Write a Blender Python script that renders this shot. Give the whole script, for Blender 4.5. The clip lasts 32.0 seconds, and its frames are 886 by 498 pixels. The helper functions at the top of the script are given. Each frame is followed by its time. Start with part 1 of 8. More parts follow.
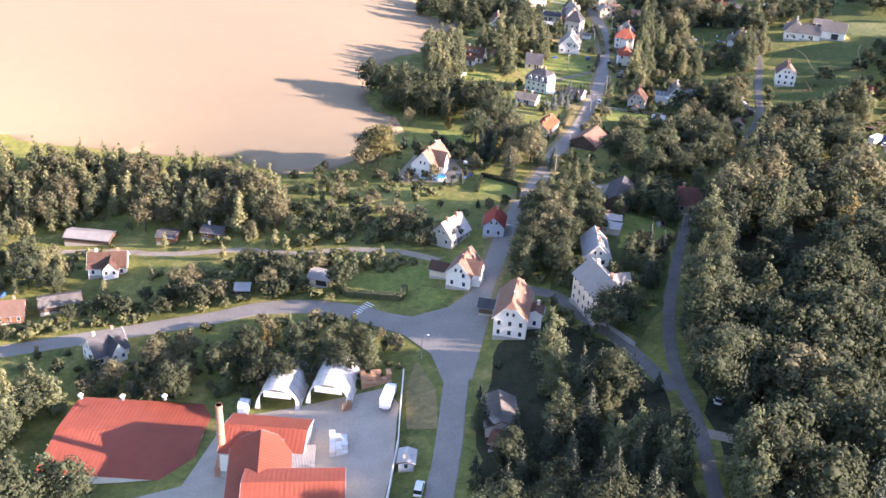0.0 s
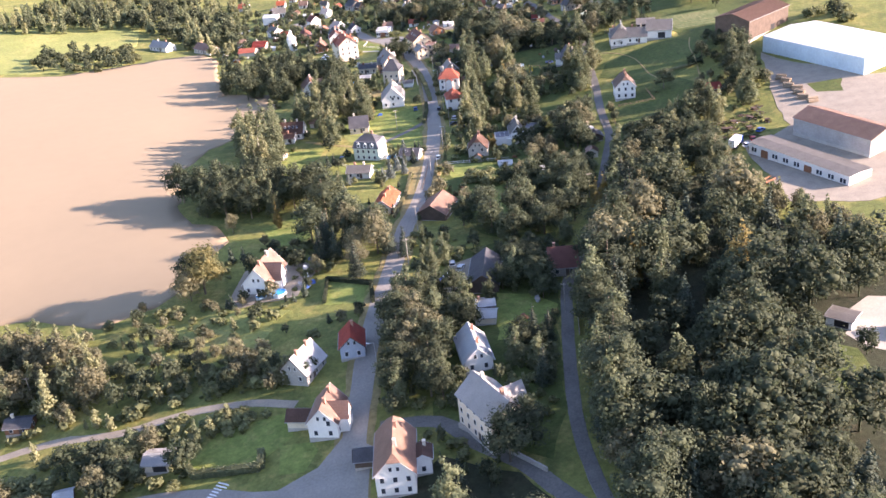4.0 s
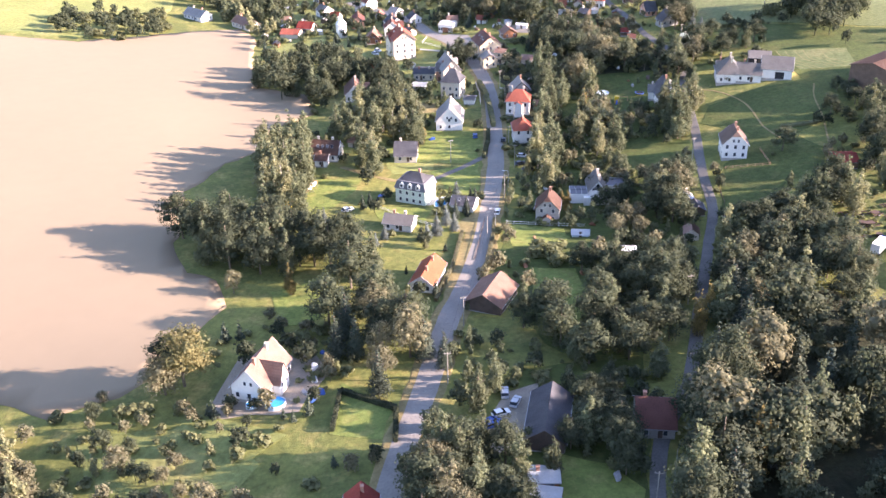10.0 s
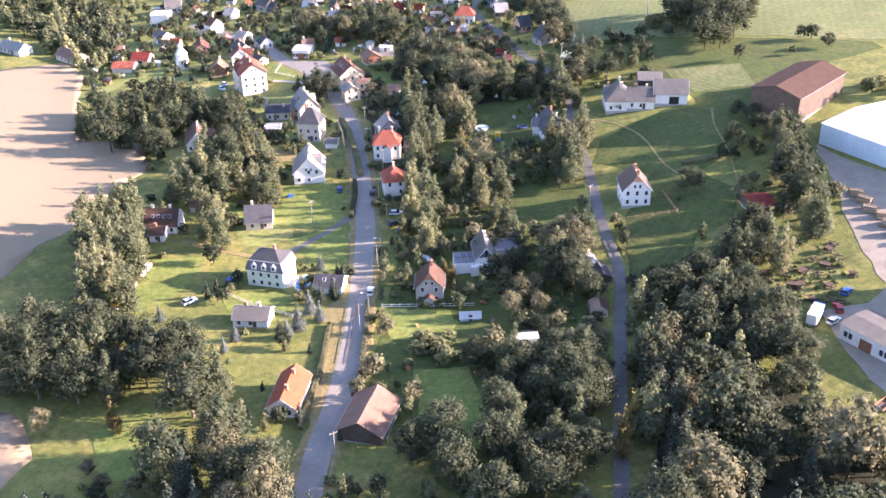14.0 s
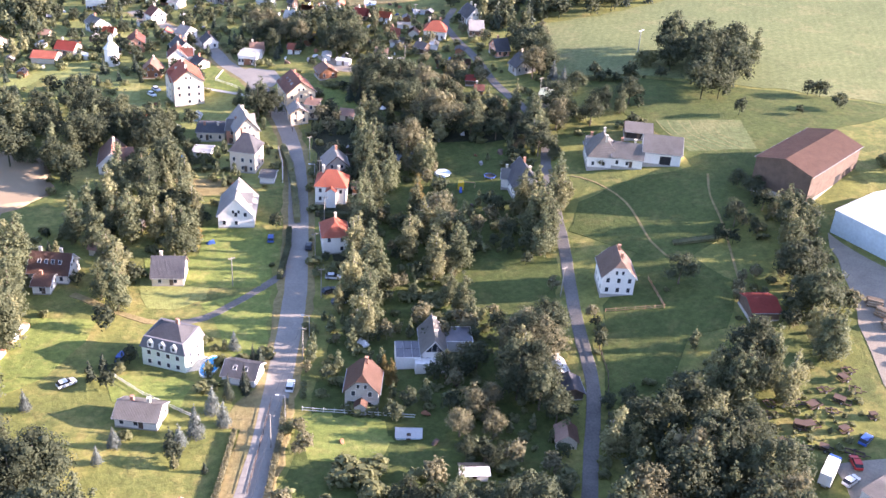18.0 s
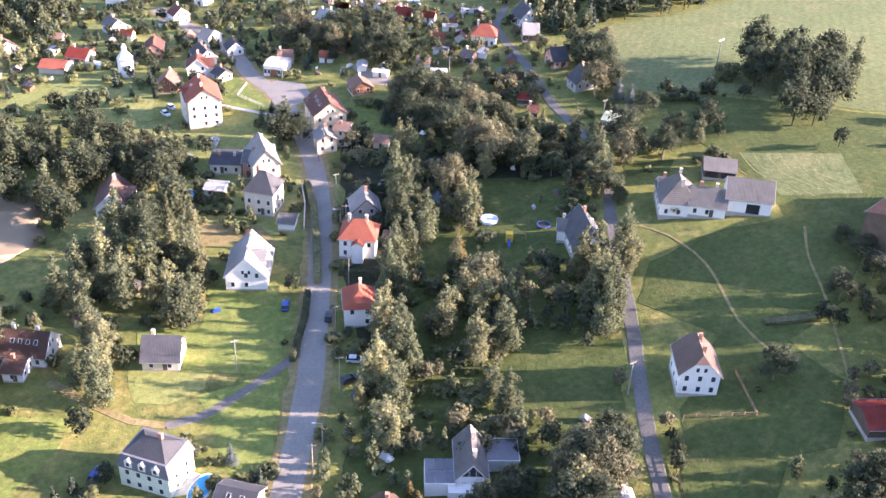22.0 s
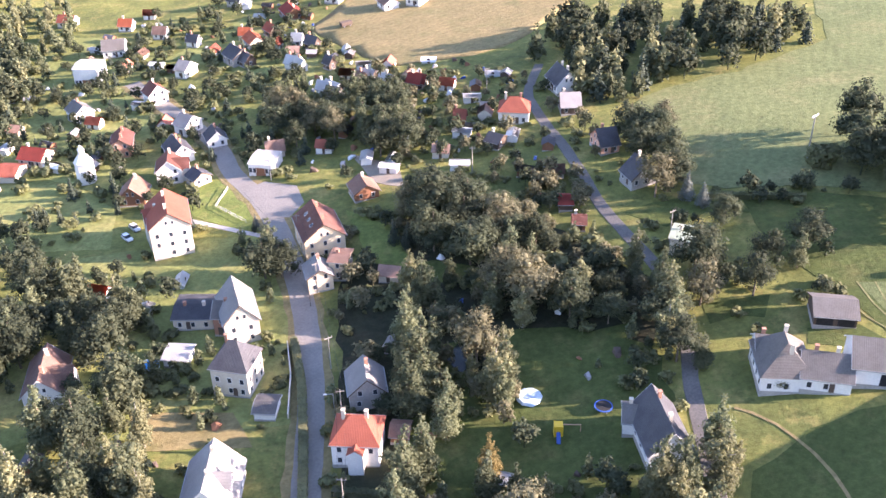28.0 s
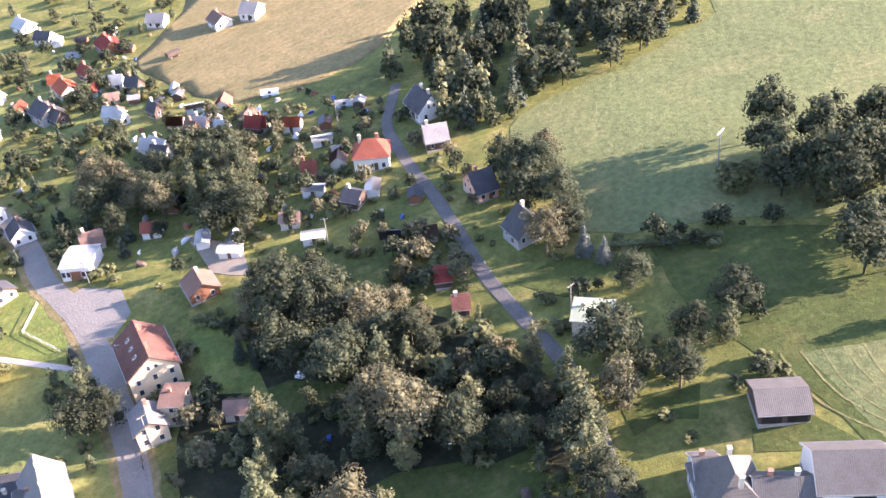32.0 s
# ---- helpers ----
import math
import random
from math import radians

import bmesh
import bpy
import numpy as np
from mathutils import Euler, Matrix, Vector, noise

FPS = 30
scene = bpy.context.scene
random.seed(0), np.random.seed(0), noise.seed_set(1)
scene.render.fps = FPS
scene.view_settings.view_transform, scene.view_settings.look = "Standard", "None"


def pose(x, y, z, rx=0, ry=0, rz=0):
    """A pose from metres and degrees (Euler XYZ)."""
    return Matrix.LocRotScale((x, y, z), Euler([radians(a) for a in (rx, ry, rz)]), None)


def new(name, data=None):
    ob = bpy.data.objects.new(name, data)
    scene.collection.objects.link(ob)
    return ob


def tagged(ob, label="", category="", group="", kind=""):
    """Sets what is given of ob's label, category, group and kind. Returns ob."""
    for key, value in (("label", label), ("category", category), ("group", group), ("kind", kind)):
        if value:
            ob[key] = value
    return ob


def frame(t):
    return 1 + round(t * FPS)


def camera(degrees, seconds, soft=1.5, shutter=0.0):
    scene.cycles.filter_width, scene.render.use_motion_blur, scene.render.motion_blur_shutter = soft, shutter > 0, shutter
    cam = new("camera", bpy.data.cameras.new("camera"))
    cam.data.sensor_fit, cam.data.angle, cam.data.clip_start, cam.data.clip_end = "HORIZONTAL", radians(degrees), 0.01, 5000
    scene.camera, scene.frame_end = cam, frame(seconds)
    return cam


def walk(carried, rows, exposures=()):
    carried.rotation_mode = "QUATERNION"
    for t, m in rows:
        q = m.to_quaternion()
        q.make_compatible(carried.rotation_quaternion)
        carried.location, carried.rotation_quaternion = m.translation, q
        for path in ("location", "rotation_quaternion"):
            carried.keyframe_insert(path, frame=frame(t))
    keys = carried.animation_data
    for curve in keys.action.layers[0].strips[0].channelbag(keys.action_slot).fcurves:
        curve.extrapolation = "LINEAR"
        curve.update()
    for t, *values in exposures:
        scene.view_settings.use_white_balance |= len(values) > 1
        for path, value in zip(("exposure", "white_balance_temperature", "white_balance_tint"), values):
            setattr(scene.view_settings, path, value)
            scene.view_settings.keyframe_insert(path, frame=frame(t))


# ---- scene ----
cam = camera(48.0, 32.0)
# seconds, eye in metres, turn in degrees
PATH = [
    (0.0, -9.86, 23.29, 140.10, 62.340, -2.765, -1.339),
    (0.5, -8.91, 31.23, 140.15, 62.832, -1.519, -1.599),
    (1.0, -7.97, 37.43, 139.20, 63.065, -4.485, -2.017),
    (1.5, -7.55, 44.22, 139.21, 62.932, 0.402, -4.676),
    (2.0, -6.89, 51.44, 138.68, 63.332, 2.615, -5.767),
    (2.5, -5.38, 58.07, 138.09, 63.394, 2.670, -6.364),
    (3.0, -3.07, 64.53, 137.54, 63.528, 3.875, -8.401),
    (3.5, -1.07, 69.43, 138.04, 63.753, 6.735, -11.474),
    (4.0, 1.26, 73.83, 139.20, 63.851, 5.391, -13.838),
    (4.5, 3.66, 77.98, 139.13, 63.196, 0.800, -14.416),
    (6.5, 7.75, 106.08, 135.98, 62.301, 0.638, -11.833),
    (7.0, 9.21, 113.98, 135.77, 62.834, -1.190, -11.289),
    (7.5, 10.11, 121.39, 135.99, 63.404, -1.985, -10.900),
    (8.0, 10.93, 127.96, 137.48, 62.852, -2.161, -9.347),
    (8.5, 11.85, 134.59, 137.78, 62.267, -2.212, -9.174),
    (9.0, 13.67, 142.27, 137.51, 62.268, -3.059, -9.798),
    (9.5, 12.95, 149.02, 138.49, 61.743, -3.099, -9.360),
    (10.0, 14.34, 155.15, 139.90, 61.844, 0.936, -9.131),
    (10.5, 16.10, 161.85, 140.02, 61.764, 3.104, -10.648),
    (11.0, 17.80, 169.94, 139.54, 61.801, 3.615, -12.692),
    (11.5, 19.44, 177.35, 138.79, 61.940, 1.217, -13.650),
    (12.0, 21.40, 184.91, 137.95, 61.740, 2.290, -15.640),
    (12.5, 24.29, 191.74, 137.33, 62.662, 2.650, -17.322),
    (13.0, 26.00, 198.74, 137.65, 62.556, -0.620, -17.414),
    (13.5, 27.62, 204.48, 138.76, 61.646, 1.244, -16.665),
    (15.5, 35.99, 230.36, 138.34, 60.612, 0.761, -17.885),
    (16.0, 38.38, 236.43, 138.10, 61.163, 3.714, -19.769),
    (16.5, 40.94, 242.63, 137.54, 61.554, 6.148, -19.605),
    (17.0, 43.66, 249.27, 137.33, 60.908, 0.853, -19.621),
    (17.5, 46.17, 255.45, 137.39, 60.904, -1.254, -18.967),
    (18.0, 47.62, 262.07, 137.39, 60.236, -3.754, -16.991),
    (18.5, 49.23, 268.09, 137.74, 60.249, -2.520, -15.494),
    (19.0, 51.67, 274.36, 138.02, 60.731, 1.712, -17.079),
    (19.5, 54.26, 280.07, 137.63, 61.499, 3.114, -17.723),
    (20.0, 56.21, 286.56, 137.89, 61.335, 1.453, -18.626),
    (20.5, 58.64, 292.46, 138.16, 60.422, 2.268, -18.278),
    (21.0, 60.84, 298.39, 137.96, 59.668, -1.193, -17.401),
    (21.5, 62.95, 304.34, 138.08, 58.069, -4.857, -15.900),
    (22.0, 64.99, 310.67, 138.13, 57.969, -2.533, -14.038),
    (22.5, 66.98, 316.22, 137.75, 57.804, -2.703, -14.173),
    (23.0, 68.42, 323.08, 137.70, 58.207, 0.974, -16.283),
    (23.5, 70.48, 329.03, 137.77, 58.796, 1.417, -17.363),
    (24.0, 72.06, 335.48, 138.28, 58.946, 0.140, -18.268),
    (24.5, 73.75, 341.27, 138.10, 59.348, 3.153, -19.981),
    (26.5, 81.58, 365.05, 138.39, 56.445, -0.602, -17.765),
    (27.0, 83.09, 372.11, 137.66, 56.576, -0.851, -16.277),
    (27.5, 85.77, 378.37, 137.88, 57.418, 3.700, -14.084),
    (28.0, 88.49, 385.08, 137.78, 57.559, 0.954, -13.390),
    (28.5, 90.94, 391.60, 137.34, 56.665, -0.720, -14.375),
    (29.0, 93.64, 398.37, 136.74, 55.932, 2.210, -17.496),
    (29.5, 96.37, 404.91, 136.80, 55.299, 3.470, -19.017),
    (30.0, 98.89, 411.47, 137.11, 55.039, 3.815, -20.703),
    (30.5, 102.37, 417.75, 137.42, 54.759, 4.315, -20.949),
    (31.0, 106.43, 424.36, 137.91, 54.053, 1.610, -19.647),
    (31.5, 111.87, 430.18, 138.48, 53.568, 3.672, -21.927),
    (32.0, 117.05, 436.28, 138.41, 54.121, 5.294, -22.213),
]
EXPOSURE = [(0.0, 2.3, 6850, 33), (4.0, 2.25, 6850, 33), (9.0, 2.45, 6750, 34), (18.0, 2.45, 6550, 36), (32.0, 2.45, 6600, 35)]
walk(cam, [(t, pose(x, y, z, rx, ry, rz)) for t, x, y, z, rx, ry, rz in PATH], EXPOSURE)

# ---- light: a low, clear morning sun across the valley ----
SUN_AZ, SUN_EL = -17.0, 19.0
world = bpy.data.worlds.new("sky")
scene.world = world
world.use_nodes = True
wn = world.node_tree
sky = wn.nodes.new("ShaderNodeTexSky")
sky.sky_type, sky.sun_disc = "NISHITA", False
sky.sun_elevation, sky.sun_rotation = radians(SUN_EL), radians(90 - SUN_AZ)
sky.dust_density, sky.ozone_density, sky.air_density = 0.6, 3.0, 1.2
wn.links.new(sky.outputs[0], wn.nodes["Background"].inputs[0])
wn.nodes["Background"].inputs[1].default_value = 0.12
sun = new("sun", bpy.data.lights.new("sun", "SUN"))
sun.data.energy, sun.data.angle, sun.data.color = 5.0, radians(0.53), (1.0, 0.9, 0.76)
_d = Vector((math.cos(radians(SUN_AZ)) * math.cos(radians(SUN_EL)), math.sin(radians(SUN_AZ)) * math.cos(radians(SUN_EL)), math.sin(radians(SUN_EL))))
sun.matrix_world = Matrix.Translation((0, 0, 300)) @ _d.to_track_quat("Z", "Y").to_matrix().to_4x4()


# ---- materials ----
def material(name, light, dark, scale=1.0, fine=8.0, rough=0.9, bump=0.0, contrast=0.5, metal=0.0, piece=0.0, per_object=0.0, through_light=0.0, space="world"):
    """Two colours mixed by a coarse and a fine noise in metres, with bump; piece and per_object vary brightness by island and by object."""
    m = bpy.data.materials.new(name)
    m.use_nodes = True
    nt = m.node_tree
    n, lk = nt.nodes, nt.links
    out, b = n["Material Output"], n["Principled BSDF"]
    if space == "world":
        vec = n.new("ShaderNodeNewGeometry").outputs["Position"]
    else:
        vec = n.new("ShaderNodeTexCoord").outputs["Object"]
    a = n.new("ShaderNodeTexNoise")
    a.inputs["Scale"].default_value, a.inputs["Detail"].default_value = 1.0 / scale, 4.0
    f = n.new("ShaderNodeTexNoise")
    f.inputs["Scale"].default_value, f.inputs["Detail"].default_value = fine / scale, 3.0
    lk.new(vec, a.inputs["Vector"]), lk.new(vec, f.inputs["Vector"])
    add = n.new("ShaderNodeMath")
    add.operation = "ADD"
    lk.new(a.outputs[0], add.inputs[0]), lk.new(f.outputs[0], add.inputs[1])
    ramp = n.new("ShaderNodeMapRange")
    ramp.inputs[1].default_value, ramp.inputs[2].default_value = 1.0 - contrast * 0.5, 1.0 + contrast * 0.5
    lk.new(add.outputs[0], ramp.inputs[0])
    mix = n.new("ShaderNodeMix")
    mix.data_type = "RGBA"
    mix.inputs[6].default_value, mix.inputs[7].default_value = (*dark, 1), (*light, 1)
    lk.new(ramp.outputs[0], mix.inputs[0])
    col = mix.outputs[2]
    for strength, node, socket in ((piece, "ShaderNodeNewGeometry", "Random Per Island"), (per_object, "ShaderNodeObjectInfo", "Random")):
        if strength:
            r = n.new(node)
            mr = n.new("ShaderNodeMapRange")
            mr.inputs[3].default_value, mr.inputs[4].default_value = 1 - strength, 1 + strength
            lk.new(r.outputs[socket], mr.inputs[0])
            mul = n.new("ShaderNodeVectorMath")
            mul.operation = "SCALE"
            lk.new(col, mul.inputs[0]), lk.new(mr.outputs[0], mul.inputs[3])
            col = mul.outputs[0]
    lk.new(col, b.inputs["Base Color"])
    b.inputs["Roughness"].default_value, b.inputs["Metallic"].default_value = rough, metal
    b.inputs["Specular IOR Level"].default_value = 0.3
    if bump:
        bp = n.new("ShaderNodeBump")
        bp.inputs["Strength"].default_value, bp.inputs["Distance"].default_value = bump, 0.05 * scale
        lk.new(f.outputs[0], bp.inputs["Height"]), lk.new(bp.outputs[0], b.inputs["Normal"])
    if through_light:
        tr = n.new("ShaderNodeBsdfTranslucent")
        lk.new(col, tr.inputs[0])
        ms = n.new("ShaderNodeMixShader")
        ms.inputs[0].default_value = through_light
        lk.new(b.outputs[0], ms.inputs[1]), lk.new(tr.outputs[0], ms.inputs[2])
        lk.new(ms.outputs[0], out.inputs[0])
    return m


def roof_material(name, light, dark, rough=0.8, rows=0.33):
    """Tile or sheet courses running along the eaves, with weathering."""
    m = material(name, light, dark, scale=2.5, fine=9, rough=rough, bump=0.0, contrast=0.7, per_object=0.12, space="object")
    nt = m.node_tree
    n, lk = nt.nodes, nt.links
    tc = n.new("ShaderNodeTexCoord")
    w = n.new("ShaderNodeTexWave")
    w.bands_direction, w.inputs["Scale"].default_value, w.inputs["Distortion"].default_value = "X", 0.31 / rows, 0.4
    lk.new(tc.outputs["Object"], w.inputs["Vector"])
    bp = n.new("ShaderNodeBump")
    bp.inputs["Strength"].default_value, bp.inputs["Distance"].default_value = 0.5, 0.05
    lk.new(w.outputs[0], bp.inputs["Height"]), lk.new(bp.outputs[0], n["Principled BSDF"].inputs["Normal"])
    return m


def turf(name, light, dark, dry, wide=20.0, streak=0.0):
    """Grass in three scales of patches, with dry tufts and a shaggy surface."""
    m = bpy.data.materials.new(name)
    m.use_nodes = True
    nt = m.node_tree
    n, lk = nt.nodes, nt.links
    b = n["Principled BSDF"]
    vec = n.new("ShaderNodeNewGeometry").outputs["Position"]

    def speck(scale, detail, lo, hi, rough=0.55):
        q = n.new("ShaderNodeTexNoise")
        q.inputs["Scale"].default_value, q.inputs["Detail"].default_value, q.inputs["Roughness"].default_value = 1.0 / scale, detail, rough
        lk.new(vec, q.inputs["Vector"])
        mr = n.new("ShaderNodeMapRange")
        mr.inputs[1].default_value, mr.inputs[2].default_value = lo, hi
        lk.new(q.outputs[0], mr.inputs[0])
        return mr.outputs[0], q.outputs[0]

    def blend(f, c0, c1):
        x = n.new("ShaderNodeMix")
        x.data_type = "RGBA"
        lk.new(f, x.inputs[0])
        for i, c in ((6, c0), (7, c1)):
            if isinstance(c, tuple):
                x.inputs[i].default_value = (*c, 1)
            else:
                lk.new(c, x.inputs[i])
        return x.outputs[2]

    big, _ = speck(wide, 5, 0.3, 0.7, 0.65)
    col = blend(big, dark, light)
    old, _ = speck(wide * 0.45, 6, 0.5, 0.78, 0.7)
    col = blend(old, col, dry)
    tuft, raw = speck(1.6, 6, 0.3, 0.72, 0.75)
    mr = n.new("ShaderNodeMapRange")
    mr.inputs[3].default_value, mr.inputs[4].default_value = 0.62, 1.28
    lk.new(tuft, mr.inputs[0])
    val = mr.outputs[0]
    if streak:
        mp = n.new("ShaderNodeMapping")
        mp.inputs["Rotation"].default_value = (0, 0, streak)
        lk.new(vec, mp.inputs["Vector"])
        w = n.new("ShaderNodeTexWave")
        w.inputs["Scale"].default_value, w.inputs["Distortion"].default_value, w.inputs["Detail Scale"].default_value = 0.09, 6.0, 0.3
        lk.new(mp.outputs[0], w.inputs["Vector"])
        ws = n.new("ShaderNodeMapRange")
        ws.inputs[3].default_value, ws.inputs[4].default_value = 0.965, 1.035
        lk.new(w.outputs[0], ws.inputs[0])
        mu = n.new("ShaderNodeMath")
        mu.operation = "MULTIPLY"
        lk.new(val, mu.inputs[0]), lk.new(ws.outputs[0], mu.inputs[1])
        val = mu.outputs[0]
    sc = n.new("ShaderNodeVectorMath")
    sc.operation = "SCALE"
    lk.new(col, sc.inputs[0]), lk.new(val, sc.inputs[3])
    lk.new(sc.outputs[0], b.inputs["Base Color"])
    b.inputs["Roughness"].default_value, b.inputs["Specular IOR Level"].default_value = 0.95, 0.2
    bp = n.new("ShaderNodeBump")
    bp.inputs["Strength"].default_value, bp.inputs["Distance"].default_value = 0.7, 0.4
    lk.new(raw, bp.inputs["Height"]), lk.new(bp.outputs[0], b.inputs["Normal"])
    return m


GRASS = turf("grass", (0.206, 0.209, 0.056), (0.084, 0.104, 0.032), (0.349, 0.276, 0.097), 18)
LAWN = turf("lawn", (0.194, 0.231, 0.058), (0.118, 0.154, 0.039), (0.289, 0.260, 0.087), 10)
MEADOW = turf("meadow", (0.234, 0.248, 0.079), (0.162, 0.185, 0.059), (0.348, 0.292, 0.110), 45, 0.55)
HAYFIELD = turf("hayfield", (0.167, 0.188, 0.074), (0.117, 0.142, 0.055), (0.234, 0.214, 0.095), 45, 0.55)
HAY = turf("cut_hay", (0.240, 0.226, 0.093), (0.176, 0.176, 0.072), (0.272, 0.238, 0.111), 9)
# deep green grass, with valley shade mixed into all three tones
SHADED_PASTURE = turf("pasture", (0.088, 0.112, 0.031), (0.059, 0.080, 0.022), (0.134, 0.130, 0.044), 14)
# litter tones darkened further to carry the shade beneath the trees
SHADED_FLOOR = turf("shade_dark_litter", (0.043, 0.048, 0.024), (0.022, 0.026, 0.015), (0.064, 0.053, 0.030), 9)
YARD = material("pale_yard_concrete", (0.42, 0.375, 0.315), (0.3, 0.265, 0.22), 5, 9, 0.95, 0.2, 0.8)
DRY = turf("dry_grass", (0.284, 0.218, 0.100), (0.200, 0.163, 0.072), (0.157, 0.151, 0.061), 24, 1.2)
SOIL = material("soil", (0.265, 0.203, 0.13), (0.236, 0.18, 0.115), 60, 9, 0.95, 0.0, 1.3)
ASPHALT = material("asphalt", (0.27, 0.247, 0.215), (0.19, 0.174, 0.152), 7, 12, 0.85, 0.3, 0.7)
LANE = material("lane_asphalt", (0.17, 0.158, 0.14), (0.105, 0.098, 0.088), 4, 8, 0.9, 0.3, 0.6)
GRAVEL = material("gravel", (0.33, 0.28, 0.215), (0.21, 0.178, 0.138), 4, 10, 0.95, 0.5, 0.7)
CONCRETE = material("concrete", (0.46, 0.44, 0.4), (0.33, 0.31, 0.28), 4, 8, 0.9, 0.2, 0.6)
PAINT = material("road_paint", (0.75, 0.75, 0.72), (0.55, 0.55, 0.53), 1, 8, 0.8)
PLASTER_WHITE = material("white_plaster", (0.8, 0.78, 0.73), (0.66, 0.64, 0.6), 3, 8, 0.9, 0.1, 0.7)
PLASTER_CREAM = material("cream_plaster", (0.68, 0.6, 0.48), (0.54, 0.46, 0.36), 3, 8, 0.9, 0.1, 0.7)
PLASTER_YELLOW = material("yellow_plaster", (0.76, 0.62, 0.42), (0.64, 0.5, 0.34), 3, 8, 0.9, 0.1, 0.7)
PLASTER_SALMON = material("salmon_plaster", (0.66, 0.36, 0.26), (0.52, 0.28, 0.2), 3, 8, 0.9, 0.1, 0.7)
PLASTER_GREY = material("grey_plaster", (0.42, 0.4, 0.36), (0.28, 0.27, 0.25), 3, 8, 0.9, 0.1, 0.7)
PLASTER_BLUE = material("blue_grey_plaster", (0.42, 0.48, 0.56), (0.3, 0.34, 0.4), 3, 8, 0.9, 0.1, 0.7)
BRICK = material("brick", (0.46, 0.24, 0.16), (0.33, 0.17, 0.12), 2, 10, 0.9, 0.2, 0.7)
WOOD_DARK = material("dark_timber", (0.14, 0.1, 0.075), (0.07, 0.05, 0.04), 2, 10, 0.85, 0.3, 0.7)
WOOD_RED = material("red_brown_timber", (0.3, 0.14, 0.075), (0.19, 0.085, 0.05), 2, 10, 0.85, 0.3, 0.7)
SHEET_GREY = material("grey_sheet_wall", (0.36, 0.35, 0.34), (0.24, 0.23, 0.22), 4, 8, 0.7, 0.2, 0.7)
SHEET_BLUE = material("pale_blue_sheet", (0.5, 0.62, 0.68), (0.4, 0.5, 0.56), 6, 8, 0.6, 0.1, 0.6)
WHITE_SHEET = material("white_membrane", (0.82, 0.82, 0.81), (0.7, 0.7, 0.69), 3, 5, 0.6, 0.2, 0.7)
METAL_GREY = material("galvanised_metal", (0.45, 0.46, 0.47), (0.3, 0.31, 0.32), 1, 8, 0.45, 0.1, 0.6, 0.6)
CONCRETE_POLE = material("pole_concrete", (0.34, 0.31, 0.27), (0.24, 0.22, 0.19), 1, 8, 0.9)
# near-black colour stands in for the unlit inside of a doorway
DOOR_SHADE = material("painted_door_shade", (0.03, 0.03, 0.035), (0.015, 0.015, 0.018), 1, 4, 0.5)
WATER_BLUE = material("pool_blue", (0.03, 0.3, 0.62), (0.02, 0.22, 0.5), 2, 6, 0.12)
WATER_DARK = material("pond_water", (0.03, 0.04, 0.03), (0.02, 0.025, 0.02), 3, 6, 0.1)
PANE = material("window_pane", (0.05, 0.06, 0.075), (0.025, 0.03, 0.04), 1, 4, 0.08)
FRAME = material("window_frame", (0.7, 0.69, 0.66), (0.58, 0.57, 0.55), 1, 6, 0.6)
BARK = material("bark", (0.2, 0.16, 0.12), (0.1, 0.08, 0.06), 0.6, 6, 0.95, 0.4)
BIRCH_BARK = material("birch_bark", (0.48, 0.45, 0.4), (0.22, 0.2, 0.17), 0.8, 5, 0.9, 0.3)
ROOF_TAN = roof_material("tan_tiles", (0.4, 0.25, 0.185), (0.28, 0.17, 0.13))
ROOF_PINK = roof_material("faded_pink_tiles", (0.42, 0.27, 0.21), (0.27, 0.17, 0.135))
ROOF_ORANGE = roof_material("orange_tiles", (0.66, 0.2, 0.1), (0.52, 0.15, 0.075))
ROOF_RED = roof_material("red_tiles", (0.52, 0.17, 0.11), (0.38, 0.12, 0.08))
ROOF_DULLRED = roof_material("weathered_red_tiles", (0.46, 0.085, 0.06), (0.28, 0.06, 0.045))
ROOF_FACTORY = roof_material("red_roof_sheet", (0.472, 0.136, 0.088), (0.389, 0.109, 0.071), 0.55, 1.0)
ROOF_BROWNRED = roof_material("brown_red_tiles", (0.3, 0.13, 0.1), (0.2, 0.085, 0.07))
ROOF_BROWN = roof_material("brown_tiles", (0.2, 0.115, 0.085), (0.13, 0.075, 0.058))
ROOF_UMBER = roof_material("faded_umber_tiles", (0.3, 0.215, 0.175), (0.21, 0.145, 0.115))
ROOF_WORNRED = roof_material("worn_red_tiles", (0.36, 0.185, 0.145), (0.25, 0.12, 0.095))
ROOF_SLATE = roof_material("slate", (0.17, 0.17, 0.18), (0.105, 0.105, 0.115))
ROOF_GREY = roof_material("grey_fibre_slate", (0.29, 0.27, 0.25), (0.2, 0.185, 0.17))
ROOF_PALEGREY = roof_material("pale_grey_sheet", (0.5, 0.48, 0.46), (0.37, 0.355, 0.34), 0.55)
ROOF_PALE = roof_material("pale_sheet", (0.72, 0.72, 0.71), (0.55, 0.55, 0.54), 0.5)
ROOF_GREEN = roof_material("pale_green_sheet", (0.52, 0.58, 0.45), (0.42, 0.48, 0.37), 0.5)
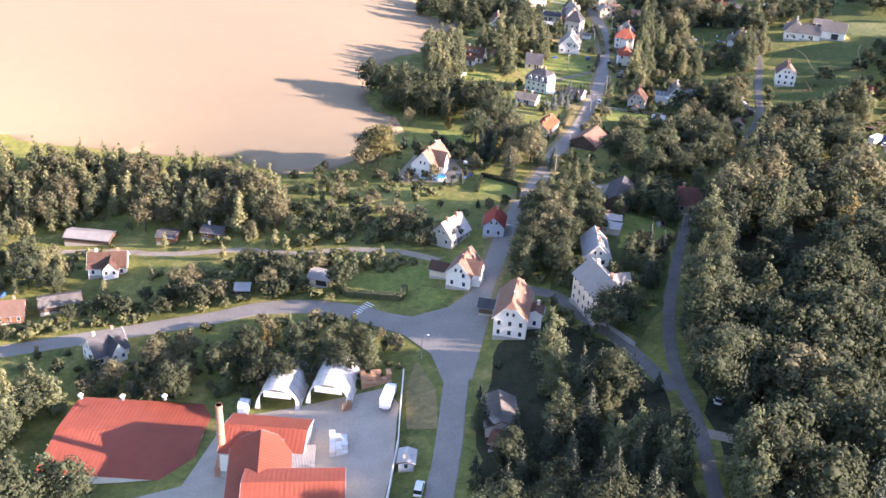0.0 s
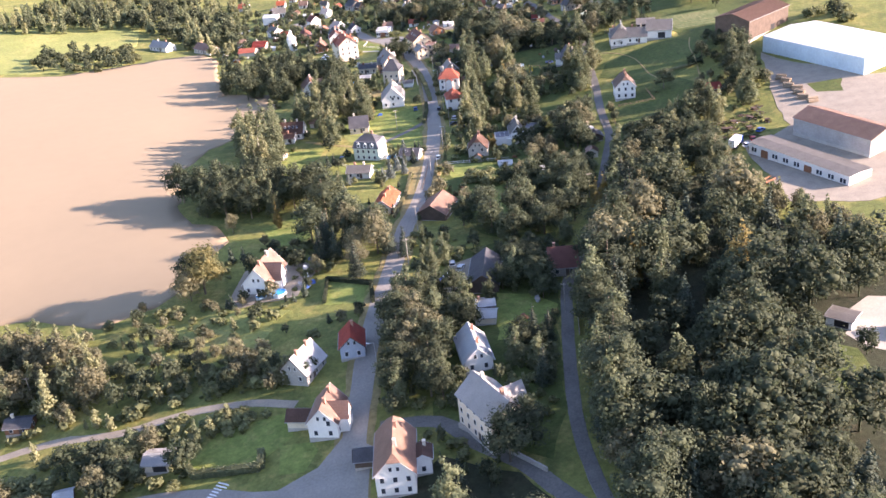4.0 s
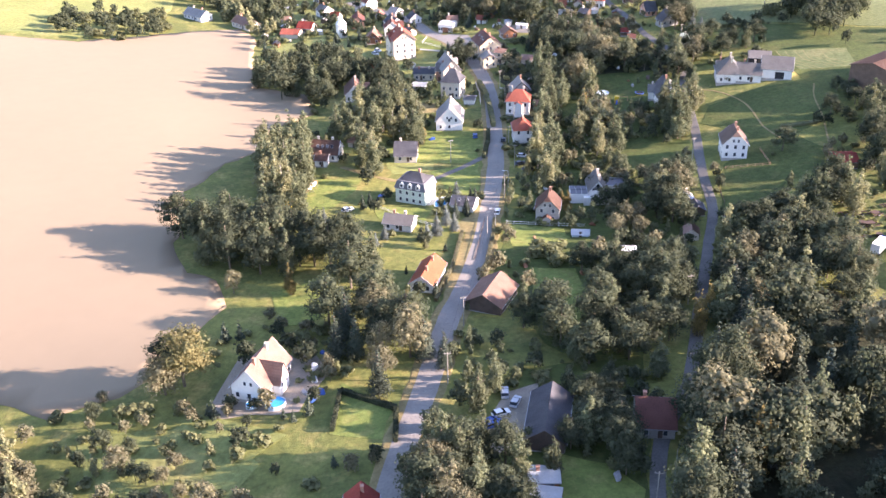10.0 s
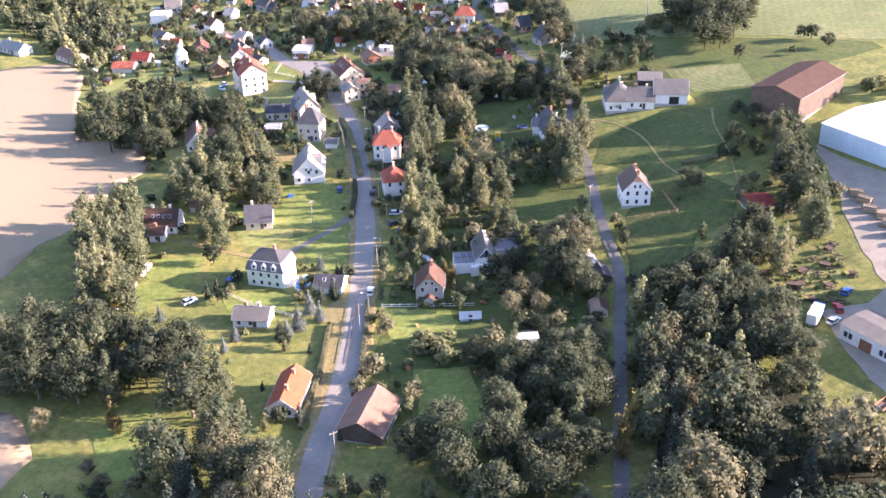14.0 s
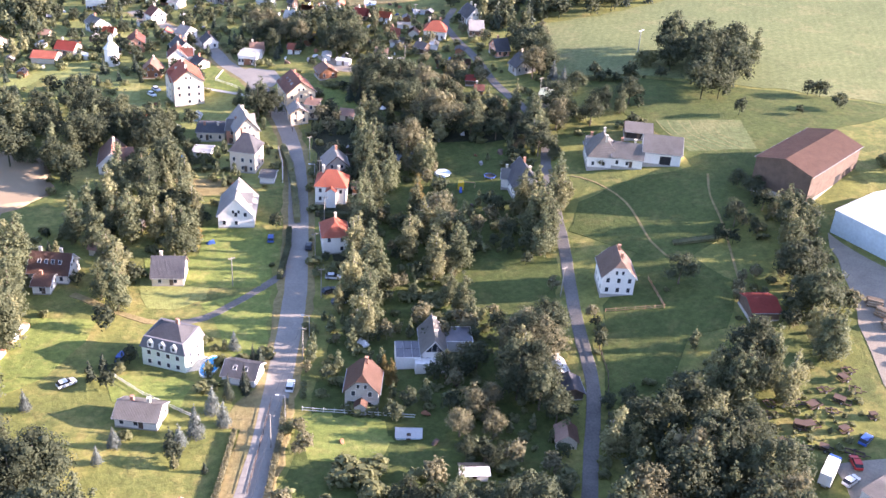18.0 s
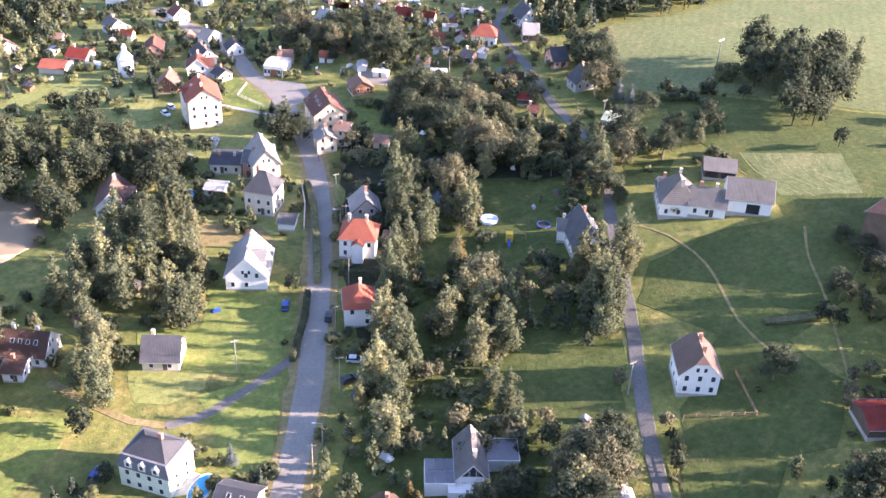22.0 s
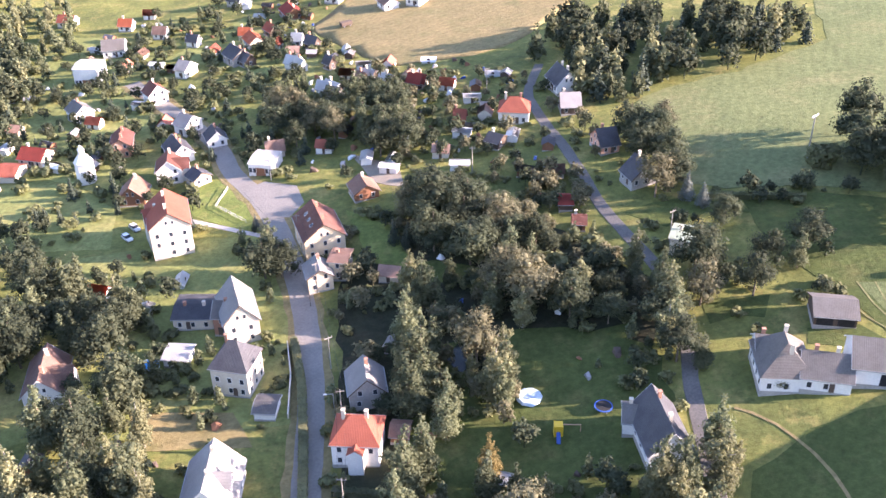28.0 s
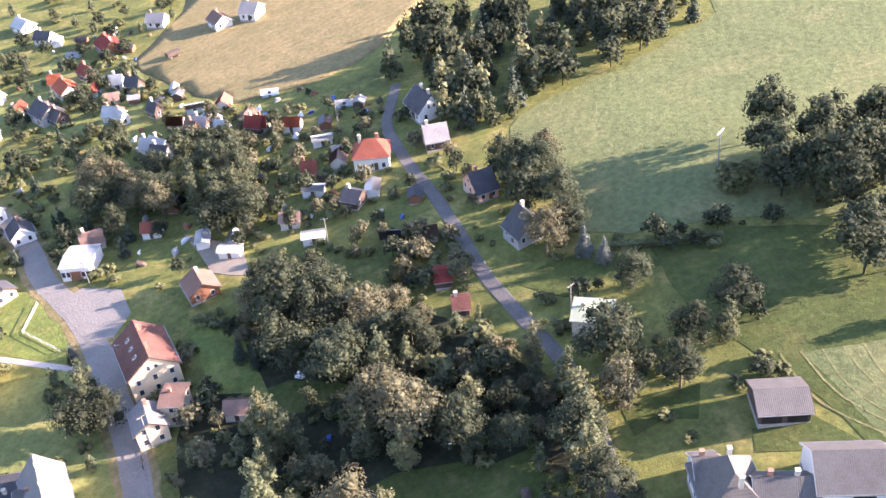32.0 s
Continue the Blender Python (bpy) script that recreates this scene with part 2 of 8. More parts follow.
LEAF = {
    "broad": material("dark_green_leaves", (0.090, 0.106, 0.059), (0.042, 0.054, 0.031), 7, 6, 0.85, 0, 0.55, 0, 0.14, 0.22, 0.45),
    "tall": material("green_leaves", (0.170, 0.187, 0.100), (0.090, 0.108, 0.060), 7, 6, 0.85, 0, 0.55, 0, 0.14, 0.25, 0.45),
    "birch": material("olive_leaves", (0.268, 0.264, 0.135), (0.154, 0.161, 0.086), 7, 6, 0.85, 0, 0.55, 0, 0.14, 0.2, 0.45),
    "gold": material("yellow_leaves", (0.314, 0.232, 0.083), (0.167, 0.142, 0.055), 7, 6, 0.85, 0, 0.55, 0, 0.14, 0.25, 0.45),
    "amber": material("amber_green_leaves", (0.19, 0.165, 0.066), (0.1, 0.098, 0.044), 7, 6, 0.85, 0, 0.55, 0, 0.14, 0.22, 0.45),
    "russet": material("russet_leaves", (0.204, 0.187, 0.106), (0.113, 0.114, 0.068), 7, 6, 0.85, 0, 0.55, 0, 0.14, 0.22, 0.45),
    "conifer": material("conifer_needles", (0.064, 0.081, 0.054), (0.028, 0.041, 0.029), 5, 6, 0.85, 0, 0.55, 0, 0.14, 0.25, 0.15),
    "spruce": material("blue_spruce_needles", (0.175, 0.204, 0.183), (0.082, 0.102, 0.092), 5, 6, 0.85, 0, 0.55, 0, 0.22, 0.2, 0.15),
    "bush": material("shrub_leaves", (0.216, 0.225, 0.103), (0.103, 0.115, 0.057), 6, 6, 0.85, 0, 0.55, 0, 0.14, 0.2, 0.45),
}


# ---- small builders ----
HILLS = [(-100, 220, -12.9), (-100, 320, -14.5), (-100, 420, -2.7), (-100, 520, 2.5), (-100, 620, 1.4),
         (0, 220, 1.4), (0, 320, 7.3), (0, 420, 5.5), (0, 520, 3.0), (0, 620, 3.1),
         (100, 220, 2.5), (100, 320, -0.7), (100, 420, -6.6), (100, 520, -4.7), (100, 620, -0.7),
         (200, 220, -0.6), (200, 320, -2.4), (200, 420, 2.7), (200, 520, 2.3), (200, 620, 2.8)]


def ease(v):
    v = min(1.0, max(0.0, v))
    return v * v * (3 - 2 * v)


def terrain(x, y):
    """The height of the ground: soft swells, and the ploughed hillside that climbs away from the village."""
    z = sum(w * math.exp(-((x - a) ** 2 + (y - b) ** 2) / 12800.0) for a, b, w in HILLS)
    z += 7.0 * math.exp(-((x + 80) ** 2 + (y - 312) ** 2) / 5000.0)
    up = min(max(14.0 - x, 0.0), 260.0)
    up = 0.13 * (up * up / 80.0 if up < 40 else up - 20)
    lean = math.tan(radians(3.5 + 2.5 * ease((y - 240) / 330.0)))  # the valley side climbs to the east, more so up the valley
    across = x - (15 + 0.33 * (min(y, 800) - 220))
    return z + up * ease((y - 325) / 100.0) + lean * 260.0 * math.tanh(across / 260.0)


def finish(ob, parent=None, label=""):
    if parent is not None:
        ob.parent = parent
    return tagged(ob, label) if label else ob


def part(name, bm, mat, parent=None, label=""):
    me = bpy.data.meshes.new(name)
    bm.to_mesh(me)
    bm.free()
    me.materials.append(mat)
    return finish(new(name, me), parent, label)


def shared(name, me, parent=None, at=(0, 0, 0), turn=0.0, scale=(1, 1, 1)):
    ob = new(name, me)
    ob.matrix_basis = Matrix.LocRotScale(at, Euler((0, 0, turn)), scale)
    if parent is not None:
        ob.parent = parent
    return ob


def box(bm, x0, y0, z0, x1, y1, z1):
    v = [bm.verts.new(p) for p in ((x0, y0, z0), (x1, y0, z0), (x1, y1, z0), (x0, y1, z0), (x0, y0, z1), (x1, y0, z1), (x1, y1, z1), (x0, y1, z1))]
    for f in ((3, 2, 1, 0), (4, 5, 6, 7), (0, 1, 5, 4), (1, 2, 6, 5), (2, 3, 7, 6), (3, 0, 4, 7)):
        bm.faces.new([v[i] for i in f])
    return v


def boxed(*args):
    bm = bmesh.new()
    box(bm, *args)
    return bm


def prism(bm, ring, z0, z1, taper=1.0):
    cx, cy = sum(p[0] for p in ring) / len(ring), sum(p[1] for p in ring) / len(ring)
    lo = [bm.verts.new((x, y, z0)) for x, y in ring]
    hi = [bm.verts.new((cx + (x - cx) * taper, cy + (y - cy) * taper, z1)) for x, y in ring]
    n = len(ring)
    bm.faces.new(lo[::-1]), bm.faces.new(hi)
    for i in range(n):
        bm.faces.new((lo[i], lo[(i + 1) % n], hi[(i + 1) % n], hi[i]))


def circle(r, n, cx=0.0, cy=0.0):
    return [(cx + r * math.cos(2 * math.pi * i / n), cy + r * math.sin(2 * math.pi * i / n)) for i in range(n)]


def base(name, x, y, turn=0.0, label="", category="", group="", z=None):
    e = new(name)
    e.matrix_basis = pose(x, y, terrain(x, y) if z is None else z, 0, 0, turn)
    return tagged(e, label, category, group)


KEEP_OUT = []  # circles (x, y, r) and road pieces where no tree stands
ROAD_BITS = []


def clear_of(x, y, r):
    for a, b, q in KEEP_OUT:
        if (x - a) ** 2 + (y - b) ** 2 < (q + r) ** 2:
            return False
    for ax, ay, bx, by, w in ROAD_BITS:
        dx, dy = bx - ax, by - ay
        k = max(0.0, min(1.0, ((x - ax) * dx + (y - ay) * dy) / (dx * dx + dy * dy + 1e-9)))
        if (x - ax - k * dx) ** 2 + (y - ay - k * dy) ** 2 < (w + r) ** 2:
            return False
    return True


def inside(x, y, ring):
    hit, j = False, len(ring) - 1
    for i in range(len(ring)):
        (xi, yi), (xj, yj) = ring[i], ring[j]
        if (yi > y) != (yj > y) and x < (xj - xi) * (y - yi) / (yj - yi) + xi:
            hit = not hit
        j = i
    return hit


LAWNS = []
BARE = []  # tilled ground where nothing grows


def patch(name, ring, mat, lift, label, category, kind="structure", step=8.0, clear=False, wobble=0.0):
    """A sheet draped over the ground inside a ring of places."""
    if wobble:
        fine = []
        for (ax, ay), (bx, by) in zip(ring, ring[1:] + ring[:1]):
            n = max(1, int(math.hypot(bx - ax, by - ay) / 5))
            for i in range(n):
                x, y = ax + (bx - ax) * i / n, ay + (by - ay) * i / n
                fine.append((x + wobble * noise.noise((x * 0.13, y * 0.13, 3)), y + wobble * noise.noise((x * 0.13, y * 0.13, 9))))
        ring = fine
    bm = bmesh.new()
    face = bm.faces.new([bm.verts.new((x, y, 0)) for x, y in ring])
    if kind == "structure" and category != "pond":  # the rim runs out flush with the ground
        bmesh.ops.inset_individual(bm, faces=[face], thickness=0.5, use_even_offset=True)
    xs, ys = [p[0] for p in ring], [p[1] for p in ring]
    for lo, hi, axis in ((min(xs), max(xs), 0), (min(ys), max(ys), 1)):
        k = math.ceil(lo / step) * step
        while k < hi:
            co, no = ((k, 0, 0), (1, 0, 0)) if axis == 0 else ((0, k, 0), (0, 1, 0))
            bmesh.ops.bisect_plane(bm, geom=bm.verts[:] + bm.edges[:] + bm.faces[:], plane_co=co, plane_no=no)
            k += step
    for v in bm.verts:
        v.co.z = terrain(v.co.x, v.co.y) + (-0.03 if v.is_boundary and category != "pond" else lift)
    bmesh.ops.recalc_face_normals(bm, faces=bm.faces[:])
    if sum(f.normal.z for f in bm.faces) < 0:
        bmesh.ops.reverse_faces(bm, faces=bm.faces[:])
    if category == "field":
        for f in bm.faces:
            f.smooth = True
    if clear:
        LAWNS.append(ring)
    if category == "field":
        BARE.append(ring)
    return tagged(part(name, bm, mat), label, category, "", kind)


def smooth_line(points, step=4.0):
    out = []
    for i in range(len(points) - 1):
        p0, p1, p2, p3 = points[max(i - 1, 0)], points[i], points[i + 1], points[min(i + 2, len(points) - 1)]
        n = max(1, int(math.hypot(p2[0] - p1[0], p2[1] - p1[1]) / step))
        for k in range(n):
            t = k / n
            out.append(tuple(0.5 * (2 * b + (c - a) * t + (2 * a - 5 * b + 4 * c - d) * t * t + (3 * b - a - 3 * c + d) * t ** 3) for a, b, c, d in zip(p0, p1, p2, p3)))
    return out + [points[-1]]


def ribbon(name, points, width, mat, lift, label, category="road", kind="structure", ragged=0.0, keep=True):
    line = smooth_line(points)
    bm = bmesh.new()
    prev = None
    for i, (x, y) in enumerate(line):
        (ax, ay), (bx, by) = line[max(i - 1, 0)], line[min(i + 1, len(line) - 1)]
        l = math.hypot(bx - ax, by - ay) or 1
        nx, ny = -(by - ay) / l, (bx - ax) / l
        w = width / 2
        row = []
        for s in (-1, -0.93, -0.33, 0.33, 0.93, 1):
            k = s * (w + (ragged * noise.noise((x * 0.3, y * 0.3, math.copysign(1, s))) if abs(s) > 0.9 else 0))
            px, py = x + nx * k, y + ny * k
            row.append(bm.verts.new((px, py, terrain(px, py) + (lift if abs(s) < 1 else -0.03))))
        if prev:
            for a in range(5):
                bm.faces.new((prev[a], prev[a + 1], row[a + 1], row[a]))
            if keep:
                ROAD_BITS.append((*line[i - 1], x, y, w))
        prev = row
    bmesh.ops.recalc_face_normals(bm, faces=bm.faces[:])
    if sum(f.normal.z for f in bm.faces) < 0:
        bmesh.ops.reverse_faces(bm, faces=bm.faces[:])
    return tagged(part(name, bm, mat), label, category, "", kind)


# ---- ground ----
def ground_sheet():
    def axis(lo, hi, fine_lo, fine_hi):
        out, v = [], lo
        while v < hi:
            out.append(v)
            v += 8 if fine_lo <= v < fine_hi else 120
        return out + [hi]
    xs, ys = axis(-2480, 2560, -320, 480), axis(-1200, 4200, 0, 1040)
    bm = bmesh.new()
    grid = [[bm.verts.new((x, y, terrain(x, y) - 0.02)) for x in xs] for y in ys]
    for j in range(len(ys) - 1):
        for i in range(len(xs) - 1):
            bm.faces.new((grid[j][i], grid[j][i + 1], grid[j + 1][i + 1], grid[j + 1][i])).smooth = True
    return tagged(part("ground", bm, GRASS), "rough green and olive grassland of a shallow valley", "ground", "", "structure")


ground_sheet()
patch("ploughed_field", [(-328.0, 404.8), (-158.9, 388.1), (-121.7, 385.1), (-75.5, 378.7), (-52.0, 361.0), (-36.0, 363.8), (-27.5, 369.0), (-21.5, 381.0), (-13.8, 392.5), (-10.8, 398.6), (-12.4, 414.2), (-22.0, 421.0), (-26.9, 435.4), (-26.0, 479.7), (-13.6, 505.3), (2.0, 519.5), (8, 545), (22, 556), (20, 582), (-1.9, 598.8), (-5.8, 643.7), (-3.9, 698.0), (-13.6, 722.6), (-39.4, 716.1), (-96.2, 690.3), (-156.7, 707.6), (-316.0, 736.0)],
      SOIL, 0.06, "bare ploughed field of pale brown soil", "field", wobble=2.0)
patch("green_field", [(-156.8, 713.0), (-96.3, 697.2), (-55.5, 769.5), (-55.7, 865.9), (-128.8, 904.4), (-316.0, 812.9), (-316.0, 743.7)], MEADOW, 0.05, "green field beyond the ploughed soil", "field")
patch("upper_meadow", [(200, 600), (212, 590), (232, 582), (300, 530), (480, 500), (480, 800), (330, 760), (290, 672), (250, 660), (215, 655), (205, 640), (214, 622)], HAYFIELD, 0.07, "sunlit pasture on the slope", "meadow", clear=True, wobble=2.0)
patch("lower_meadow", [(163, 486), (181, 458), (207, 470), (232, 498), (252, 512), (300, 520), (300, 528), (232, 578), (212, 584), (208, 560), (214, 530), (212, 506), (186, 506), (172, 500)], SHADED_PASTURE, 0.05, "mown green pasture below the farm", "meadow", clear=True, wobble=1.5)
patch("dry_field", [(124, 790), (140, 745), (150, 728), (178, 722), (195, 726), (222, 750), (260, 790), (270, 900), (180, 900), (150, 826)], DRY, 0.07, "field of dry yellow grass beyond the village", "field", clear=True, wobble=1.5)

# ---- roads ----
ROAD_N = [(-2, 150), (-0.5, 170), (0, 184), (1.4, 193), (2.9, 205), (4.4, 220), (6.2, 234), (10.3, 252), (14.8, 271), (19, 286), (23, 301), (30, 322), (38, 343), (49, 375), (57, 393), (67, 421), (76.5, 454), (83, 478), (87, 497), (92, 524), (96.6, 553), (98.6, 578), (98.5, 600), (96, 627), (92.5, 645), (86, 665), (83, 684), (78, 701), (66, 730), (52, 764)]
ribbon("road", ROAD_N, 6.3, ASPHALT, 0.10, "worn grey asphalt village road", ragged=0.25)
ribbon("verge", ROAD_N[6:], 9.6, DRY, 0.075, "dry yellowish grass verge of the village road", "verge", ragged=1.1, keep=False)
ribbon("road_west", [(5.0, 247.0), (-3.0, 252.6), (-10.9, 256.9), (-23.6, 265.4), (-37.0, 271.5), (-51.3, 273.9), (-63.7, 272.3), (-76.2, 272.0), (-92.8, 270.7), (-109.0, 269.0), (-124.5, 265.7), (-148.5, 260.0)], 6.6, ASPHALT, 0.11, "grey asphalt side street", ragged=0.25)
patch("junction", [(2.0, 225.6), (9.0, 225.6), (14.0, 249.3), (16.9, 261.0), (11.9, 268.7), (4.0, 260.5), (-5.9, 258.1), (-15.8, 263.2), (-19.7, 259.1), (-7.9, 249.4), (-1.0, 239.1)], ASPHALT, 0.12, "wide asphalt road junction", "road", step=6)
ribbon("lane", [(55, 165), (56, 180), (58, 200), (57.8, 218), (59.5, 236), (64, 255), (74, 286), (84, 312), (98, 332), (114.5, 366), (132, 402), (141, 421), (146.5, 441), (151.5, 458), (158, 478), (165, 503), (172, 527), (176, 537), (181, 560), (180, 584), (179.5, 597), (180.5, 610), (182, 632), (182, 647), (183, 664), (185, 678), (196, 700)], 3.3, LANE, 0.09, "narrow asphalt lane", ragged=0.2)
ribbon("cross_lane", [(19.9, 267.0), (32.9, 261.6), (39.5, 249), (46.5, 238), (50, 228), (56, 214)], 4.2, LANE, 0.08, "narrow lane below the villa", ragged=0.2)
ribbon("forest_track", [(57, 198), (66.6, 193.6), (77, 184.5), (90, 173)], 3.4, GRAVEL, 0.08, "gravel track through the wood", "track", ragged=0.4)
ribbon("hill_track", [(-158.3, 323.1), (-125.8, 323.3), (-106.2, 320.4), (-85.1, 313.3), (-62.1, 309.6), (-43.3, 302.5), (-26.2, 300.4), (-9.8, 294.9), (2.0, 287.3)], 2.8, GRAVEL, 0.08, "pale earth track along the slope", "track", ragged=0.4)
ribbon("meadow_track", [(176, 516), (181, 509), (184, 494), (181, 472), (182, 461)], 0.7, DRY, 0.1, "worn track across the meadow", "track", ragged=0.2, keep=False)
ribbon("meadow_path", [(214, 500), (208, 488), (202.6, 471), (192.6, 446), (186, 430)], 0.7, DRY, 0.1, "narrow worn path", "track", ragged=0.2, keep=False)
ribbon("house_drive", [(84, 494), (76, 487), (67, 480), (60, 475.5), (53, 474)], 2.6, LANE, 0.076, "short asphalt drive climbing to the cottage", "track", ragged=0.2)
ribbon("garden_track", [(53, 474), (46, 477), (38, 484), (28.5, 494)], 2.2, DRY, 0.074, "worn grass track between the gardens", "track", ragged=0.5, keep=False)
patch("square", [(88, 652), (95, 655), (104, 648), (105, 637), (100, 630), (94, 632)], ASPHALT, 0.13, "small asphalt square", "square", step=6, clear=True)
for _i in range(7):
    ribbon("mown_swath", [(214.5 + 3.3 * _i, 543 - 1.6 * _i), (212.8 + 3.1 * _i + 0.7 * (_i % 2), 530 - 1.1 * _i), (218.5 + 2.9 * _i, 516 - 0.4 * _i - 1.5 * (_i % 3))], 0.4, HAY, 0.09, "thin line of cut grass drying on the pasture", "grass", ragged=0.2, keep=False)
ribbon("school_path", [(71, 641), (79, 634), (87, 627), (95, 620)], 1.8, CONCRETE, 0.07, "concrete footpath to the school", "path")
patch("depot_yard", [(226, 458), (219, 440), (205, 410), (196, 385), (188, 380), (176, 382), (169, 350), (164, 330), (184, 318), (250, 320), (262, 400), (246, 408), (230, 440)], GRAVEL, 0.06, "dusty gravel depot yard", "yard", clear=True, wobble=2)
patch("factory_yard", [(-33.7, 224.8), (-11.9, 227.2), (-9.0, 219.5), (-10, 196), (-13, 176), (-60, 168), (-99.7, 189.6), (-57.8, 199.5), (-51.5, 224.3)], YARD, 0.06, "pale concrete factory yard", "yard", clear=True)

# ---- plots ----
patch("lawn", [(19.3, 484.9), (33.5, 479.6), (32.0, 470.8), (24.6, 458.7), (12.0, 452.0), (9.0, 464.7), (18.2, 476.0)], LAWN, 0.030, "mown lawn beside the brown roofed house", "grass", clear=True, wobble=2.0)
patch("lawn", [(36.5, 456.3), (55.2, 448.4), (51.8, 438.9), (37.2, 445.2)], LAWN, 0.031, "garden lawn of the mansard villa", "grass", clear=True, wobble=2.0)
patch("lawn", [(59.3, 482.6), (78.2, 485.9), (73.3, 457.8), (64.9, 455.4), (62.9, 468.8)], LAWN, 0.032, "grassy slope beside the road", "grass", clear=True, wobble=2.0)
patch("lawn", [(78.8, 431.0), (93.0, 425.3), (93.0, 417.2), (76.1, 423.9)], LAWN, 0.033, "lawn in front of the stone house", "grass", clear=True, wobble=2.0)
patch("lawn", [(16.7, 345.1), (19.7, 350.9), (30.6, 338.4), (27.2, 327.3), (15.1, 332.3)], LAWN, 0.034, "fenced garden lawn beside the road", "grass", clear=True, wobble=2.0)
patch("grass_plot", [(-28.4, 338.5), (-16.2, 351.2), (6.0, 335.6), (-5.5, 327.7), (-18.2, 327.0)], MEADOW, 0.035, "rough sunlit hillside grass", "grass", clear=False, wobble=0.8)
patch("grass_plot", [(-44.3, 352.5), (-12.1, 344.3), (-0.3, 327.6), (-11.4, 313.2), (-38.8, 333.2)], MEADOW, 0.037, "rough sunlit hillside grass", "grass", clear=False, wobble=0.8)
patch("lawn", [(-27.4, 279.0), (-17.7, 287.0), (-0.4, 285.2), (-0.1, 275.3), (-8.2, 271.2), (-20.4, 271.6)], LAWN, 0.038, "lawn behind a clipped hedge", "grass", clear=True, wobble=2.0)
patch("lawn", [(-4.4, 272.7), (3.9, 270.5), (5.4, 266.1), (0.5, 260.6), (-4.9, 262.9)], LAWN, 0.039, "front lawn beside the junction", "grass", clear=True, wobble=2.0)
patch("lawn", [(70.9, 656.0), (85.2, 657.3), (91.6, 629.5), (86.1, 628.6), (73.1, 642.3)], LAWN, 0.040, "school lawn", "grass", clear=True, wobble=2.0)
patch("grass_plot", [(13.8, 685.6), (36.9, 679.1), (51.1, 655.1), (50.7, 631.4), (20.5, 639.8)], MEADOW, 0.041, "sunny garden grass", "grass", clear=False, wobble=0.8)
patch("lawn", [(75.1, 666.0), (84.7, 659.2), (91.8, 634.5), (90.5, 626.5), (74.6, 642.4)], LAWN, 0.042, "lawn beside the square", "grass", clear=True, wobble=2.0)
# garden plots east of the road take the shade-darkened grass
patch("lawn", [(122.5, 595.6), (137.6, 589.7), (144.6, 580.9), (139.1, 578.9), (120.3, 588.9)], SHADED_PASTURE, 0.043, "clearing by the pond", "grass", clear=True, wobble=2.0)
patch("lawn", [(142.3, 550.9), (166.9, 549.0), (160.5, 533.5), (151.3, 510.7), (133.4, 518.5)], SHADED_PASTURE, 0.044, "garden lawn with play equipment, its green darkened for shade", "grass", clear=True, wobble=2.0)
patch("lawn", [(130.3, 483.7), (154.6, 475.0), (148.8, 461.2), (137.9, 462.1), (121.6, 462.5)], SHADED_PASTURE, 0.045, "vegetable strips and grass beside the lane", "grass", clear=True, wobble=2.0)
patch("lawn", [(157.3, 446.8), (173.7, 436.9), (166.6, 427.9), (151.1, 427.7), (151.6, 438.9)], SHADED_PASTURE, 0.046, "garden grass of the gabled house", "grass", clear=True, wobble=2.0)
patch("lawn", [(183.2, 591.5), (190.4, 580.5), (201.8, 581.9), (212.1, 576.4), (203.7, 590.0), (191.2, 592.4)], SHADED_PASTURE, 0.048, "grass below the meadow", "grass", clear=True, wobble=2.0)
patch("lawn", [(184.6, 548.3), (198.9, 544.9), (194.9, 538.8), (182.6, 541.1)], SHADED_PASTURE, 0.049, "grass beside the farm", "grass", clear=True, wobble=2.0)
patch("lawn", [(200.0, 531.5), (209.8, 527.9), (212.5, 520.3), (203.8, 523.2), (197.9, 527.1)], SHADED_PASTURE, 0.050, "farmyard grass", "grass", clear=True, wobble=2.0)
patch("dry_grass_plot", [(63.5, 438.4), (69.9, 444.0), (67.7, 427.1), (58.8, 430.4)], DRY, 0.051, "dry yellow verge", "grass", clear=False, wobble=0.8)
patch("dry_grass_plot", [(57.3, 559.9), (79.6, 552.6), (83.4, 540.8), (59.1, 546.8)], DRY, 0.052, "patch of dry yellow grass", "grass", clear=False, wobble=0.8)
patch("dry_grass_plot", [(80.4, 414.3), (87.4, 411.8), (84.8, 405.3), (77.3, 406.7)], DRY, 0.053, "patch of dry grass", "grass", clear=False, wobble=0.8)
patch("dry_grass_plot", [(65.3, 433.5), (68.3, 432.6), (52.7, 391.8), (50.0, 392.8)], DRY, 0.054, "dry verge beside the road", "grass", clear=False, wobble=0.8)
patch("lawn", [(76.4, 429.9), (93.9, 423.5), (90.0, 410.2), (74.6, 415.6)], LAWN, 0.055, "garden lawn", "grass", clear=True, wobble=2.0)
patch("lawn", [(2.7, 402.9), (16.9, 408.3), (18.0, 384.3), (4.9, 382.8)], LAWN, 0.056, "orchard grass", "grass", clear=True, wobble=2.0)
patch("lawn", [(76.7, 399.8), (88.6, 395.6), (86.9, 360.6), (77.7, 368.4), (72.9, 379.7)], LAWN, 0.057, "shaded garden lawn", "grass", clear=True, wobble=2.0)
patch("lawn", [(62.8, 312.9), (71.5, 307.1), (75.2, 298.3), (67.9, 284.8), (54.9, 287.5)], LAWN, 0.059, "shaded garden lawn", "grass", clear=True, wobble=2.0)
patch("lawn", [(115.4, 627.2), (127.0, 612.2), (127.4, 591.9), (117.9, 596.1)], LAWN, 0.060, "grass by the stream", "grass", clear=True, wobble=2.0)
